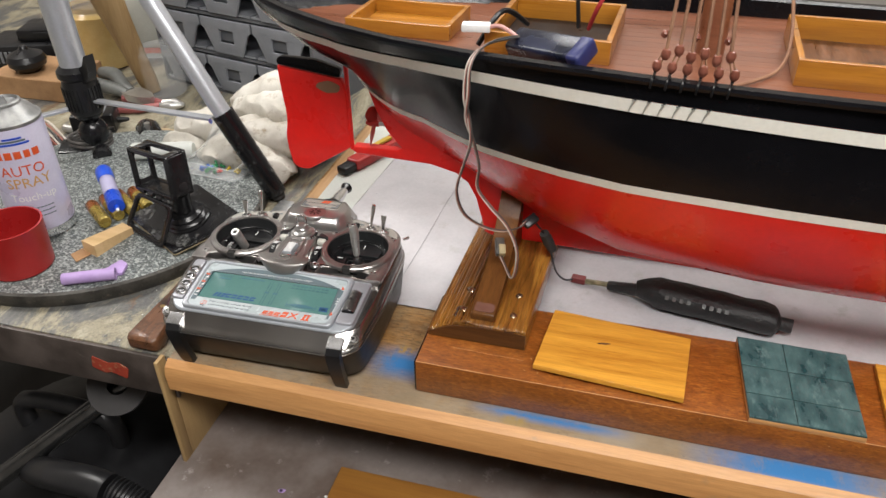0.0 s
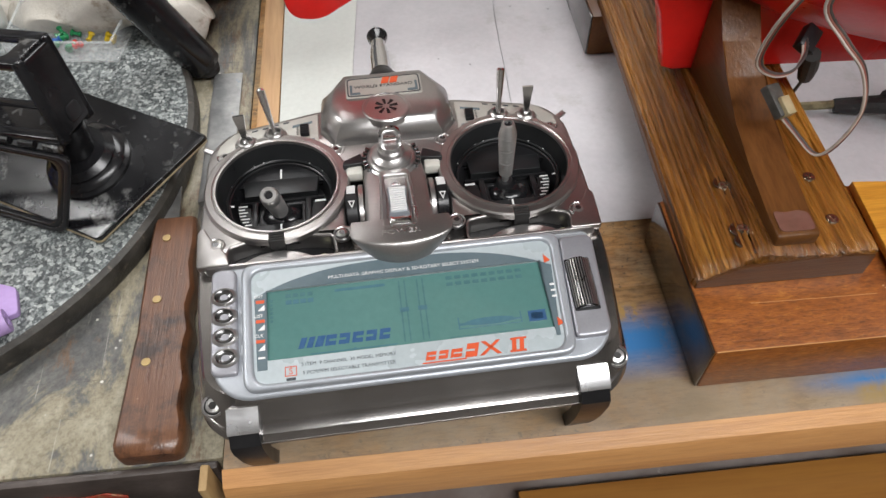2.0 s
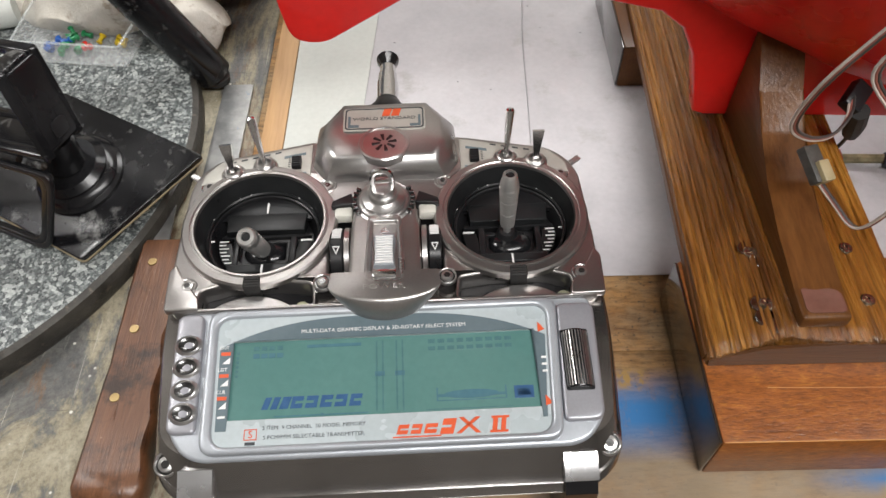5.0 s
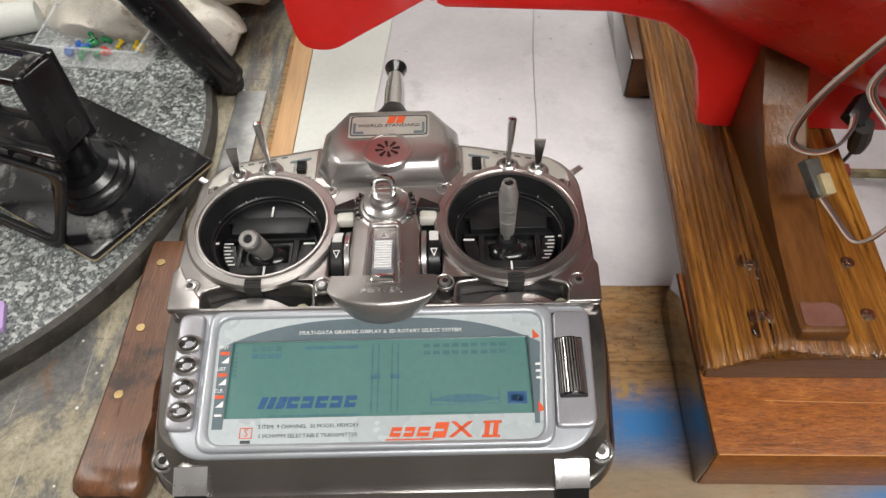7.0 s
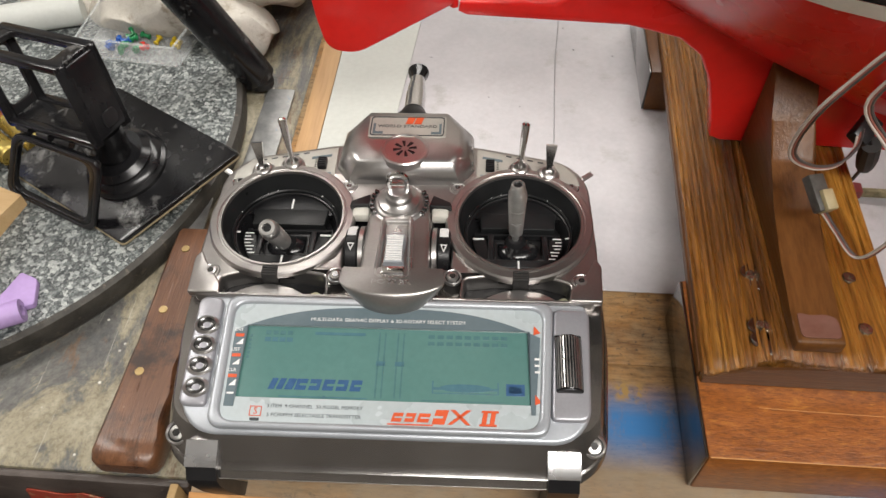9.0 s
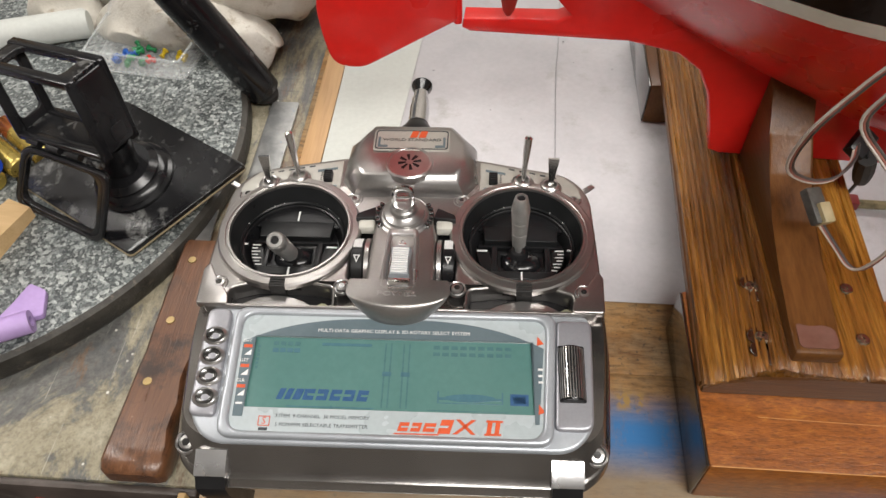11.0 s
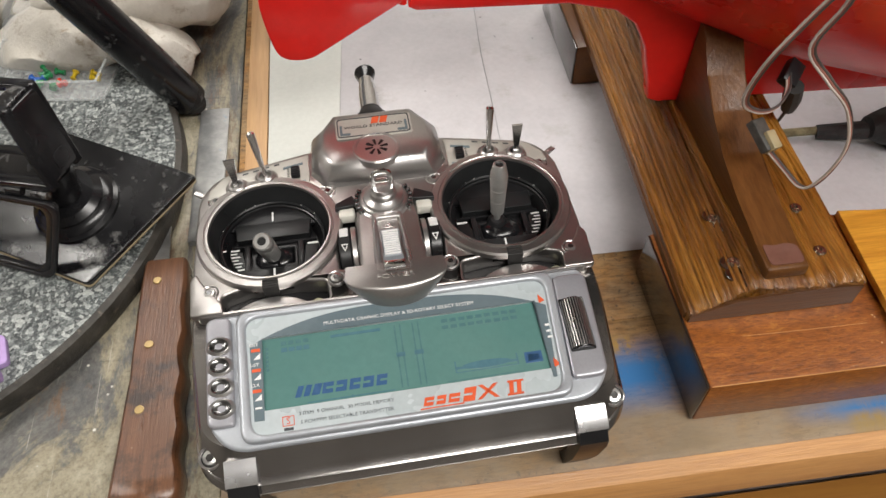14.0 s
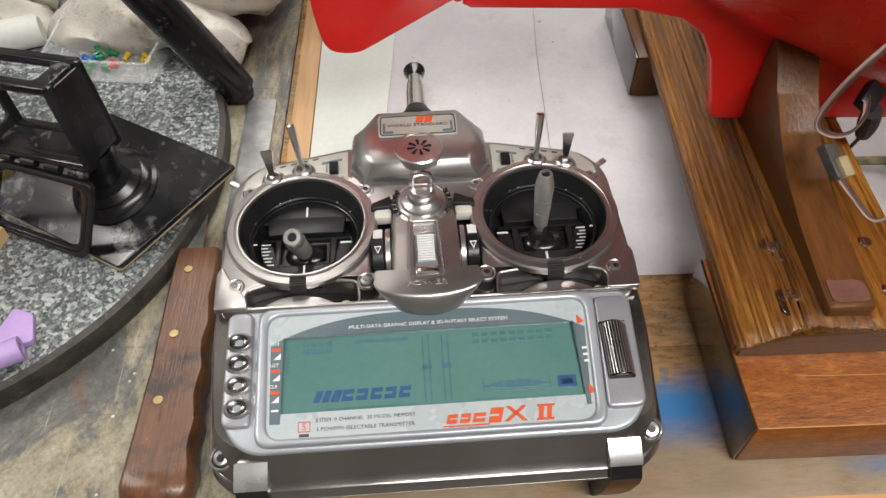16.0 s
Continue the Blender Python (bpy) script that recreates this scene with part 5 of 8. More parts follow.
def screw_head(u, v, z, r=0.0026, tilt=0):
    """Socket screw in a shallow seat."""
    m = pose(u, v, z, tilt)
    seat = part("screw_seat", lathe([(r * 1.75, -0.0012), (r * 1.72, 0.0003), (r * 1.55, 0.0007), (r * 1.40, 0.0004), (r * 1.36, -0.0006), (r * 0.9, -0.0006)], 24, m), STEEL, tx)
    part("seat_shadow_gap", lathe([(r * 1.37, -0.0002), (r * 1.0, -0.0002)], 24, m), DARKCHROME, seat)
    part("socket", lathe([(r * 0.60, 0.00125), (0, 0.00125)], 6, m), DARKCHROME, seat)
    return part("screw", lathe([(r * 1.12, -0.0006), (r * 1.12, 0.0004), (r * 0.98, 0.0010), (r * 0.5, 0.0012), (r * 0.42, 0.0006), (0, 0.0006)], 20, m), SCREWMETAL, tx)


for u, v, z in ((-0.0826, 0.0725, 0.0688), (0.0820, 0.0715, 0.0688), (-0.0268, 0.1255, 0.0688), (0.0262, 0.1257, 0.0688), (-0.0264, 0.0715, 0.0692), (0.0256, 0.0720, 0.0692), (-0.0810, 0.1275, 0.0688), (0.0810, 0.1275, 0.0688)):
    screw_head(u, v, z, 0.0024)
for u in (-0.0825, 0.0825):
    screw_head(u * 1.022, 0.0030, 0.0520, 0.0028, 20)


def gimbal(cx, side, tilt_u, tilt_v, length):
    """Stick unit: raised ring, black bowl, crossed bars, scale marks and a metal stick."""
    holder = part("gimbal_ring", lathe([(GRAD, 0.0590), (GRAD, 0.0714), (GRAD + 0.0004, 0.0722), (GRAD + 0.0013, 0.0722), (GRAD + 0.0016, 0.0716), (GRAD + 0.0021, 0.0715), (GRAD + 0.0025, 0.0718), (GRAD + 0.0052, 0.0716), (GRAD + 0.0060, 0.0708), (GRAD + 0.0064, 0.0685)], 80, pose(cx, GV, 0)), DECK, tx, "raised silver gimbal ring")
    part("bowl", lathe([(0.0254, 0.0612), (0.0240, 0.0605), (0.0225, 0.0560), (0.0215, 0.0535), (0, 0.0535)], 64, pose(cx, GV, 0)), BLACK, holder, "black bowl")
    part("bowl_wall", lathe([(GRAD - 0.0001, 0.0708), (GRAD - 0.0008, 0.0675), (0.0262, 0.0632), (0.0254, 0.0612)], 64, pose(cx, GV, 0)), GREYMOULD, holder, "satin grey bowl wall")
    part("bowl_lip", lathe([(0.0257, 0.0622), (0.0252, 0.0628), (0.0246, 0.0622), (0.0246, 0.0607), (0.0257, 0.0607)], 64, pose(cx, GV, 0)), MIDBLACK, holder)
    for k, a in enumerate((0.6, 0.95, 1.9, 2.1, 2.75)):
        part("dust_speck", box(0.0006, 0.0003, 0.0002, m=pose(cx + 0.0252 * math.cos(a), GV + 0.0252 * math.sin(a), 0.0629, 0, 0, k * 40)), WHITE, holder)
    part("mask", plate([[(cx - 0.0175, GV + 0.0042), (cx + 0.0175, GV + 0.0042), (cx + 0.0185, GV + 0.0140), (cx - 0.0185, GV + 0.0140)]], 0.0545, 0.0602, 0.0005), MIDBLACK, holder, "black sliding mask")
    part("mask_rail", span_box(cx - 0.0205, cx + 0.0205, GV + 0.0026, GV + 0.0042, 0.0540, 0.0570, 0.0003), BLACK, holder)
    # crescent that carries the scale, on the outer and near side
    outer = [(cx + 0.0213 * math.cos(radians(q)), GV + 0.0213 * math.sin(radians(q))) for q in range(178, 364, 6)]
    inner = [(cx + 0.0150 * math.cos(radians(q)), GV + 0.0150 * math.sin(radians(q))) for q in range(362, 176, -6)]
    part("crescent", plate([outer + inner], 0.0540, 0.0574, 0.0004), MIDBLACK, holder, "satin black scale crescent")
    part("yoke_bar", plate([rounded([(cx - 0.0150, GV - 0.0178), (cx + 0.0150, GV - 0.0178), (cx + 0.0165, GV - 0.0132), (cx - 0.0165, GV - 0.0132)], 0.001)], 0.0545, 0.0588, 0.0006), GREYMOULD, holder, "dark grey yoke bar")
    for o in (-1, 1):
        part("yoke_arm", span_box(cx + o * 0.0128 - 0.0014, cx + o * 0.0128 + 0.0014, GV - 0.0132, GV + 0.0020, 0.0540, 0.0582, 0.0005), BLACK, holder, "black yoke arm")
    part("pivot_ball", lathe([(0.0098, 0.0530), (0.0092, 0.0545), (0.0074, 0.0560), (0.0050, 0.0570), (0, 0.0574)], 32, pose(cx, GV - 0.0040, 0) @ Matrix.Diagonal((1.05, 0.78, 1, 1))), GLOSSBLACK, holder, "glossy black pivot ball")
    part("slot_plate", plate([rect(cx - side * 0.0062 - 0.0052, cx - side * 0.0062 + 0.0052, GV - 0.0128, GV + 0.0008, 0.0008), rect(cx - side * 0.0062 - 0.0034, cx - side * 0.0062 + 0.0034, GV - 0.0108, GV - 0.0012, 0.0006)], 0.0540, 0.0576 if side < 0 else 0.0560, 0.0004), MIDBLACK, holder, "slotted black plate")
    part("index_mark", span_box(cx - 0.00042, cx + 0.00042, GV + 0.0145, GV + 0.0205, 0.0600, 0.0604), WHITE, holder, "white index mark")
    part("index_mark", span_box(cx - 0.00042, cx + 0.00042, GV - 0.0190, GV - 0.0140, 0.0588, 0.0593), WHITE, holder, "white index mark")
    q = -side
    part("index_mark", span_box(min(cx + q * 0.0160, cx + q * 0.0212), max(cx + q * 0.0160, cx + q * 0.0212), GV - 0.0006, GV + 0.0003, 0.0574, 0.0578), WHITE, holder, "white index mark")
    part("index_mark", span_box(min(cx - q * 0.0222, cx - q * 0.0238), max(cx - q * 0.0222, cx - q * 0.0238), GV - 0.0016, GV - 0.0009, 0.0602, 0.0607), WHITE, holder, "white index mark")
    for k in range(9):
        dv = 0.0006 - k * 0.0020
        r1 = math.sqrt(0.0208 ** 2 - dv ** 2)
        ln = 0.0042 if k % 2 == 0 else 0.0030
        u0, u1 = cx + side * r1, cx + side * (r1 - ln)
        part("scale_mark", span_box(min(u0, u1), max(u0, u1), GV + dv - 0.00027, GV + dv + 0.00027, 0.0573, 0.0577), WHITE, holder)
    base = Vector((cx + (0.0 if side < 0 else -0.0010), GV - (0.0035 if side < 0 else 0.0010), 0.0530))
    m = Matrix.Translation(base) @ pose(0, 0, 0, tilt_v, tilt_u, 0)
    z0 = length * 0.24
    prof = [(0.0026, 0), (0.0026, 0.004), (0.0016, 0.006), (0.0017, z0), (0.0027, z0 + 0.0003)]
    n_rib = 22
    for k in range(n_rib):
        f = k / (n_rib - 1)
        z = z0 + 0.0006 + (length * 0.80 - z0) * f
        r = 0.0031 + 0.0010 * f if side > 0 else 0.0038 + 0.0006 * f
        prof += [(r, z), (r + 0.00018, z + 0.0003), (r, z + 0.0006)]
        if k in (7, 14):
            prof += [(r - 0.0004, z + 0.0007), (r - 0.0004, z + 0.0010)]
    tip = 0.0030 if side > 0 else 0.0040
    prof += [(r, length * 0.86), (tip + 0.0004, length * 0.93), (tip, length * 0.985), (tip - 0.0005, length), (0.0020, length), (0.0017, length - 0.003), (0, length - 0.003)]
    part("stick", lathe(prof, 28, m), DULLMETAL, holder, "knurled grey metal stick")
    part("tip_hole", lathe([(0.0019, length - 0.0010), (0, length - 0.0010)], 16, m), BLACK, holder)
    part("stick_boot", lathe([(0.0056, -0.001), (0.0050, 0.004), (0.0034, 0.0065), (0, 0.007)], 20, m), BLACK, holder)
    # horizontal trim below the ring
    part("trim_wheel", plate([[(cx + 0.0255 * math.cos(radians(a)), 0.0430 + 0.0255 * math.sin(radians(a))) for a in range(35, 150, 5)]], 0.0600, 0.0662, 0.0008), STEEL, holder, "silver trim wheel")
    part("trim_tab", merge(span_box(cx - 0.0036, cx + 0.0036, 0.0690, 0.0742, 0.0640, 0.0722, 0.0006), *[span_box(cx - 0.0030, cx + 0.0030, 0.0698 + k * 0.0014, 0.0704 + k * 0.0014, 0.0720, 0.0727) for k in range(3)]), RUBBER, holder, "dark ribbed trim tab")
    part("grease", lathe([(0.0030, 0), (0.0024, 0.0012), (0, 0.0016)], 10, pose(cx + 0.0195, 0.0660, 0.0592)), plain("yellowed_grease", (0.38, 0.38, 0.24), (0.5, 0.5, 0.36), (0.3, 0.5), 0, 200), holder, "yellowed dried grease")
    return holder


gimbal(GL, -1, -2.0, 25.0, 0.0350)
gimbal(GR, 1, -1.5, 1.0, 0.0450)

# centre console, power switch and its lip
console = part("console", plate([rounded([(-0.0156, 0.060), (0.0156, 0.060), (0.0146, 0.098), (0.0120, 0.1170), (-0.0120, 0.1170), (-0.0146, 0.098)], [0.002, 0.002, 0.004, 0.006, 0.006, 0.004])], 0.0650, 0.0755, 0.0020), DECK, tx, "raised gunmetal centre console")
def lip_ring(z, half, front, back):
    """Half ellipse in front, straight behind."""
    pts = [(-half * math.cos(math.pi * i / 24), back - (back - front) * math.sin(math.pi * i / 24) ** 0.9, z) for i in range(25)]
    return pts + [(half * 0.96, back + 0.006, z), (-half * 0.96, back + 0.006, z)]


part("lip", loft([lip_ring(0.0570, 0.0152, 0.0530, 0.064), lip_ring(0.0655, 0.0156, 0.0524, 0.064), lip_ring(0.0675, 0.0166, 0.0520, 0.064), lip_ring(0.0700, 0.0182, 0.0521, 0.064), lip_ring(0.0735, 0.0206, 0.0532, 0.064), lip_ring(0.0760, 0.0222, 0.0546, 0.064), lip_ring(0.0772, 0.0228, 0.0556, 0.064), lip_ring(0.0777, 0.0226, 0.0563, 0.064), lip_ring(0.0779, 0.0218, 0.0572, 0.064)]), DECK, tx, "smooth rounded silver lip")
part("raised_word", lettering("POWER", 0.0034, pose(-0.0004, 0.0624, 0.0780), 0.00025, width=1.45), STEEL, tx)
part("switch_frame", plate([rounded([(-0.0088, 0.0652), (0.0088, 0.0652), (0.0070, 0.1000), (-0.0070, 0.1000)], 0.0022), rounded([(-0.0058, 0.0660), (0.0058, 0.0660), (0.0050, 0.0960), (-0.0050, 0.0960)], 0.0008)], 0.0745, 0.0780, 0.0012), STEEL, tx, "bright switch surround")
part("switch_slot", plate([rect(-0.0058, 0.0058, 0.0660, 0.0962)], 0.0752, 0.0759), DECK, tx)
part("switch_mark", plate([[(-0.0020, 0.0915), (0.0020, 0.0915), (0.0, 0.0941)], [(-0.0012, 0.0919), (0.0, 0.0934), (0.0012, 0.0919)]], 0.0758, 0.0762), CHROME, tx)
part("switch_word", lettering("ON", 0.0028, pose(0, 0.0893, 0.0760), 0.0001, width=1.2), CHROME, tx)
sw = part("power_slider", loft([[(-w, 0.0715, z), (w, 0.0715, z), (w * 0.84, 0.0785, z), (w, 0.0868, z), (-w, 0.0868, z), (-w * 0.84, 0.0785, z)] for w, z in ((0.0046, 0.0757), (0.0046, 0.0784), (0.0040, 0.0802))]), PALE, tx, "ribbed pale silver power slider")
for k in range(11):
    part("rib", span_box(-0.0036, 0.0036, 0.0722 + k * 0.0013, 0.0729 + k * 0.0013, 0.0799, 0.0809, 0.0002), WHITE, sw)
part("end_stop", span_box(-0.0050, 0.0050, 0.0664, 0.0708, 0.0757, 0.0792, 0.0010), CHROME, tx, "bright end stop")

# rotary mode knob with a bail
knob = part("mode_knob", lathe([(0.0128, 0.0735), (0.0126, 0.0758), (0.0116, 0.0764), (0.0114, 0.0770), (0.0106, 0.0776), (0.0098, 0.0777), (0.0094, 0.0790), (0.0070, 0.0800), (0.0064, 0.0806), (0.0062, 0.0830), (0.0054, 0.0838), (0.0052, 0.0862), (0, 0.0864)], 44, pose(-0.0004, 0.1090, 0)), STEEL, tx, "round silver knob")
for start in (150, -30):
    for k in range(6):
        a = radians(start + k * 12)
        part("rib", box(0.0014, 0.0022, 0.0030, (0, 0, 0), 0.0003, 1, m=pose(-0.0004 + 0.0128 * math.cos(a), 0.1090 + 0.0128 * math.sin(a), 0.0762, 0, 0, math.degrees(a) + 90)), DARKCHROME, knob)
part("bail", tube([(-0.0042, 0.1090, 0.0840), (-0.0044, 0.1095, 0.0905), (-0.0028, 0.1100, 0.0938), (0.0020, 0.1100, 0.0938), (0.0036, 0.1095, 0.0905), (0.0034, 0.1090, 0.0840)], 0.0014, 8, 5), CHROME, knob, "bright wire bail")
part("cross_pin", tube([(-0.0042, 0.1096, 0.0885), (0.0034, 0.1096, 0.0885)], 0.0011, 8, 1), CHROME, knob)

for sgn in (-1, 1):
    u = sgn * 0.0211
    t = part("trim_lever", lathe([(0.0, -0.0029), (0.0118, -0.0029), (0.0125, -0.0023), (0.0125, 0.0023), (0.0118, 0.0029), (0, 0.0029)], 40, pose(u, 0.0905, 0.0606, 0, 90, 0)), BLACK, tx, "black trim wheel")
    for k in range(7):
        a = radians(52 + k * 5.2)
        part("rib", box(0.0040, 0.0006, 0.0008, m=pose(u, 0.0905 + 0.0127 * math.cos(a), 0.0606 + 0.0127 * math.sin(a), math.degrees(a) - 90, 0, 0)), WHITE, t)
    a = radians(112)
    am = pose(u, 0.0905 + 0.0125 * math.cos(a), 0.0606 + 0.0125 * math.sin(a), math.degrees(a) - 90, 0, 0)
    part("arrow", plate([[(-0.0016, 0.0017), (0.0016, 0.0017), (0.0, -0.0019)], [(-0.0010, 0.0013), (0.0, -0.0010), (0.0010, 0.0013)]], -0.0002, 0.00025, m=am), WHITE, t, "white arrow mark")
    part("trim_window", span_box(sgn * 0.0186 - 0.0040, sgn * 0.0186 + 0.0040, 0.1042, 0.1102, 0.0670, 0.0726, 0.0014), IVORY, tx, "white trim block")
    part("trim_shroud", plate([rounded([(sgn * 0.0132, 0.1095), (sgn * 0.0240, 0.1085), (sgn * 0.0236, 0.1120), (sgn * 0.0150, 0.1165)][::sgn], 0.001)], 0.0680, 0.0742, 0.0008), BLACK, tx, "black shroud")
    part("chrome_slip", lathe([(0.0, -0.0013), (0.0122, -0.0013), (0.0130, -0.0010), (0.0130, 0.0010), (0.0122, 0.0013), (0, 0.0013)], 40, pose(sgn * 0.0167, 0.0905, 0.0606, 0, 90, 0)), STEEL, tx, "bright trim dial")

# antenna housing
def octagon(w, f, b, wb, z0, z1):
    return [(-w, f + 0.010, z0), (-w * 0.80, f, z0), (w * 0.80, f, z0), (w, f + 0.010, z0), (w * 0.97, b - 0.012, z1), (wb, b, z1), (-wb, b, z1), (-w * 0.97, b - 0.012, z1)]


dome = loft([octagon(0.0345, 0.1272, 0.1760, 0.022, 0.0450, 0.0450), octagon(0.0345, 0.1272, 0.1760, 0.022, 0.0680, 0.0660), octagon(0.0332, 0.1282, 0.1745, 0.0215, 0.0722, 0.0700), octagon(0.0285, 0.1318, 0.1705, 0.0200, 0.0795, 0.0770), octagon(0.0262, 0.1338, 0.1685, 0.0185, 0.0806, 0.0782)])
bmesh.ops.bevel(dome, geom=[e for e in dome.edges if e.calc_face_angle(0) > 0.25], offset=0.0014, segments=2, affect="EDGES", profile=0.6)
dome_ob = part("antenna_housing", dome, STEEL, tx, "faceted silver antenna housing")
TOP = pose(0, 0, 0.0806, -4.0, 0, 0) @ pose(0, 0, 0.0040)
part("name_plate", plate([rect(-0.0195, 0.0195, 0.1490, 0.1655, 0.002)], -0.0002 + 0.0055, 0.0006 + 0.0055, 0.0002, m=TOP), GREYLABEL, dome_ob, "pale grey name plate")
part("plate_border", plate([rect(-0.0186, 0.0186, 0.1498, 0.1648, 0.002), rect(-0.0180, 0.0180, 0.1504, 0.1642, 0.0018)], 0.0061, 0.0063, m=TOP), INK, dome_ob)
for s in (-1, 1):
    part("plate_corner", plate([rounded([(s * 0.0172, 0.1512), (s * 0.0172, 0.1592), (s * 0.0160, 0.1592), (s * 0.0160, 0.1528), (s * 0.0120, 0.1528), (s * 0.0120, 0.1512)], 0.0004)], 0.0061, 0.0064, m=TOP), SLATE, dome_ob)
for s in (0.0012, 0.0056):
    part("emblem", plate([[(s - 0.0024, 0.1590), (s + 0.0012, 0.1590), (s + 0.0024, 0.1640), (s - 0.0012, 0.1640)]], 0.0061, 0.0064, m=TOP), REDMARK, dome_ob, "orange-red emblem")
part("plate_words", lettering("WORLD STANDARD", 0.0030, TOP @ pose(0, 0.1572, 0.0062), 0.00008, width=1.08), INK, dome_ob)
spk = part("speaker_boss", lathe([(0.0122, -0.003), (0.0120, 0.0002), (0.0114, 0.0008), (0.0104, 0.0009), (0.0100, 0.0004), (0, 0.0006)], 40, TOP @ pose(0, 0.1400, 0.0055)), STEEL, dome_ob, "round speaker boss")
for k in range(8):
    a = k * 45 + 10
    part("speaker_slot", plate([rounded([(0.0018, -0.0004), (0.0058, -0.0009), (0.0058, 0.0009), (0.0018, 0.0004)], 0.0003)], 0, 0.0003, m=TOP @ pose(0, 0.1400, 0.0060, 0, 0, a)), BLACK, spk)
part("antenna_boot", lathe([(0.0115, 0), (0.0105, 0.004), (0.0072, 0.009), (0.0062, 0.012)], 24, pose(0.0004, 0.1735, 0.0640, -86, 0, 0)), BLACK, tx, "black rubber antenna boot")
part("antenna", lathe([(0.0056, 0), (0.0056, 0.019), (0.0050, 0.0198), (0.0050, 0.026), (0.0042, 0.0265), (0.0042, 0.0330), (0, 0.0335)], 24, pose(0.0004, 0.1830, 0.0640, -94, 0, 0)), CHROME, tx, "telescopic metal antenna, collapsed")
part("antenna_tip", lathe([(0.0036, 0), (0.0038, 0.004), (0.0058, 0.0085), (0.0062, 0.0105), (0.0052, 0.0110), (0.0040, 0.0095), (0, 0.0095)], 20, pose(0.0004, 0.2130, 0.0620, -94, 0, 0)), GLOSSBLACK, tx, "dark flared antenna tip")

# switches along the top
for s in (-1, 1):
    arc = [(s * u, max(0.1285, GV + math.sqrt(max(0.0350 ** 2 - (u - 0.0555) ** 2, 0)))) for u in (0.0352, 0.040, 0.045, 0.050, 0.0555, 0.061, 0.066, 0.071, 0.076, 0.081, 0.0850)]
    part("switch_plate", plate([(arc + [(s * 0.0840, 0.1345), (s * 0.0775, 0.1425), (s * 0.0352, 0.1520)])[::s]], 0.0688, 0.0697, 0.0002), GREYLABEL, tx, "pale grey switch plate")
    part("plate_bar", plate([[(s * 0.0370, 0.1325), (s * 0.0480, 0.1318), (s * 0.0480, 0.1336), (s * 0.0370, 0.1343)][:: s]], 0.0697, 0.0699), SLATE, tx)
    part("plate_bar", plate([[(s * 0.0380, 0.1455), (s * 0.0480, 0.1432), (s * 0.0480, 0.1448), (s * 0.0380, 0.1470)][:: s]], 0.0697, 0.0699), SLATE, tx)
    for k in range(5):
        part("plate_bar", plate([[(s * (0.0498 + k * 0.0052), 0.1472 - k * 0.0013), (s * (0.0526 + k * 0.0052), 0.1465 - k * 0.0013), (s * (0.0526 + k * 0.0052), 0.1473 - k * 0.0013), (s * (0.0498 + k * 0.0052), 0.1480 - k * 0.0013)][::s]], 0.0697, 0.0699), INK, tx)
        part("plate_bar", plate([rect(s * 0.0455 - 0.0005, s * 0.0455 + 0.0005, 0.1380 + k * 0.0012, 0.1384 + k * 0.0012)], 0.0697, 0.0699), INK, tx)
    sl = part("slide_switch", span_box(s * 0.0418 - 0.0022, s * 0.0418 + 0.0022, 0.1362, 0.1425, 0.0690, 0.0725, 0.0004), BLACK, tx, "black slide switch")
    for k in range(4):
        part("rib", span_box(s * 0.0418 - 0.0020, s * 0.0418 + 0.0020, 0.1370 + k * 0.0014, 0.1376 + k * 0.0014, 0.0723, 0.0732), BLACK, sl)


def toggle(u, v, tu, tv, length, flat):
    nut = part("toggle_switch", lathe([(0.0058, 0.0685), (0.0058, 0.0704), (0.0050, 0.0709), (0.0046, 0.0705), (0.0044, 0.0724), (0.0036, 0.0730), (0.0030, 0.0728), (0.0026, 0.0718)], 20, pose(u, v, 0)), SCREWMETAL, tx, "bright toggle switch")
    m = pose(u, v, 0.0715, tv, tu, 0)
    if flat:
        part("toggle_lever", loft([[(x, y, z) for x, y in ((-w, -d), (w, -d), (w, d), (-w, d))] for w, d, z in ((0.0012, 0.0012, 0), (0.0013, 0.0012, length * 0.3), (0.0026, 0.0008, length * 0.9), (0.0027, 0.0007, length))], m=m), CHROME, nut, "flat chrome lever")
    else:
        part("toggle_lever", lathe([(0.0013, 0), (0.0013, length * 0.25), (0.0019, length * 0.7), (0.0021, length * 0.96), (0.0012, length), (0, length)], 16, m), CHROME, nut, "round chrome lever")
    return nut


toggle(-0.0705, 0.1340, -4, -14, 0.0150, True)
toggle(-0.0565, 0.1385, -10, -26, 0.0235, False)
toggle(0.0565, 0.1375, 5, -24, 0.0235, False)
toggle(0.0700, 0.1345, 2, -12, 0.0160, True)
part("side_lever", box(0.0060, 0.0030, 0.0012, bev=0.0004, m=pose(0.0905, 0.1415, 0.0625, 0, -15, 30)), STEEL, tx, "bright side lever")
part("side_lever", box(0.0060, 0.0030, 0.0012, bev=0.0004, m=pose(-0.0915, 0.1415, 0.0605, 0, 15, -30)), STEEL, tx, "bright side lever")
for s in (-1, 1):
    part("corner_cover", plate([rounded([(s * 0.0760, 0.0605), (s * 0.0905, 0.0605), (s * 0.0915, 0.0800), (s * 0.0890, 0.0840), (s * 0.0860, 0.0780), (s * 0.0770, 0.0660)][:: s], 0.0015)], 0.0660, 0.0697, 0.0008), DECK, tx, "small cover plate")

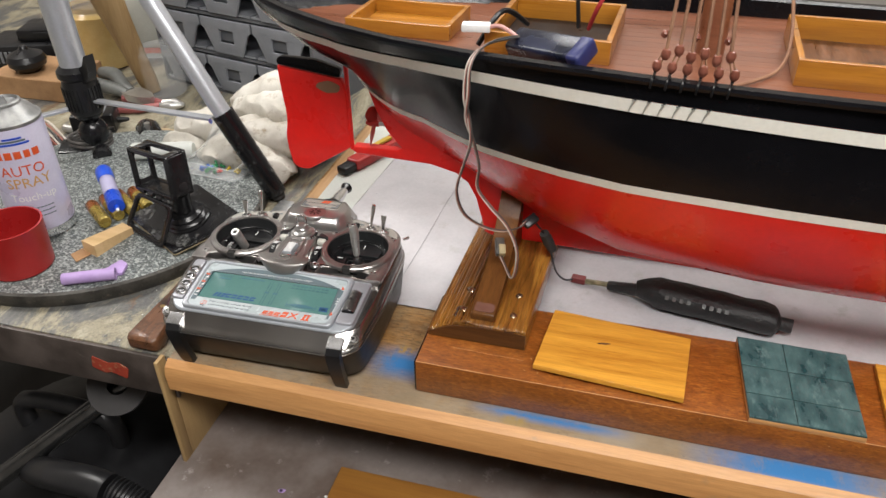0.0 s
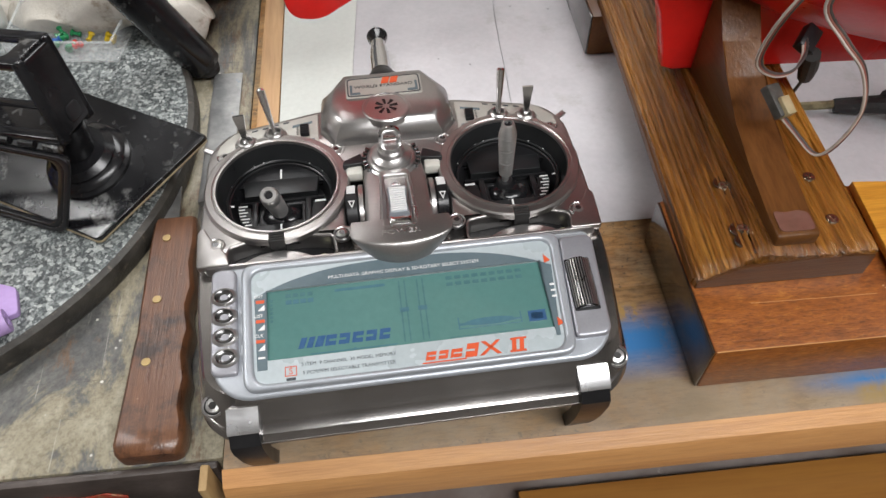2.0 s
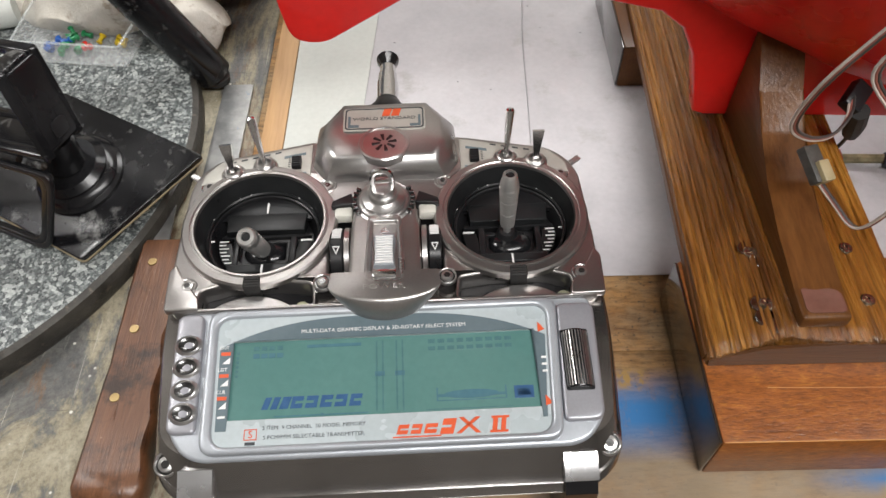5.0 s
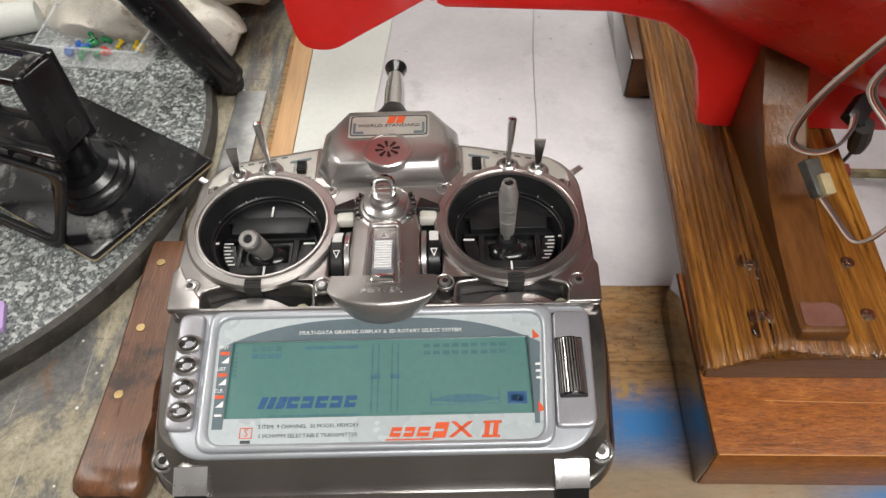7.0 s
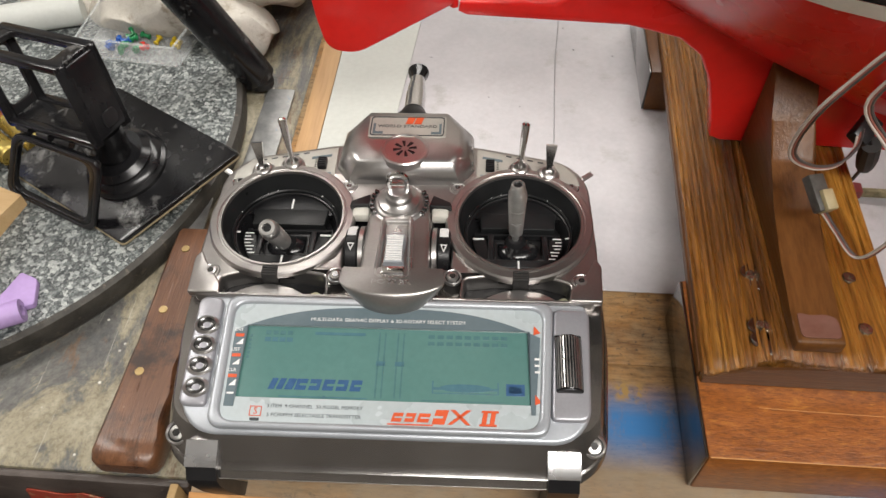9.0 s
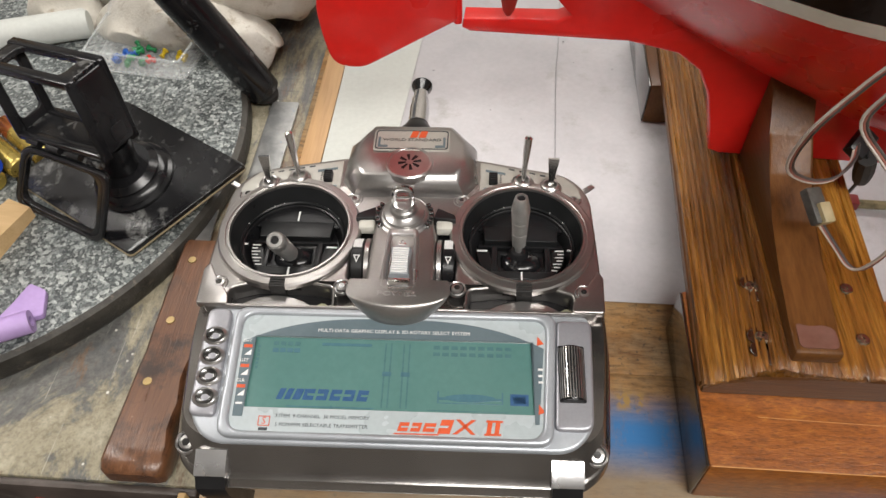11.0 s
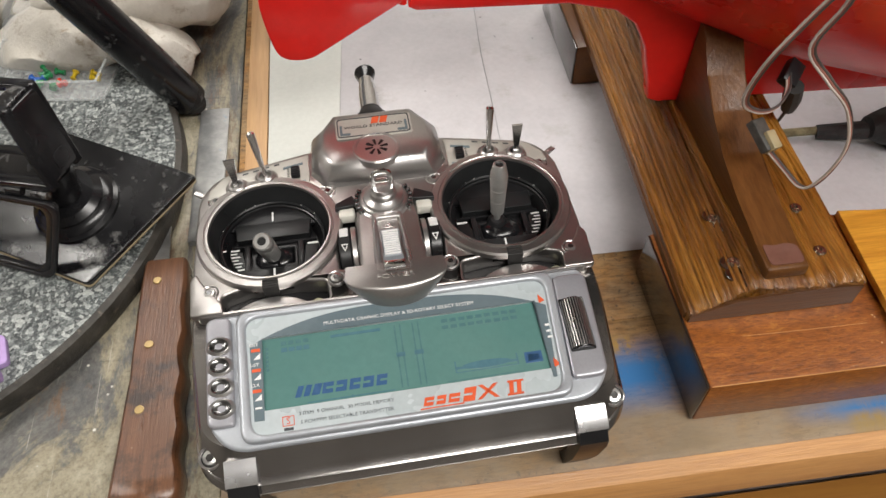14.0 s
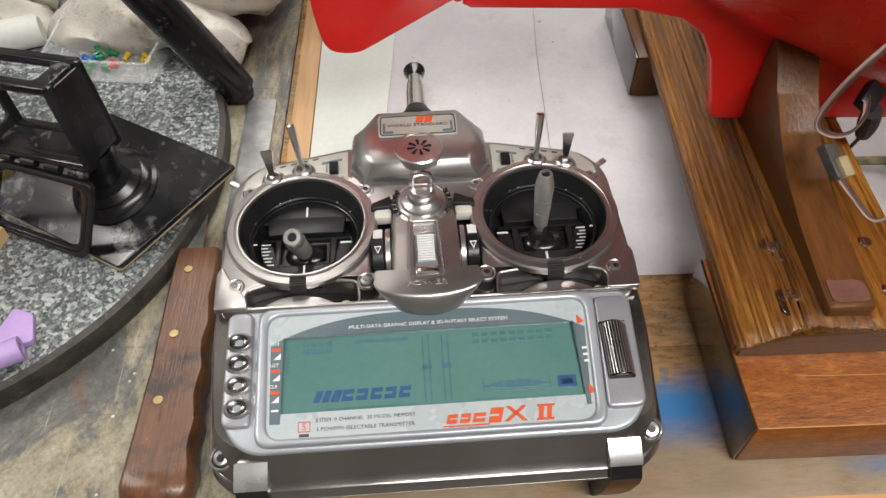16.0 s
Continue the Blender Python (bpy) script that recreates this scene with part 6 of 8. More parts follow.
# display panel, tilted towards the hand
PT = pose(0, 0, 0.0580, 8.5, 0, 0)
PL = PT @ pose(0, 0, 0.0017)
panel_ob = part("display_panel", plate([rounded([(-0.0832, 0.0112), (-0.0765, 0.0030), (-0.070, 0.0006), (0.070, 0.0006), (0.0765, 0.0030), (0.0832, 0.0112), (0.0838, 0.0610), (-0.0838, 0.0610)], [0.006, 0.006, 0.004, 0.004, 0.006, 0.006, 0.004, 0.004])], -0.0080, 0.0004, 0.0016, m=PT), PALE, tx, "pale silver display panel")
part("bezel", plate([rounded([(-0.0700, 0.0022), (0.0660, 0.0022), (0.0690, 0.0600), (-0.0710, 0.0600)], 0.006), rounded([(-0.0655, 0.0050), (0.0618, 0.0050), (0.0645, 0.0565), (-0.0670, 0.0565)], 0.006)], -0.0010, 0.0044, 0.0016, m=PT), PALE, panel_ob, "raised silver bezel")
part("label_sheet", plate([rounded([(-0.0657, 0.0048), (0.0620, 0.0048), (0.0647, 0.0567), (-0.0672, 0.0567)], 0.0058), rect(-0.0606, 0.0591, 0.0150, 0.0466, 0.0008)], 0.0003, 0.0027, m=PT), STICKER, panel_ob, "pale blue-grey printed surround")
band_pts = [(-0.0645, 0.0110), (-0.0604, 0.0110), (-0.0604, 0.0468), (0.0589, 0.0468), (0.0589, 0.0110), (0.0606, 0.0110), (0.0632, 0.0440)] + [(0.0632 - 0.1287 * k / 24, 0.0440 + 0.0118 * (1 - abs(k / 12 - 1) ** 2.8)) for k in range(1, 24)] + [(-0.0655, 0.0440)]
part("dark_surround", plate([band_pts], 0.0009, 0.0012, m=PL), SLATE, panel_ob, "slate grey printed band")
lcd = part("lcd", plate([rect(-0.0610, 0.0595, 0.0146, 0.0470, 0.0008)], 0.0010, 0.0017, 0.0001, m=PT), LCD, panel_ob, "green liquid crystal display")
part("lcd_frame", plate([rect(-0.0620, 0.0605, 0.0136, 0.0480, 0.001), rect(-0.0606, 0.0591, 0.0150, 0.0466, 0.0008)], 0.0006, 0.0025, 0.0001, m=PT), SLATE, panel_ob)
W = 0.00185


def lift(y):
    return 0.0150 + (y - 0.0132) * 0.864


def mark(x0, x1, y0, y1, mat=LCDINK, sl=0.0):
    y0, y1 = lift(y0), lift(y1)
    d = (y1 - y0) * sl
    part("lcd_mark", plate([[(x0, y0), (x1, y0), (x1 + d, y1), (x0 + d, y1)]], 0.0016, W, m=PT), mat, lcd)


# maker's mark and name shown as plain slanted blocks
for k, wd in enumerate((0.0024, 0.0024, 0.0032)):
    mark(-0.0480 + k * 0.0034, -0.0480 + k * 0.0034 + wd, 0.0178, 0.0232, LCDBLUE, 0.35)


def bracket(x, w, y0, y1, sl, t, mat, parent, z0, z1, name, m, flip=False):
    """A slanted block cut by a slot from one side."""
    sh = lambda px, py: (px + (py - y0) * sl, py)
    mid = (y0 + y1) / 2
    pts = [(0, y0), (w, y0), (w, mid - t * 0.35), (t, mid - t * 0.35), (t, mid + t * 0.35), (w, mid + t * 0.35), (w, y1), (0, y1)]
    if flip:
        pts = [(w - px, py) for px, py in pts][::-1]
    part(name, plate([[sh(x + px, py) for px, py in pts]], z0, z1, m=m), mat, parent)


for k in range(5):
    bracket(-0.0370 + k * 0.0056, 0.0044, lift(0.0178), lift(0.0232), 0.2, 0.0015, LCDBLUE, lcd, 0.0016, W, "lcd_mark", PT, k % 2 == 1)
mark(-0.0315, -0.0100, 0.0459, 0.0473)
for k in range(4):
    mark(-0.0525 + k * 0.0031, -0.0500 + k * 0.0031, 0.0418, 0.0440, LCDINK)
    mark(-0.0525 + k * 0.0031, -0.0503 + k * 0.0031, 0.0455, 0.0475, LCDFAINT)
for x in (-0.0042, -0.0018, 0.0036, 0.0060):
    mark(x, x + 0.0006, 0.0150, 0.0478, LCDFAINT)
mark(-0.0046, -0.0008, 0.0308, 0.0330)
mark(0.0032, 0.0070, 0.0308, 0.0330)
mark(0.0195, 0.0455, 0.0198, 0.0210)
part("lcd_mark", plate([circle(0.0325, lift(0.0208), 0.0105, 28, 0.0017)], 0.0016, W + 0.00004, m=PT), LCDINK, lcd)
mark(0.0190, 0.0196, 0.0180, 0.0240)
mark(0.0455, 0.0461, 0.0180, 0.0240)
mark(0.0190, 0.0460, 0.0180, 0.0184)
mark(0.0490, 0.0565, 0.0178, 0.0235, LCDBLUE)
mark(0.0502, 0.0552, 0.0190, 0.0222)
for row, cnt in ((0.0455, 9), (0.0420, 9)):
    for k in range(cnt):
        mark(0.0165 + k * 0.0038, 0.0192 + k * 0.0038, row, row + 0.0018, LCDFAINT)
mark(-0.0430, -0.0070, 0.0142, 0.0147)
mark(-0.0250, -0.0242, 0.0138, 0.0152)
mark(0.0150, 0.0480, 0.0142, 0.0146, LCDFAINT)
for k in range(6):
    mark(-0.0590, -0.0580, 0.0330 + k * 0.0022, 0.0342 + k * 0.0022, LCDFAINT)

part("heading_words", lettering("MULTI-DATA GRAPHIC DISPLAY & 3D-ROTARY SELECT SYSTEM", 0.0022, PL @ pose(-0.001, 0.0498, 0.00125), 0.00006, width=1.06), WHITE, panel_ob, "white printed heading")
part("small_print", lettering("3 ITEM  9 CHANNEL  30 MODEL MEMORY", 0.0021, PL @ pose(-0.0275, 0.0116, 0.00105), 0.00006, width=1.0), INK, panel_ob)
part("small_print", lettering("S PCM/PPM SELECTABLE TRANSMITTER", 0.0021, PL @ pose(-0.0275, 0.0080, 0.00105), 0.00006, width=1.04), INK, panel_ob)
part("square_mark", plate([rect(-0.0535, -0.0487, 0.0073, 0.0114), rect(-0.0532, -0.0490, 0.0076, 0.0111)], 0.0009, 0.0012, m=PL), REDMARK, panel_ob, "red framed mark")
part("square_letter", lettering("S", 0.0040, PL @ pose(-0.0511, 0.0093, 0.00105), 0.00006), REDMARK, panel_ob)
part("square_bar", plate([rect(-0.0530, -0.0492, 0.0054, 0.0066)], 0.0009, 0.0011, m=PL), INK, panel_ob)
# product mark: slanted red blocks without letters
for k, (x, w, y0, y1, t) in enumerate(((0.0034, 0.0040, 0.0068, 0.0104, 0.0010), (0.0086, 0.0038, 0.0068, 0.0104, 0.0010), (0.0136, 0.0046, 0.0068, 0.0104, 0.0010), (0.0196, 0.0050, 0.0062, 0.0120, 0.0014))):
    bracket(x, w, y0, y1, 0.3, t, REDMARK, panel_ob, 0.0009, 0.0013, "logo_stroke", PL, k % 2 == 1)
part("logo_stroke", plate([[(0.0020, 0.0055), (0.0200, 0.0055), (0.0204, 0.0060), (0.0022, 0.0060)]], 0.0009, 0.0013, m=PL), REDMARK, panel_ob)
for x in (0.0392, 0.0424):
    part("logo_stroke", plate([[(x, 0.0064), (x + 0.0018, 0.0064), (x + 0.0026, 0.0116), (x + 0.0008, 0.0116)]], 0.0009, 0.0013, m=PL), REDMARK, panel_ob)
for y in (0.0060, 0.0114):
    part("logo_stroke", plate([[(0.0384 + (y - 0.006) * 0.15, y), (0.0452 + (y - 0.006) * 0.15, y), (0.0453 + (y - 0.006) * 0.15, y + 0.0008), (0.0385 + (y - 0.006) * 0.15, y + 0.0008)]], 0.0009, 0.0014, m=PL), REDMARK, panel_ob)
for p in ([(0.0258, 0.0062), (0.0276, 0.0062), (0.0352, 0.0122), (0.0334, 0.0122)], [(0.0332, 0.0062), (0.0350, 0.0062), (0.0288, 0.0122), (0.0270, 0.0122)]):
    part("logo_stroke", plate([p], 0.0009, 0.0014, m=PL), REDMARK, panel_ob)
for word, v in (("ENT", 0.0462), ("LIST", 0.0372), ("CLR", 0.0282)):
    part("key_words", lettering(word, 0.0020, PL @ pose(-0.0637, v - 0.002, 0.00125), 0.00006), WHITE, panel_ob)
for k in range(3):
    v = 0.0410 - k * 0.0090
    part("key_flag", plate([[(-0.0648, v), (-0.0612, v), (-0.0612, v + 0.0014), (-0.0648, v + 0.0014)]], 0.0011, 0.0014, m=PL), REDMARK, panel_ob)
    part("key_tick", plate([[(-0.0640, v - 0.0034), (-0.0612, v - 0.0034), (-0.0612, v - 0.0008)]], 0.0011, 0.0014, m=PL), WHITE, panel_ob)
part("key_tick", plate([rect(-0.0640, -0.0612, 0.0160, 0.0168)], 0.0011, 0.0014, m=PL), WHITE, panel_ob)
for v in (0.0452, 0.0152):
    part("red_flag", plate([[(0.0604, v), (0.0632, v + 0.001), (0.0606, v + 0.0042)]], 0.0011, 0.0014, m=PL), REDMARK, panel_ob)
for k in range(3):
    part("side_tick", plate([rect(0.0606, 0.0626, 0.0285 + k * 0.0028, 0.0294 + k * 0.0028)], 0.0011, 0.0014, m=PL), WHITE, panel_ob)

strip = part("key_strip", plate([rounded([(-0.0836, 0.0110), (-0.0722, 0.0110), (-0.0732, 0.0598), (-0.0840, 0.0598)], [0.004, 0.002, 0.004, 0.004])], -0.002, 0.0024, 0.0014, m=PT), KEYGREY, panel_ob, "raised grey key strip")
for k in range(4):
    m = PT @ pose(-0.0783 + 0.0003 * k, 0.0462 - 0.0092 * k, 0.0022) @ Matrix.Diagonal((1.25, 1, 1, 1))
    part("key_rim", lathe([(0.0045, 0), (0.0041, 0.0008), (0.0034, 0.0013), (0.0029, 0.0006)], 28, m), SCREWMETAL, strip, "bright key rim")
    part("key", lathe([(0.0031, 0.0010), (0.0026, 0.0007), (0.0014, 0.0002), (0, 0.0001)], 24, m), DARKCHROME, strip, "concave dark polished key")
pod = part("roller_pod", plate([rounded([(0.0668, 0.0090), (0.0826, 0.0090), (0.0842, 0.0575), (0.0690, 0.0575)], [0.003, 0.005, 0.004, 0.003])], -0.002, 0.0030, 0.0014, m=PT), KEYGREY, panel_ob, "raised grey roller pod")
part("roller_slot", plate([rect(0.0690, 0.0800, 0.0205, 0.0455, 0.001)], 0.0028, 0.0032, m=PT), BLACK, pod)
ro = lathe([(0, -0.0118), (0.0050, -0.0118), (0.0054, -0.0112), (0.0054, 0.0112), (0.0050, 0.0118), (0, 0.0118)], 36, PT @ pose(0.0745, 0.0330, 0.0010, 90, 0, 0))
part("roller", ro, GLOSSBLACK, pod, "black select roller")
for k in range(13):
    a = radians(18 + k * 12)
    part("roller_rib", box(0.00050, 0.0222, 0.0008, m=PT @ pose(0.0745 + 0.0054 * math.cos(a), 0.0330, 0.0010 + 0.0054 * math.sin(a), 0, -math.degrees(a) + 90, 0)), SCREWMETAL, pod)

# front band and bumper clips
for s in (-1, 1):
    u = s * 0.0720
    foot = part("clip", loft([[(u - 0.0064, y, z), (u + 0.0064, y, z), (u + 0.0064, y + 0.0016, z - 0.0030), (u - 0.0064, y + 0.0016, z - 0.0030)] for y, z in ((-0.0008, 0.0546), (-0.0013, 0.0554), (-0.0098, 0.0516), (-0.0106, 0.0504))]), CLIPMETAL, tx, "bright wire-stand clip")
    part("clip_leg", loft([[(u - w, y, z), (u + w, y, z), (u + w, y + 0.006, z), (u - w, y + 0.006, z)] for w, y, z in ((0.0060, -0.0104, 0.0502), (0.0062, -0.0140, 0.0455), (0.0062, -0.0140, 0.0400), (0.0058, -0.0110, 0.0240), (0.0056, -0.0062, 0.0080), (0.0052, -0.0040, 0.0020), (0.0050, -0.0030, 0.0002))]), BLACK, foot, "black bumper leg")
    part("rear_foot", span_box(u - 0.008, u + 0.008, 0.115, 0.135, 0.0002, 0.006, 0.001), RUBBER, tx, "black rubber foot")


# ---- things on the old bench ----
ZB = -0.0080
turntable = thing("granite_turntable", pose(-0.452, 0.205, ZB), "round speckled granite slab with dark rounded rim", "stone slab")
part("slab", lathe([(0, 0.0165), (0.1875, 0.0165), (0.1880, 0.0163)], 160), GRANITE, turntable, "speckled polished top", smooth=False)
part("rim", lathe([(0.1880, 0.0164), (0.1915, 0.0150), (0.1925, 0.0120), (0.1925, 0.0040), (0.1900, 0.0002), (0, 0.0002)], 160), STONEEDGE, turntable, "dark stone rim")
ZD = ZB + 0.0166

metal = thing("alloy_strip", pose(0, 0, 0), "dull scratched alloy strip lying along the bench edge", "metal strip")
part("strip", loft([[(x, y, z) for x, z in ((-0.2545 + 0.0 * y, ZB + 0.0002), (-0.2365, ZB + 0.0002), (-0.2355, ZB + 0.0045), (-0.2372, ZB + 0.0050), (-0.2530, ZB + 0.0050), (-0.2550, ZB + 0.0040))] for y in (0.152, 0.154, 0.268, 0.270)]), GALV, metal)

knife = thing("knife_handle", pose(0, 0, 0), "dark walnut knife handle with brass rivets at the bench edge", "knife")
rings = []
KN = [(-0.0090, -0.2722, -0.2475, 0.0050), (-0.0070, -0.2748, -0.2450, 0.0072), (-0.0030, -0.2760, -0.2436, 0.0084), (0.004, -0.2757, -0.2432, 0.0088), (0.013, -0.2752, -0.2456, 0.0088), (0.020, -0.2748, -0.2454, 0.0090), (0.027, -0.2746, -0.2444, 0.0090), (0.034, -0.2744, -0.2460, 0.0089), (0.041, -0.2742, -0.2474, 0.0088), (0.049, -0.2740, -0.2468, 0.0087), (0.056, -0.2735, -0.2458, 0.0086), (0.064, -0.2738, -0.2478, 0.0086), (0.071, -0.2740, -0.2488, 0.0085), (0.082, -0.2742, -0.2470, 0.0085), (0.098, -0.2745, -0.2496, 0.0085), (0.114, -0.2745, -0.2490, 0.0085), (0.129, -0.2742, -0.2504, 0.0080), (0.132, -0.2735, -0.2512, 0.0070)]
for y, xl, xr, h in KN:
    x, w = (xl + xr) / 2, xr - xl
    rings.append([(x + dx * w * 0.5, y, ZB + 0.0090 + dz * h * 0.9) for dx, dz in ((-1, -0.6), (-0.92, -1), (0.92, -1), (1, -0.6), (1, 0.55), (0.94, 0.85), (0.84, 1), (-0.84, 1), (-0.94, 0.85), (-1, 0.55))])
part("handle", loft(rings), KNIFEWOOD, knife)
part("blade", loft([[(x - w, y, ZB + 0.0075), (x + w, y, ZB + 0.0075), (x + w, y, ZB + 0.0090), (x - w, y, ZB + 0.0090)] for x, y, w in ((-0.269, 0.136, 0.006), (-0.272, 0.20, 0.006), (-0.274, 0.23, 0.002))]), GALV, knife, "steel blade")
for y, x in ((0.116, -0.2650), (0.075, -0.2650), (0.038, -0.2655)):
    part("rivet", lathe([(0.0024, 0), (0.0022, 0.0004), (0, 0.0005)], 14, pose(x, y, ZB + 0.0169)), BRASS, knife, "brass rivet")

# camera frame on a square foot
mount = thing("camera_frame_mount", pose(-0.300, 0.114, ZD + 0.0012, 0, 0, 0), "black plastic camera frame on a square dusty foot", "camera mount")
def slab4(a, b, c, d, t, name, mat, parent, label="", hole=0.0, r=0.003):
    """A panel through four corners with thickness t, and a window if hole is given."""
    a, b, c, d = Vector(a), Vector(b), Vector(c), Vector(d)
    x, y = (b - a), (d - a)
    n = x.cross(y).normalized()
    m = Matrix((x.normalized(), (n.cross(x.normalized())), n)).transposed().to_4x4()
    m.translation = a
    inv = m.inverted()
    pts = [tuple((inv @ p)[:2]) for p in (a, b, c, d)]
    outs = [rounded(pts, r)]
    if hole:
        cx, cy = sum(p[0] for p in pts) / 4, sum(p[1] for p in pts) / 4
        outs.append(rounded([(cx + (p[0] - cx) * hole, cy + (p[1] - cy) * hole) for p in pts], r + 0.001))
    return part(name, plate(outs, -t / 2, t / 2, t * 0.2, m=m), mat, parent, label)


O = Vector((-0.300, 0.114, ZD + 0.0012))
PA, PB = Vector((-0.300, 0.1145, 0.0128)) - O, Vector((-0.241, 0.169, 0.033)) - O
PC = PB + Vector((-0.092, 0.054, 0.0))
PD = PA + (PC - PB)
slab4(PA, PB, PC, PD, 0.0035, "foot_plate", GLOSSBLACK, mount, "dusty black square foot")
drop = Vector((0, 0, -0.0024))
slab4(PA + drop, PB + drop, PC + drop, PD + drop, 0.0012, "foot_pad", PADTAN, mount, "grubby tan foam pad")
ex = (PB - PA).normalized()
ez = ex.cross(PC - PB).normalized()
disc_m = Matrix((ex, ez.cross(ex), ez)).transposed().to_4x4()
disc_m.translation = PA + (PB - PA) * 0.50 + (PC - PB) * 0.42 + ez * 0.0016
part("swivel_disc", lathe([(0.0245, 0), (0.0245, 0.0024), (0.0222, 0.0036), (0.0232, 0.0052), (0.0214, 0.0076), (0.0190, 0.0084), (0.0196, 0.0104), (0.0160, 0.0135), (0, 0.0140)], 48, disc_m), GLOSSY, mount, "ribbed black swivel base")


def beam(a, b, w, h, mat, parent, label="", name="frame_bar"):
    a, b = Vector(a), Vector(b)
    d = (b - a)
    m = Matrix.Translation((a + b) / 2) @ d.to_track_quat("X", "Z").to_matrix().to_4x4()
    return part(name, box(d.length + w * 0.6, w, h, bev=min(w, h) * 0.25, m=m), mat, parent, label)


# upright box frame: four posts' worth of bars round two openings, with a hinged door hanging open
def ring_of(pts, w, h, name, mat, parent, label):
    holder = None
    for a, b in zip(pts, pts[1:] + pts[:1]):
        ob = beam(a, b, w, h, mat, holder or parent, "" if holder else label, name)
        holder = holder or ob
    return holder


FL, FR = Vector((-0.361, 0.161, 0.060)) - O, Vector((-0.302, 0.139, 0.066)) - O
DD, UU = Vector((0.008, 0.019, 0.000)), Vector((-0.008, 0.011, 0.039))
ring_of([FL, FR, FR + UU, FL + UU], 0.0060, 0.0048, "front_frame", GLOSSY, mount, "front frame with rounded opening")
ring_of([FL + DD, FR + DD, FR + DD + UU, FL + DD + UU], 0.0060, 0.0048, "rear_frame", GLOSSY, mount, "rear frame")


slab4(FR, FR + DD, FR + DD + UU, FR + UU, 0.0050, "side_panel", GLOSSY, mount, "flat black side panel")
sp = [FR.lerp(FR + DD, u).lerp((FR + UU).lerp(FR + DD + UU, u), v) + Vector((0.0032, 0.0002, 0.0004)) for u, v in ((0.28, 0.10), (0.72, 0.10), (0.72, 0.30), (0.28, 0.30))]
slab4(*sp, 0.0006, "moulded_mark", BLACK, mount, "faint moulded square")
slab4(FL, FR, FR + DD, FL + DD, 0.0030, "bottom_panel", GLOSSBLACK, mount, "grey scuffed bottom panel")
slab4(FL + UU, FR + UU, FR + DD + UU, FL + DD + UU, 0.0034, "top_panel", GLOSSBLACK, mount, "top panel with a window", 0.70)
slab4(FL, FL + DD, FL + DD + UU, FL + UU, 0.0026, "side_panel", BLACK, mount, "side panel with a window", 0.7)
dl, dr = Vector((-0.360, 0.157, 0.0565)) - O, Vector((-0.300, 0.132, 0.0605)) - O
slab4(dl, dr, Vector((-0.321, 0.122, 0.0120)) - O, Vector((-0.384, 0.153, 0.0120)) - O, 0.0042, "hinged_door", GLOSSY, mount, "open hinged door frame", 0.84, 0.0085)
inset = Vector((0.0010, -0.0022, 0.0006))
slab4(dl + inset, dr + inset, Vector((-0.321, 0.122, 0.0120)) - O + inset, Vector((-0.384, 0.153, 0.0120)) - O + inset, 0.0022, "door_gasket", BLACK, mount, "raised rim round the door opening", 0.92, 0.0085)
for k in range(4):
    a, b = dl.lerp(dr, 0.06 + k * 0.24), dl.lerp(dr, 0.20 + k * 0.24)
    part("hinge_knuckle", tube([a + Vector((0, 0.0016, 0.0022)), b + Vector((0, 0.0016, 0.0022))], 0.0022, 10, 1), GLOSSBLACK, mount, "black hinge knuckle")
part("neck", tube([(disc_m @ Vector((0, 0, 0.017))), (FR + FL) / 2 * 0.35 + (FR + DD) * 0.65], 0.0105, 20, 1), GLOSSY, mount, "short black neck")

# dry cells and marker
GOLD = plain("gold_cell_wrap", (0.42, 0.30, 0.06), (0.52, 0.40, 0.12), (0.2, 0.35), 0.7, 30)
COPPER = plain("copper_cell_band", (0.40, 0.12, 0.03), (0.5, 0.18, 0.06), (0.2, 0.35), 0.7, 30)
cell0 = None
for k, (x, y) in enumerate(((-0.4055, 0.146), (-0.4000, 0.163), (-0.3900, 0.1755), (-0.3780, 0.1865))):
    m = pose(x, y, ZD + 0.0074, -90, 0, 54)
    if cell0 is None:
        cell0 = thing("dry_cell", m, "gold and copper dry cell lying on the granite", "battery", "dry cells in a row")
        part("can", lathe([(0, 0), (0.0060, 0), (0.0070, 0.001), (0.0072, 0.002), (0.0072, 0.034)], 24), GOLD, cell0)
        part("band", lathe([(0.0072, 0.034), (0.0072, 0.049), (0.0066, 0.0500), (0.0026, 0.0500), (0.0026, 0.0512), (0, 0.0512)], 24), COPPER, cell0, "copper band")
    else:
        copy_thing(cell0, m)
marker = thing("marker_pen", pose(0, 0, 0), "bright blue marker pen with grey barrel lying over the cells", "pen")
A, B = Vector((-0.4000, 0.163, ZD + 0.019)), Vector((-0.468, 0.232, ZD + 0.024))
d = (B - A)
mm = Matrix.Translation(A) @ d.to_track_quat("Z", "Y").to_matrix().to_4x4()
part("barrel", lathe([(0.0086, 0.022), (0.0086, 0.062), (0.0080, 0.066)], 24, mm), plain("grey_lilac_barrel", (0.35, 0.33, 0.50), (0.42, 0.40, 0.56)), marker, "grey barrel")
part("front_cap", lathe([(0.0020, -0.006), (0.0030, 0.0), (0.0066, 0.0005), (0.0092, 0.001), (0.0092, 0.026), (0.0086, 0.027)], 24, mm), BLUEPLASTIC, marker, "blue front end")
part("end_cap", lathe([(0.0092, 0.062), (0.0096, 0.066), (0.0096, 0.086), (0.0085, 0.089), (0, 0.0895)], 24, mm), BLUEPLASTIC, marker, "blue end cap")
part("nib", lathe([(0, -0.010), (0.0012, -0.009), (0.0022, -0.005)], 12, mm), WHITE, marker)

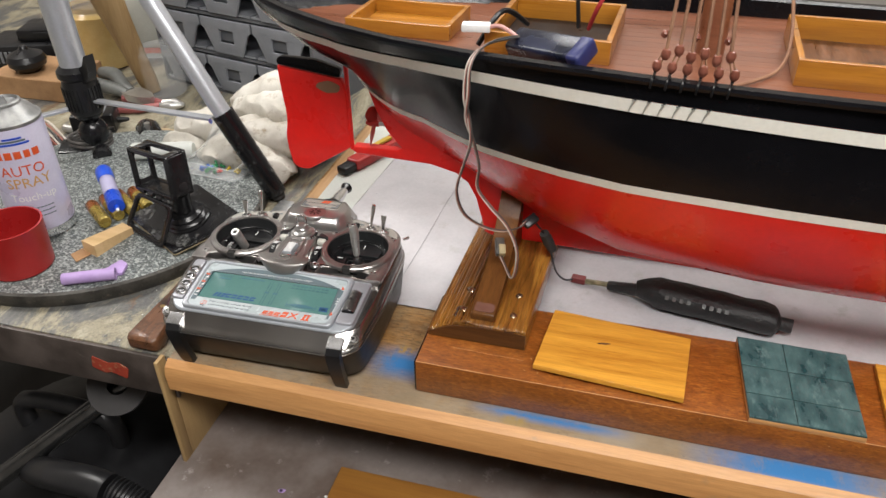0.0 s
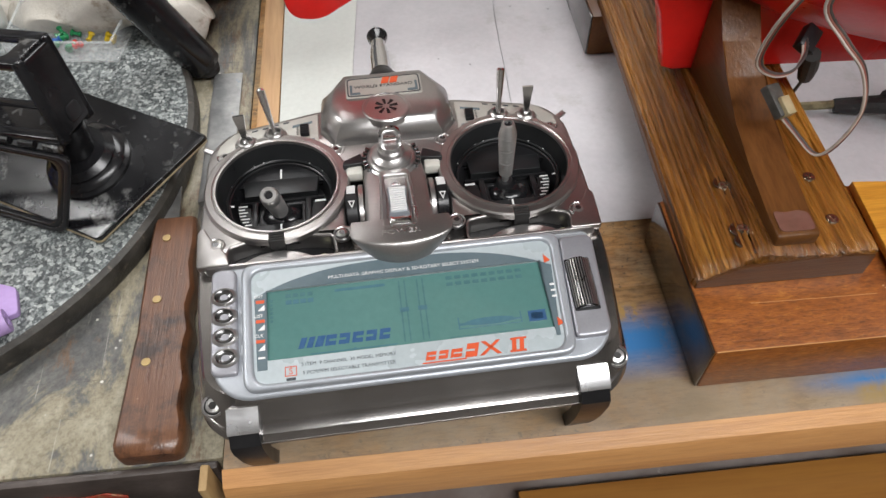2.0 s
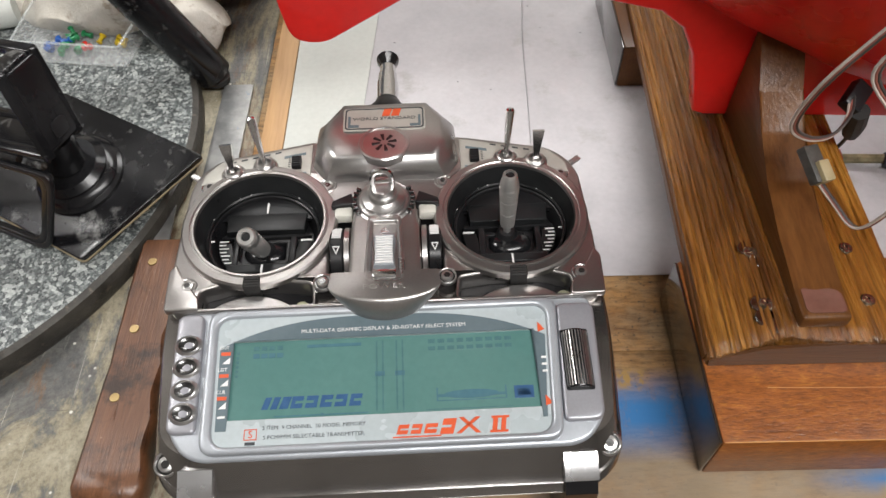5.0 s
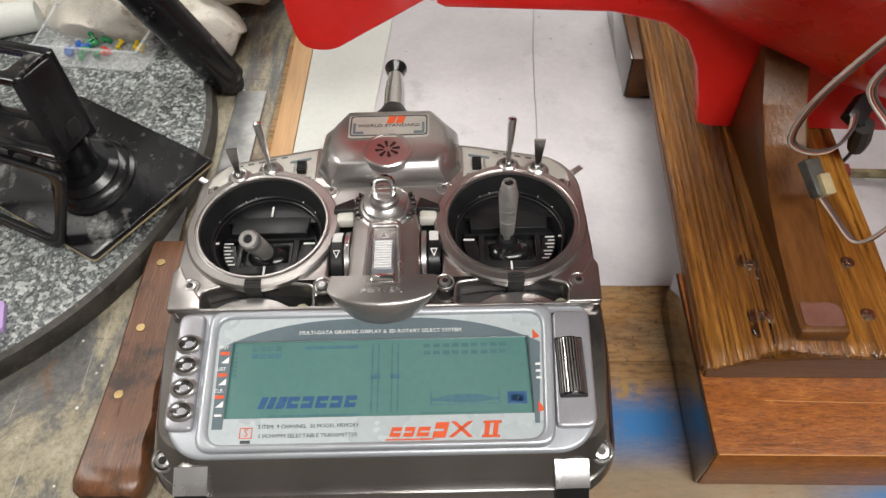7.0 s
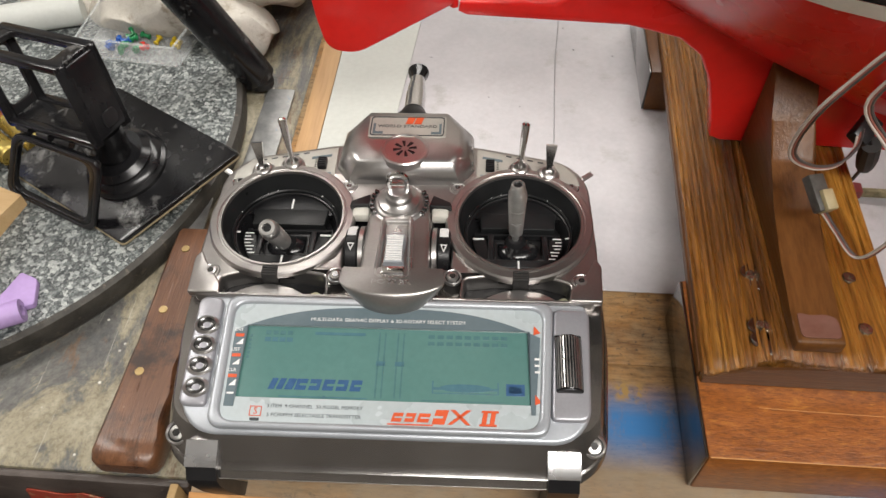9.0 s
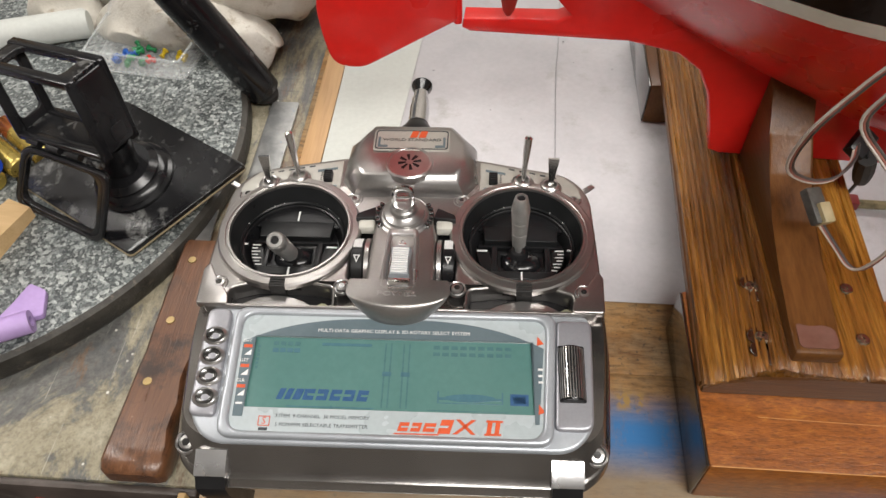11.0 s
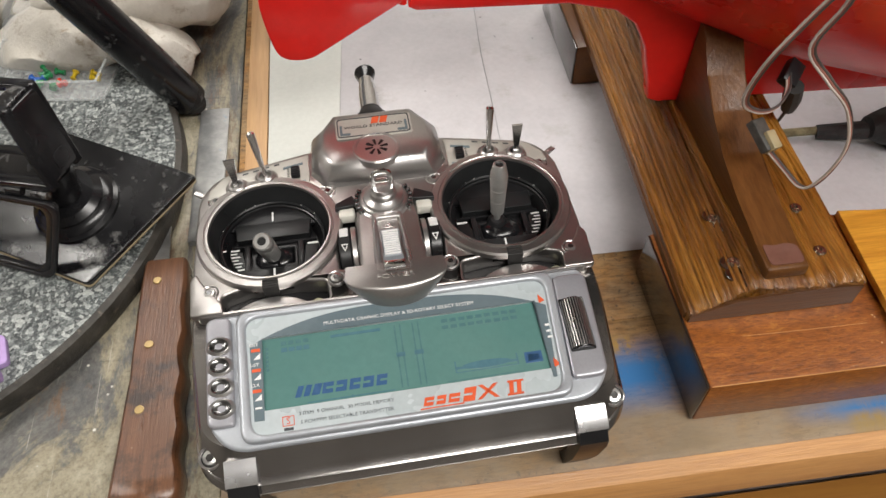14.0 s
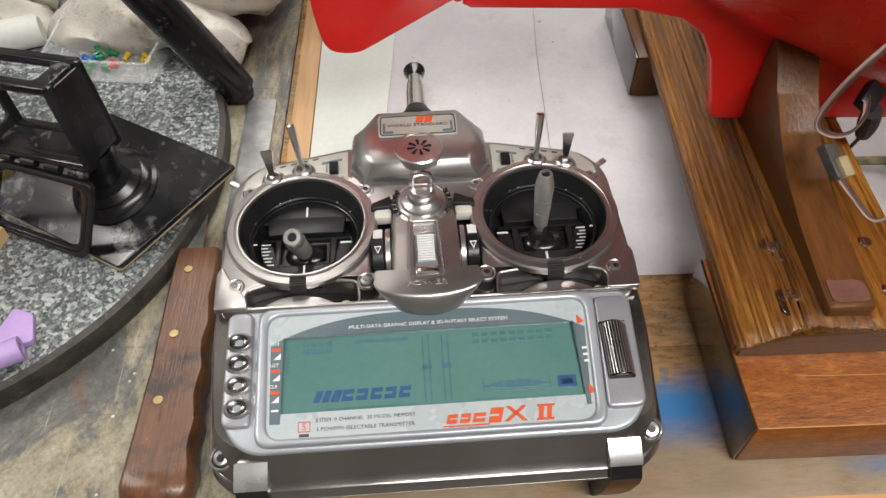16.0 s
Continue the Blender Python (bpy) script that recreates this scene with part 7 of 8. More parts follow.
purple = thing("plastic_bracket", pose(0, 0, ZD), "lilac plastic tube bracket lying on granite", "bracket")
part("tube", lathe([(0.0030, 0), (0.0062, 0), (0.0064, 0.001), (0.0060, 0.050), (0.0056, 0.051), (0.0030, 0.051), (0.0030, 0)], 24, pose(-0.3355, 0.0660, 0.0066) @ pose(0, 0, 0, 0, -90, 26)), LILAC, purple)
part("web", plate([rounded([(-0.360, 0.060), (-0.333, 0.072), (-0.338, 0.088), (-0.349, 0.092), (-0.353, 0.078)], 0.002)], 0.0002, 0.0042, 0.0006), LILAC, purple)
offcut = tagged(part("wood_offcut", loft([[(-0.4000, 0.100, ZD), (-0.3800, 0.094, ZD), (-0.3800, 0.094, ZD + 0.014), (-0.4000, 0.100, ZD + 0.014)], [(-0.3860, 0.150, ZD), (-0.3700, 0.144, ZD), (-0.3700, 0.144, ZD + 0.008), (-0.3860, 0.150, ZD + 0.008)]]), OFFCUT, smooth=False), "small pale wooden wedge lying on the granite", "wood offcut")
tagged(part("card_scrap", plate([[(-0.410, 0.090), (-0.395, 0.080), (-0.388, 0.100), (-0.402, 0.112)]], ZD + 0.0002, ZD + 0.0012), TAN, smooth=False), "small tan card scrap lying on the granite", "card")

cup = thing("plastic_cup", pose(-0.447, 0.062, ZD), "dark red plastic cap standing open side up", "cup")
part("wall", lathe([(0, 0.0004), (0.0300, 0.0004), (0.0315, 0.002), (0.0335, 0.050), (0.0338, 0.0515), (0.0318, 0.0515), (0.0300, 0.004), (0, 0.003)], 48), REDCUP, cup)

can = thing("spray_can", pose(-0.476, 0.134, ZD), "pale lilac aerosol spray can with domed metal top", "spray can")
part("cylinder", lathe([(0, 0.0002), (0.0300, 0.0002), (0.0320, 0.002), (0.0325, 0.004), (0.0325, 0.012)], 48), CHROME, can, "bright rolled base")
part("printed_wall", lathe([(0.0322, 0.012), (0.0322, 0.128), (0.0310, 0.130)], 48), CANPAINT, can, "printed lilac wall")
part("dome", lathe([(0.0318, 0.130), (0.0325, 0.131), (0.0325, 0.1335), (0.0300, 0.1350), (0.0240, 0.143), (0.0180, 0.1475), (0.0175, 0.150), (0.0155, 0.1510), (0.0140, 0.1480), (0.0050, 0.1470), (0.0035, 0.1550), (0, 0.1555)], 48), GALV, can, "dull metal dome")


def wrap(bm, r):
    """Bend flat lettering round an upright cylinder; x runs along the girth."""
    for v in bm.verts:
        a = v.co.x / r
        rr = r + v.co.z
        v.co = (rr * math.sin(a), -rr * math.cos(a), v.co.y)
    return bm


CR = pose(0, 0, 0, 0, 0, 42)
for words, h, y, mt, x in (("AUTO", 0.016, 0.084, REDMARK, 0.0), ("SPRAY", 0.016, 0.070, plain("orange_print", (0.5, 0.28, 0.08), (0.56, 0.33, 0.1)), 0.002), ("Touch-up", 0.012, 0.053, WHITE, 0.002)):
    t = wrap(lettering(words, h, pose(x, y, 0), 0.0001), 0.0324)
    t.transform(CR)
    part("printed_words", t, mt, can)
def curved_bar(length, h, y, n=12):
    return wrap(merge(*[box(length / n + 0.0001, h, 0.0004, (-length / 2 + (j + 0.5) * length / n, y, 0)) for j in range(n)]), 0.0324)


# maker's name shown as plain blocks
for k, (ln, x0) in enumerate(((0.006, -0.018), (0.007, -0.009), (0.007, 0.000), (0.006, 0.009), (0.007, 0.018))):
    t = wrap(merge(*[box(ln / 4, 0.0110 if k == 0 else 0.0080, 0.0004, (x0 - ln / 2 + (j + 0.5) * ln / 4, 0.104 - (0 if k == 0 else 0.0015), 0)) for j in range(4)]), 0.0324)
    t.transform(CR)
    part("name_block", t, REDMARK, can)
for k in range(3):
    t = curved_bar(0.030 - 0.006 * k, 0.0020, 0.1145 + k * 0.0030)
    t.transform(CR)
    part("printed_bar", t, SLATE if k % 2 else BLUEPLASTIC, can)
for k in range(3):
    t = wrap(merge(*[box(0.003, 0.0012, 0.0003, (-0.016 + j * 0.0036, 0.040 - k * 0.005, 0)) for j in range(10)]), 0.0324)
    t.transform(CR)
    part("printed_bar", t, SLATE, can)

# small tripod
tripod = thing("tripod", pose(0, 0, 0), "silver tube tripod with black joints standing on the bench", "tripod")
JT = Vector((-0.3120, 0.2700, 0.1050))
FT = Vector((-0.2625, 0.2745, 0.0060))
TP = Vector((-0.4600, 0.290, 0.3600))
part("leg_tube", tube([JT + (TP - JT) * -0.05, TP], 0.0105, 20, 1), LEGGREY, tripod, "anodised silver leg tube")
leg_dir = (TP - JT).normalized()
for k in range(6):
    c = JT + leg_dir * (0.155 + k * 0.0075) + Vector((0.004, -0.0102, 0.0035))
    part("printed_bar", box(0.0052, 0.0008, 0.0028, m=Matrix.Translation(c) @ leg_dir.to_track_quat('X', 'Z').to_matrix().to_4x4() @ pose(0, 0, 0, 0, 12 * (-1) ** k, 0)), INK, tripod)
part("lower_leg", tube([FT, FT + (JT - FT) * 0.04, JT], [0.0100, 0.0120, 0.0130, 0.0135], 20, 4), GLOSSBLACK, tripod, "black plastic lower leg")
part("leg_foot", lathe([(0.0085, 0), (0.0090, 0.004), (0.006, 0.008)], 20, Matrix.Translation((-0.2600, 0.2745, ZB + 0.0052))), RUBBER, tripod)
CB = Vector((-0.547, 0.322, 0.018))
part("column_tube", tube([CB + Vector((0, 0, 0.10)), CB + Vector((0.0, -0.01, 0.42))], 0.0165, 24, 1), LEGGREY, tripod, "silver centre column")
part("column_collar", lathe([(0.0180, 0.040), (0.0215, 0.046), (0.0220, 0.082), (0.0205, 0.088), (0.0235, 0.092), (0.0235, 0.100), (0.0180, 0.106), (0.0165, 0.106)], 32, Matrix.Translation(CB)), BLACK, tripod, "black collar")
for k in range(28):
    a = radians(k * 12.86)
    part("collar_rib", box(0.0022, 0.0016, 0.030, m=Matrix.Translation(CB) @ pose(0.0222 * math.cos(a), 0.0222 * math.sin(a), 0.064, 0, 0, math.degrees(a))), BLACK, tripod)
part("lock_lever", loft([[(x, y, z) for y, z in ((-0.006, h0), (0.006, h0), (0.006, h1), (-0.006, h1))] for x, h0, h1 in ((0.020, 0.086, 0.106), (0.030, 0.090, 0.112), (0.038, 0.100, 0.124), (0.041, 0.112, 0.126))], m=Matrix.Translation(CB) @ pose(0, 0, 0, 0, 0, -20)), BLACK, tripod, "black locking lever")
part("ball_head", lathe([(0, -0.004), (0.012, -0.003), (0.018, 0.006), (0.019, 0.016), (0.015, 0.026), (0.010, 0.030), (0.017, 0.036), (0.019, 0.042)], 32, Matrix.Translation(CB)), GLOSSY, tripod, "glossy black ball head")
part("clamp_plate", box(0.062, 0.034, 0.010, bev=0.003, m=Matrix.Translation(CB) @ pose(-0.018, -0.006, -0.012, 8, 6, 25)), GLOSSBLACK, tripod, "black clamp plate")
part("clamp_knob", lathe([(0, 0), (0.010, 0), (0.012, 0.002), (0.012, 0.014), (0.009, 0.017), (0, 0.017)], 18, Matrix.Translation(CB) @ pose(0.016, -0.014, -0.008, 90, 0, 40)), GLOSSBLACK, tripod, "black clamp knob")
beam((-0.335, 0.284, 0.0890), (-0.524, 0.318, 0.0780), 0.011, 0.0035, LEGGREY, tripod, "flat silver brace", "brace")
beam((-0.560, 0.300, 0.070), (-0.68, 0.22, 0.05), 0.011, 0.0035, LEGGREY, tripod, "flat silver brace", "brace")
part("brace_pin", lathe([(0.003, -0.006), (0.003, 0.006), (0, 0.006)], 12, pose(-0.334, 0.282, 0.089, 90, 0, 0)), CHROME, tripod)

# box of push pins
pins = thing("pin_box", pose(0, 0, 0), "shallow clear plastic box of coloured push pins", "box")
pb = [(-0.389, 0.284), (-0.317, 0.275), (-0.310, 0.322), (-0.388, 0.330)]
part("tray", plate([pb], ZD + 0.0002, ZD + 0.0016), CLEAR, pins, "clear tray floor")
for a, b in zip(pb, pb[1:] + pb[:1]):
    beam((*a, ZD + 0.008), (*b, ZD + 0.008), 0.0014, 0.016, CLEAR, pins, "", "tray_side")
BOXEDGE = clear_plastic("polished_clear_edge", (0.70, 0.74, 0.73), 0.08, 0.26)
for a, b in zip(pb, pb[1:] + pb[:1]):
    beam((*a, ZD + 0.0165), (*b, ZD + 0.0165), 0.0016, 0.0012, BOXEDGE, pins, "", "tray_rim")
    beam((*a, ZD + 0.0014), (*b, ZD + 0.0014), 0.0012, 0.0012, BOXEDGE, pins, "", "tray_edge")
PINS = [plain("pin_" + n, c, tuple(min(1, k * 1.2) for k in c), (0.2, 0.35)) for n, c in (("red", (0.55, 0.03, 0.02)), ("yellow", (0.6, 0.42, 0.02)), ("green", (0.02, 0.2, 0.07)), ("blue", (0.02, 0.09, 0.35)), ("white", (0.6, 0.6, 0.58)))]
rnd = random.Random(4)
for k in range(20):
    u, v = rnd.uniform(0.22, 0.86), rnd.uniform(0.12, 0.60)
    p = Vector(pb[0]).lerp(Vector(pb[1]), u).lerp(Vector(pb[3]).lerp(Vector(pb[2]), u), v)
    col = 3 if u < 0.36 else 2 if u < 0.54 else 0 if v < 0.34 else 1
    part("push_pin", lathe([(0.0032, 0), (0.0036, 0.0008), (0.0020, 0.0024), (0.0017, 0.0066), (0.0028, 0.0078), (0.0026, 0.009), (0, 0.009)], 10, pose(p.x, p.y, ZD + 0.0050, rnd.uniform(60, 110), rnd.uniform(-20, 20), rnd.uniform(0, 360)) @ Matrix.Diagonal((0.72, 0.72, 0.72, 1))), PINS[col], pins)


slab4((*pb[3], ZD + 0.0165), (*pb[2], ZD + 0.0165), (pb[2][0] - 0.004, pb[2][1] + 0.030, ZD + 0.040), (pb[3][0] + 0.004, pb[3][1] + 0.030, ZD + 0.040), 0.0014, "box_lid", CLEAR, pins, "clear hinged lid standing open")
# crumpled cloth
def crumple(name, cx, cy, z0, rx, ry, h, seed, mat, label, cat, sharp=1.0, turn=0):
    bm = bmesh.new()
    n, rr = 46, 22
    rows = []
    for i in range(rr + 1):
        t = i / rr
        row = []
        for j in range(n):
            a = 2 * math.pi * j / n
            edge = 1 + 0.22 * noise.noise((math.cos(a) * 1.4 + seed, math.sin(a) * 1.4, seed * 0.7)) + 0.1 * noise.noise((math.cos(a) * 4, math.sin(a) * 4, seed))
            x, y = rx * t * edge * math.cos(a), ry * t * edge * math.sin(a)
            f = (1 - t ** 2.2)
            fold = abs(noise.noise((x * 22 + seed, y * 22, 2.0))) * 0.9 + abs(noise.noise((x * 50, y * 50 + seed, 5.0))) * 0.35
            z = h * f * (0.45 + 0.75 * noise.noise((x * 9 + seed, y * 9, 0))) + h * 0.45 * sharp * fold * min(1, (1 - t) * 5)
            row.append(bm.verts.new((cx + x, cy + y, z0 + max(z, 0.0008 * (1 - t)))))
        rows.append(row)
    for p, q in zip(rows[1:], rows[2:]):
        for j in range(n):
            bm.faces.new((p[j], p[(j + 1) % n], q[(j + 1) % n], q[j]))
    c = bm.verts.new((cx, cy, rows[1][0].co.z))
    for j in range(n):
        bm.faces.new((c, rows[1][j], rows[1][(j + 1) % n]))
    bm.faces.new(rows[-1])
    for v in rows[0]:
        bm.verts.remove(v)
    return tagged(part(name, bm, mat), label, cat)


def folded_rag(folds, seed, label):
    """Layers of soft folded cloth: flattened rolls lying over one another, with creases."""
    rag = thing("cleaning_rag", pose(*folds[0][0][1][:2], ZB), label, "cloth")
    back = rag.matrix_world.inverted()
    for i, (pts, radii, flat) in enumerate(folds):
        roll = tube(pts, radii, 48, 20, flat)
        for v in roll.verts:
            p = v.co * 1.0
            crease = abs(noise.noise((p.x * 24 + seed + i, p.y * 30, p.z * 40)))
            soft = noise.noise((p.x * 11 + i * 3, p.y * 11 + seed, p.z * 14))
            fine = abs(noise.noise((p.x * 60, p.y * 75 + i, p.z * 60)))
            v.co += Vector((soft * 0.012, soft * 0.008, soft * 0.014 - crease * 0.015 - fine * 0.003))
            v.co.z = max(v.co.z, ZB + 0.0004)
        roll.transform(back)
        part("fold", roll, CLOTH, rag)
    return rag


folded_rag([
    ([(-0.392, 0.352, 0.014), (-0.360, 0.338, 0.018), (-0.320, 0.330, 0.020), (-0.275, 0.322, 0.014), (-0.262, 0.320, 0.006)], [0.018, 0.032, 0.034, 0.030, 0.012], 0.7),
    ([(-0.378, 0.375, 0.030), (-0.340, 0.366, 0.038), (-0.295, 0.360, 0.036), (-0.250, 0.362, 0.030), (-0.238, 0.364, 0.026)], [0.018, 0.036, 0.040, 0.034, 0.012], 0.55),
    ([(-0.388, 0.432, 0.038), (-0.340, 0.420, 0.052), (-0.290, 0.405, 0.056), (-0.245, 0.398, 0.044), (-0.228, 0.398, 0.036)], [0.022, 0.040, 0.044, 0.036, 0.014], 0.55),
    ([(-0.400, 0.470, 0.026), (-0.350, 0.455, 0.048), (-0.300, 0.445, 0.052), (-0.245, 0.435, 0.040)], [0.03, 0.05, 0.052, 0.04], 0.6),
], 3.0, "crumpled stained off-white cleaning rag folded over itself")
folded_rag([
    ([(-0.452, 0.372, 0.012), (-0.435, 0.360, 0.020), (-0.415, 0.350, 0.016), (-0.402, 0.342, 0.006)], [0.014, 0.026, 0.024, 0.010], 0.75),
    ([(-0.450, 0.395, 0.022), (-0.425, 0.385, 0.034), (-0.400, 0.380, 0.022)], [0.016, 0.028, 0.018], 0.8),
], 9.0, "small soiled cream cloth lying on the bench")

# stack of parts drawers behind
def drawer_cabinet(x, y, z, turn):
    ob = thing("drawer_cabinet", pose(x, y, z, 0, 0, turn), "stacked grey plastic parts drawers with open fronts", "drawer cabinet")
    part("back_panel", span_box(-0.16, 0.16, 0.156, 0.16, 0, 0.26), DARKCRATE, ob, "dark grey back")
    for sx in (-0.16, 0.156):
        part("side_panel", span_box(sx, sx + 0.004, 0.004, 0.156, 0, 0.26), DARKCRATE, ob, "dark grey side")
    for k in range(5):
        part("shelf", span_box(-0.156, 0.156, 0.004, 0.156, 0.062 * k, 0.062 * k + 0.004), DARKCRATE, ob)
    for r in range(4):
        for c in range(3):
            x0 = -0.155 + c * 0.104
            z0 = 0.006 + r * 0.062
            dr = part("drawer", merge(plate([[(x0 + 0.022, z0), (x0 + 0.078, z0), (x0 + 0.094, z0 + 0.036), (x0 + 0.100, z0 + 0.040), (x0 + 0.100, z0 + 0.054), (x0, z0 + 0.054), (x0, z0 + 0.040), (x0 + 0.006, z0 + 0.036)], rect(x0 + 0.036, x0 + 0.064, z0 + 0.018, z0 + 0.038)], -0.004, 0.0, 0.0008, m=pose(0, 0, 0, 90)), span_box(x0, x0 + 0.1, 0.004, 0.15, z0, z0 + 0.003)), GREYCRATE, ob, "grey drawer with label window")
            part("label_slot", span_box(x0 + 0.034, x0 + 0.066, 0.005, 0.007, z0 + 0.020, z0 + 0.042), DARKCRATE, dr)
    return ob


drawer_cabinet(-0.470, 0.560, ZB, -14)

# vacuum hose and tube under the old bench
hose = thing("vacuum_hose", pose(0, 0, 0), "black ribbed vacuum hose hanging below the bench", "hose")
pts = smooth_line([(-0.46, -0.02, -0.22), (-0.38, -0.05, -0.17), (-0.31, -0.06, -0.155), (-0.26, -0.065, -0.18), (-0.225, -0.09, -0.25), (-0.20, -0.10, -0.40), (-0.2, -0.10, -0.9)], 12)
part("cuff", tube(pts[4:26], 0.0160, 20, 1), HOSE, hose, "smooth black cuff")
rib = []
for i, p in enumerate(pts[26:]):
    rib += [p]
fine = smooth_line(rib, 5)
radii = [0.0158 if k % 4 < 2 else 0.0132 for k in range(len(fine))]
part("ribbed_hose", tube(fine, radii, 18, 1), HOSE, hose, "ribbed hose")
vac = thing("vacuum_cleaner", pose(-0.52, 0.10, -0.9), "black drum vacuum cleaner standing under the bench", "vacuum cleaner")
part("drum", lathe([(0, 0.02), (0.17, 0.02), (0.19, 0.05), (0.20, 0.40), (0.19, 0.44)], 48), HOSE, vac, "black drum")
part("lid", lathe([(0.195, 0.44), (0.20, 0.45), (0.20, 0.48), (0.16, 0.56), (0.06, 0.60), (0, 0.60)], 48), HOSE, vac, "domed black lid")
part("handle", tube([(-0.07, 0, 0.58), (-0.06, 0, 0.64), (0.06, 0, 0.64), (0.07, 0, 0.58)], 0.012, 12, 5), HOSE, vac)
for a in range(0, 360, 90):
    part("castor", lathe([(0, 0), (0.02, 0.004), (0.02, 0.02), (0.012, 0.03)], 16, pose(0.14 * math.cos(radians(a)), 0.14 * math.sin(radians(a)), 0)), HOSE, vac)
wand = thing("suction_tube", pose(0, 0, 0), "dark chromed suction tube with round grey nozzle", "tube")
part("pipe", tube([(-0.335, 0.06, -0.115), (-0.425, -0.02, -0.175), (-0.60, -0.14, -0.30)], 0.011, 20, 3), DARKCHROME, wand)
part("nozzle", lathe([(0.012, 0), (0.030, 0.004), (0.034, 0.012), (0.034, 0.016), (0.012, 0.016)], 40, pose(-0.352, 0.045, -0.125, 20, 35, -45)), plain("smoky_grey_plastic", (0.028, 0.026, 0.026), (0.045, 0.042, 0.042), (0.4, 0.6)), wand, "round smoky grey collar")

# clutter at the back of the old bench
def jar(x, y, r, h, mat, lid, label):
    ob = thing("jar", pose(x, y, ZB), label, "jar")
    part("glass", lathe([(0, 0.0003), (r * 0.92, 0.0003), (r, 0.003), (r, h * 0.86), (r * 0.85, h * 0.93), (r * 0.85, h)], 32), mat, ob)
    part("lid", lathe([(r * 0.9, h * 0.9), (r * 0.9, h), (r * 0.86, h + 0.003), (0, h + 0.003)], 32), lid, ob, "screw lid")
    return ob


jar(-0.770, 0.645, 0.050, 0.105, plain("amber_liquid_jar", (0.50, 0.34, 0.12), (0.58, 0.42, 0.18), (0.1, 0.2), 0, 20, coat=0.5), CLEAR, "squat jar of amber liquid with clear lid")
jar(-0.590, 0.550, 0.032, 0.075, CLEAR, CLEAR, "empty clear plastic pot")
tin = thing("paper_packet", pose(-0.690, 0.700, ZB, 0, 0, 15), "white packet with red printed corner standing on the bench", "packet")
part("packet_body", loft([[(x, y, z) for x, y in ((-0.05, -0.012 * k), (0.05, -0.012 * k), (0.05, 0.012 * k), (-0.05, 0.012 * k))] for k, z in ((1, 0.0004), (1.1, 0.03), (0.8, 0.10), (0.15, 0.15))]), PAPER2, tin, smooth=False)
part("printed_corner", plate([[(-0.044, 0.006), (0.044, 0.006), (0.044, 0.080), (0.010, 0.050)]], 0, 0.0006, m=pose(0, -0.0150, 0.004, 80, 0, 0)), REDMARK, tin, "red printed corner", smooth=False)
HANDLEWOOD = timber("worn_tan_handle", (0.36, 0.24, 0.11), (0.20, 0.12, 0.05), "z", 70, (0.4, 0.6))
mallet = [(0.014, 0.0), (0.017, 0.02), (0.018, 0.06), (0.022, 0.11), (0.027, 0.16), (0.030, 0.20), (0.028, 0.228), (0.018, 0.236), (0, 0.237)]
tagged(part("wooden_handle", lathe(mallet, 24, pose(-0.613, 0.545, ZB + 0.0006, 4, -13, 0) @ Matrix.Diagonal((1, 0.7, 1, 1))), HANDLEWOOD), "worn tan wooden handle standing on the bench", "tool handle")
pl = thing("pliers", pose(-0.60, 0.36, ZB + 0.006), "dull steel pliers lying among clutter", "pliers")
for s in (-1, 1):
    part("arm", tube([(-0.05, s * 0.020, 0), (-0.02, s * 0.016, 0), (0.0, s * 0.002, 0.001), (0.03, s * 0.006, 0)], [0.006, 0.006, 0.007, 0.004], 10, 5), GLOSSBLACK if s < 0 else DULLMETAL, pl)
cutter = thing("side_cutters", pose(-0.560, 0.488, ZB + 0.007, 0, 0, 12), "dull steel side cutters with pink grips", "cutters")
for s in (-1, 1):
    part("grip", tube([(-0.07, s * 0.022, 0), (-0.03, s * 0.018, 0), (0, s * 0.004, 0)], [0.006, 0.0065, 0.005], 10, 5), plain("dull_pink_grip", (0.30, 0.08, 0.08), (0.36, 0.12, 0.11)), cutter, "pink grip")
    part("jaw", tube([(0, s * 0.004, 0), (0.018, s * 0.007, 0), (0.036, s * 0.001, 0)], [0.005, 0.0075, 0.002], 10, 5), DULLMETAL, cutter, "steel jaw")
tagged(part("card_box", span_box(-0.86, -0.72, 0.47, 0.57, ZB, ZB + 0.035, 0.002), TAN, smooth=False), "torn tan cardboard box among clutter", "box")
drill = thing("cordless_charger", pose(-0.890, 0.640, ZB + 0.0004, 0, 0, 20), "black plastic battery charger standing on the bench", "charger")
part("base", span_box(-0.09, 0.09, -0.05, 0.05, 0, 0.04, 0.008), BLACK, drill)
part("dock", merge(span_box(-0.03, 0.075, -0.035, 0.04, 0.04, 0.062, 0.006), span_box(0.00, 0.045, -0.0365, -0.030, 0.046, 0.057, 0.001)), BLACK, drill, "black raised dock")
for k in range(5):
    part("vent", span_box(-0.075 + k * 0.008, -0.071 + k * 0.008, -0.0515, -0.049, 0.010, 0.030), GREYCRATE, drill)
wires = thing("wire_bundle", pose(0, 0, 0), "tangle of thin red and white wires", "wires")
for k in range(5):
    o = k * 0.006
    part("wire", tube([(-0.70 + o, 0.30, ZB + 0.004), (-0.66, 0.33 + o, ZB + 0.03), (-0.60 + o, 0.31, ZB + 0.012), (-0.55, 0.27 + o, ZB + 0.004)], 0.0014, 6, 6), (CABLEBROWN, CABLEWHITE, BLACK)[k % 3], wires)
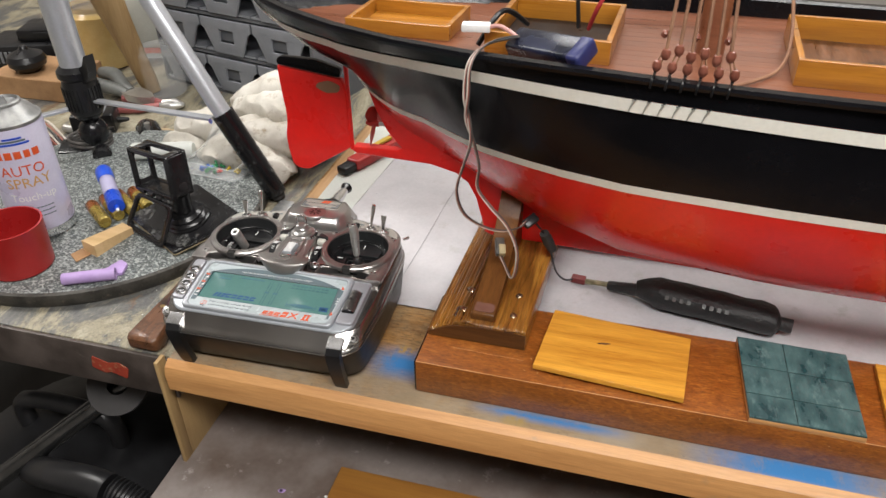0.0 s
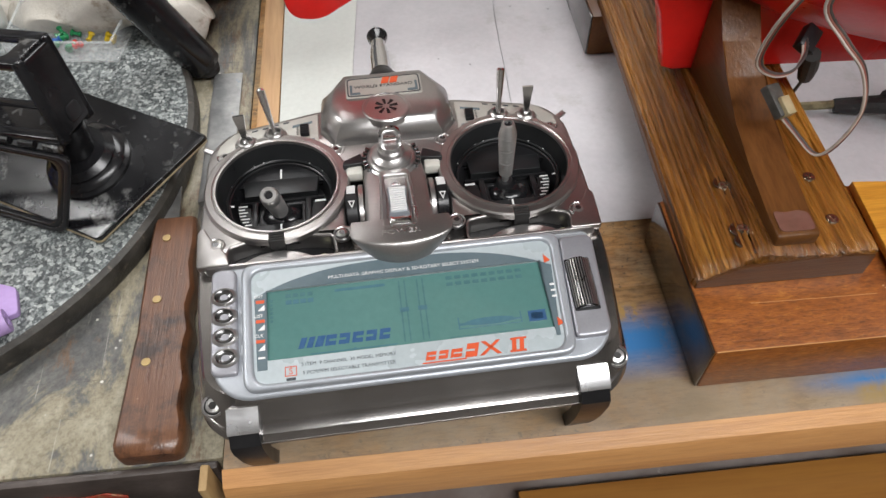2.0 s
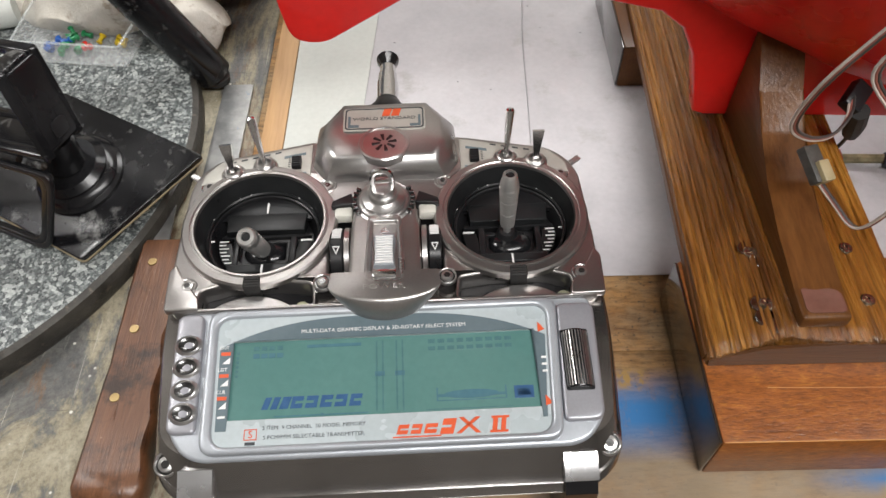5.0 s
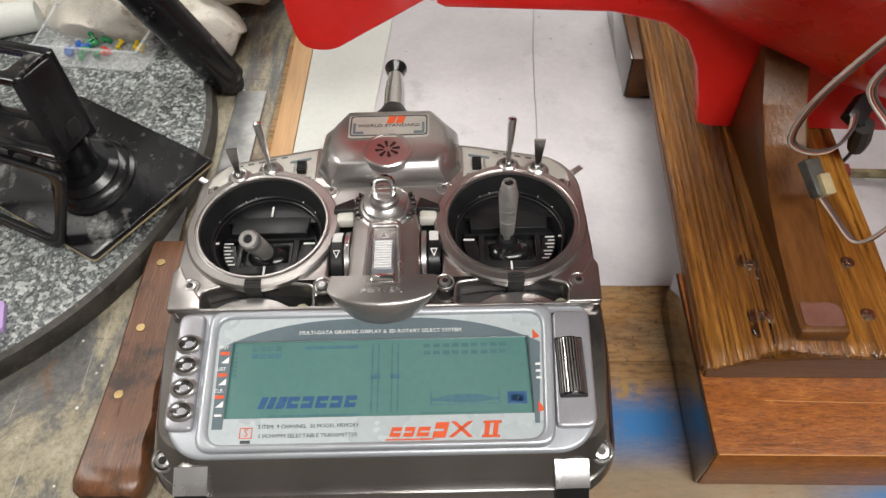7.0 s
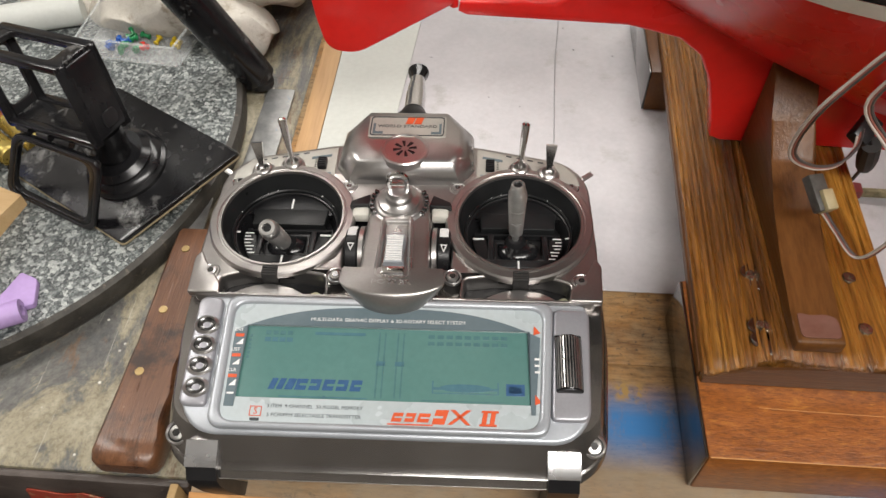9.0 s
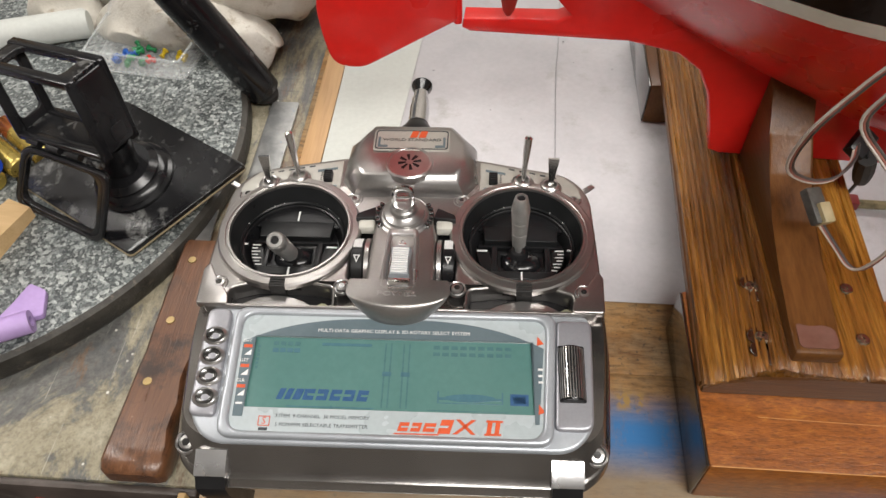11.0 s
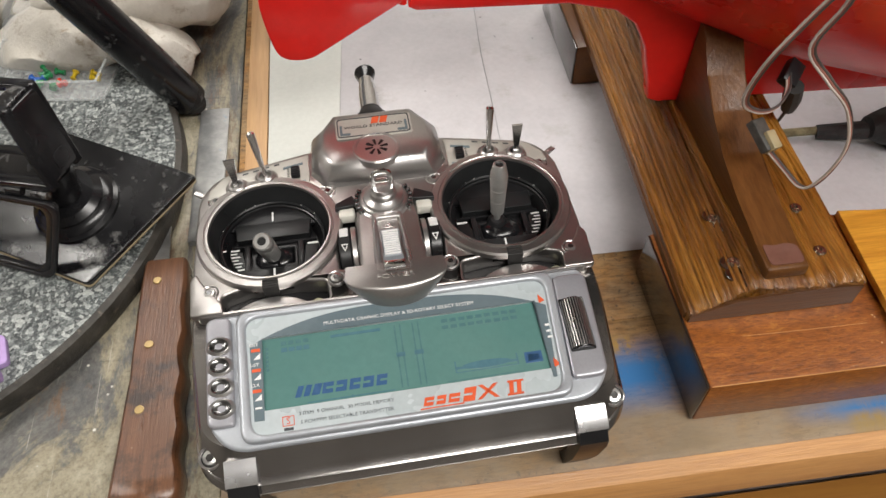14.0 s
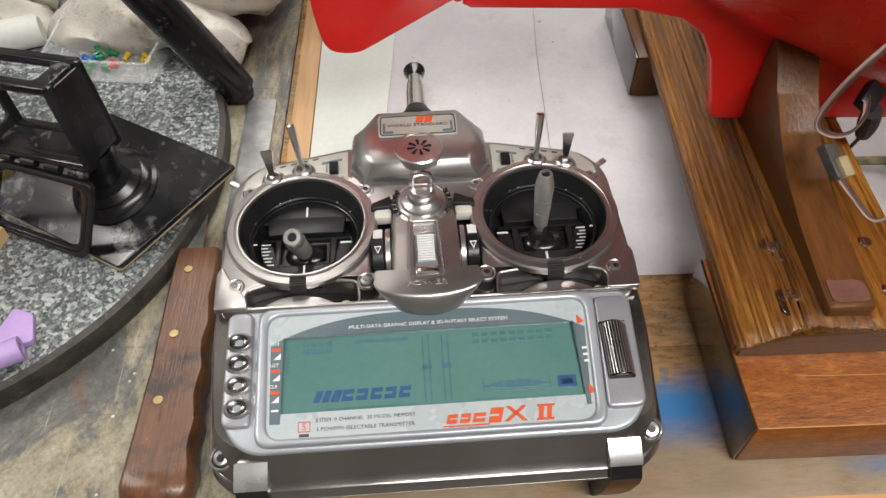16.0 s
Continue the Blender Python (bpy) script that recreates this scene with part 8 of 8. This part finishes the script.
tagged(part("white_tube", lathe([(0, 0), (0.011, 0), (0.011, 0.075), (0.009, 0.078), (0, 0.078)], 24, pose(-0.476, 0.302, ZD + 0.011, 0, 90, 18)), PAPER2), "short white plastic tube lying on the granite", "tube")


GREYRUBBER = plain("dull_grey_rubber", (0.10, 0.105, 0.10), (0.17, 0.175, 0.165), (0.4, 0.6), 0, 40, 300, 0.4)
grips = thing("water_pump_pliers", pose(-0.655, 0.515, ZB + 0.012, 0, 0, -18), "pliers with dull grey rubber grips lying on clutter", "pliers")
for o in (-1, 1):
    part("grip", tube([(-0.075, o * 0.026, 0.004), (-0.035, o * 0.022, 0.010), (0.0, o * 0.010, 0.006), (0.03, o * 0.004, 0.0)], [0.010, 0.012, 0.010, 0.008], 12, 5), GREYRUBBER, grips, "grey rubber grip")
part("jaw_head", loft([[(x, y, z) for y, z in ((-w, -0.005), (w, -0.005), (w, 0.006), (-w, 0.006))] for x, w in ((0.025, 0.012), (0.045, 0.016), (0.070, 0.012), (0.085, 0.004))]), DULLMETAL, grips, "steel jaws")
knob_ball = thing("rubber_bulb", pose(-0.800, 0.500, ZB + 0.035), "black rubber bulb with a short neck on a cardboard box", "bulb")
part("bulb", lathe([(0, 0.0004), (0.016, 0.002), (0.028, 0.012), (0.030, 0.020), (0.026, 0.028), (0.012, 0.034), (0.007, 0.036)], 28), BLACK, knob_ball)
part("neck", lathe([(0.0075, 0.034), (0.006, 0.040), (0.004, 0.042), (0, 0.042)], 16), BLACK, knob_ball)
crumple("leather_offcut", -0.500, 0.392, ZB, 0.055, 0.026, 0.016, 6.0, plain("pale_tan_leather", (0.38, 0.27, 0.15), (0.52, 0.40, 0.25), (0.6, 0.8), 0, 30, 300, 0.5), "curled pale tan leather offcut lying on the bench", "leather", 0.5)
# more loose things behind the turntable
def cable_coil(x, y, r, turns, mat, label, seed):
    ob = thing("cable_coil", pose(x, y, ZB), label, "cable")
    pts = []
    for i in range(turns * 10 + 1):
        a = i * 0.628 + seed
        rr = r * (1 + 0.25 * noise.noise((i * 0.21, seed, 0)))
        pts.append((rr * math.cos(a), rr * 0.8 * math.sin(a), 0.004 + i * 0.0006 + 0.004 * abs(noise.noise((i * 0.3, seed, 2)))))
    part("loop", tube(pts, 0.0022, 7, 3), mat, ob)
    part("plug", box(0.016, 0.009, 0.007, bev=0.0015, m=pose(pts[-1][0], pts[-1][1], pts[-1][2], 0, 0, seed * 40)), BLACK, ob, "black moulded plug")
    return ob


cable_coil(-0.565, 0.330, 0.030, 4, CABLEBLACK, "loose coil of thin black cable", 1.0)
cable_coil(-0.655, 0.300, 0.038, 3, CABLEBROWN, "loose coil of brown-red wire", 2.4)
adapter = thing("power_adapter", pose(-0.610, 0.400, ZB, 0, 0, 25), "black plastic power adapter lying on the bench", "power adapter")
part("case", box(0.060, 0.042, 0.030, (0, 0, 0.0152), 0.004, 3), BLACK, adapter)
part("rating_label", box(0.034, 0.024, 0.0004, (0, 0, 0.0304)), GREYCRATE, adapter, "grey rating label")
part("strain_relief", lathe([(0.005, 0), (0.0035, 0.012), (0.0022, 0.016)], 12, pose(0.030, 0, 0.012, 0, 90, 0)), BLACK, adapter)
clamp = thing("spring_clamp", pose(-0.520, 0.395, ZB + 0.008, 0, 0, 130), "black spring clamp lying open among clutter", "clamp")
for o in (-1, 1):
    part("jaw_arm", tube([(-0.045, o * 0.020, 0), (-0.010, o * 0.010, 0.002), (0.015, o * 0.009, 0.002), (0.040, o * 0.002, 0)], [0.006, 0.008, 0.007, 0.004], 10, 5), GLOSSBLACK, clamp, "black plastic jaw")
part("pivot", lathe([(0.004, -0.012), (0.004, 0.012), (0, 0.012)], 12, pose(0, 0, 0.002)), DULLMETAL, clamp, "steel pivot")
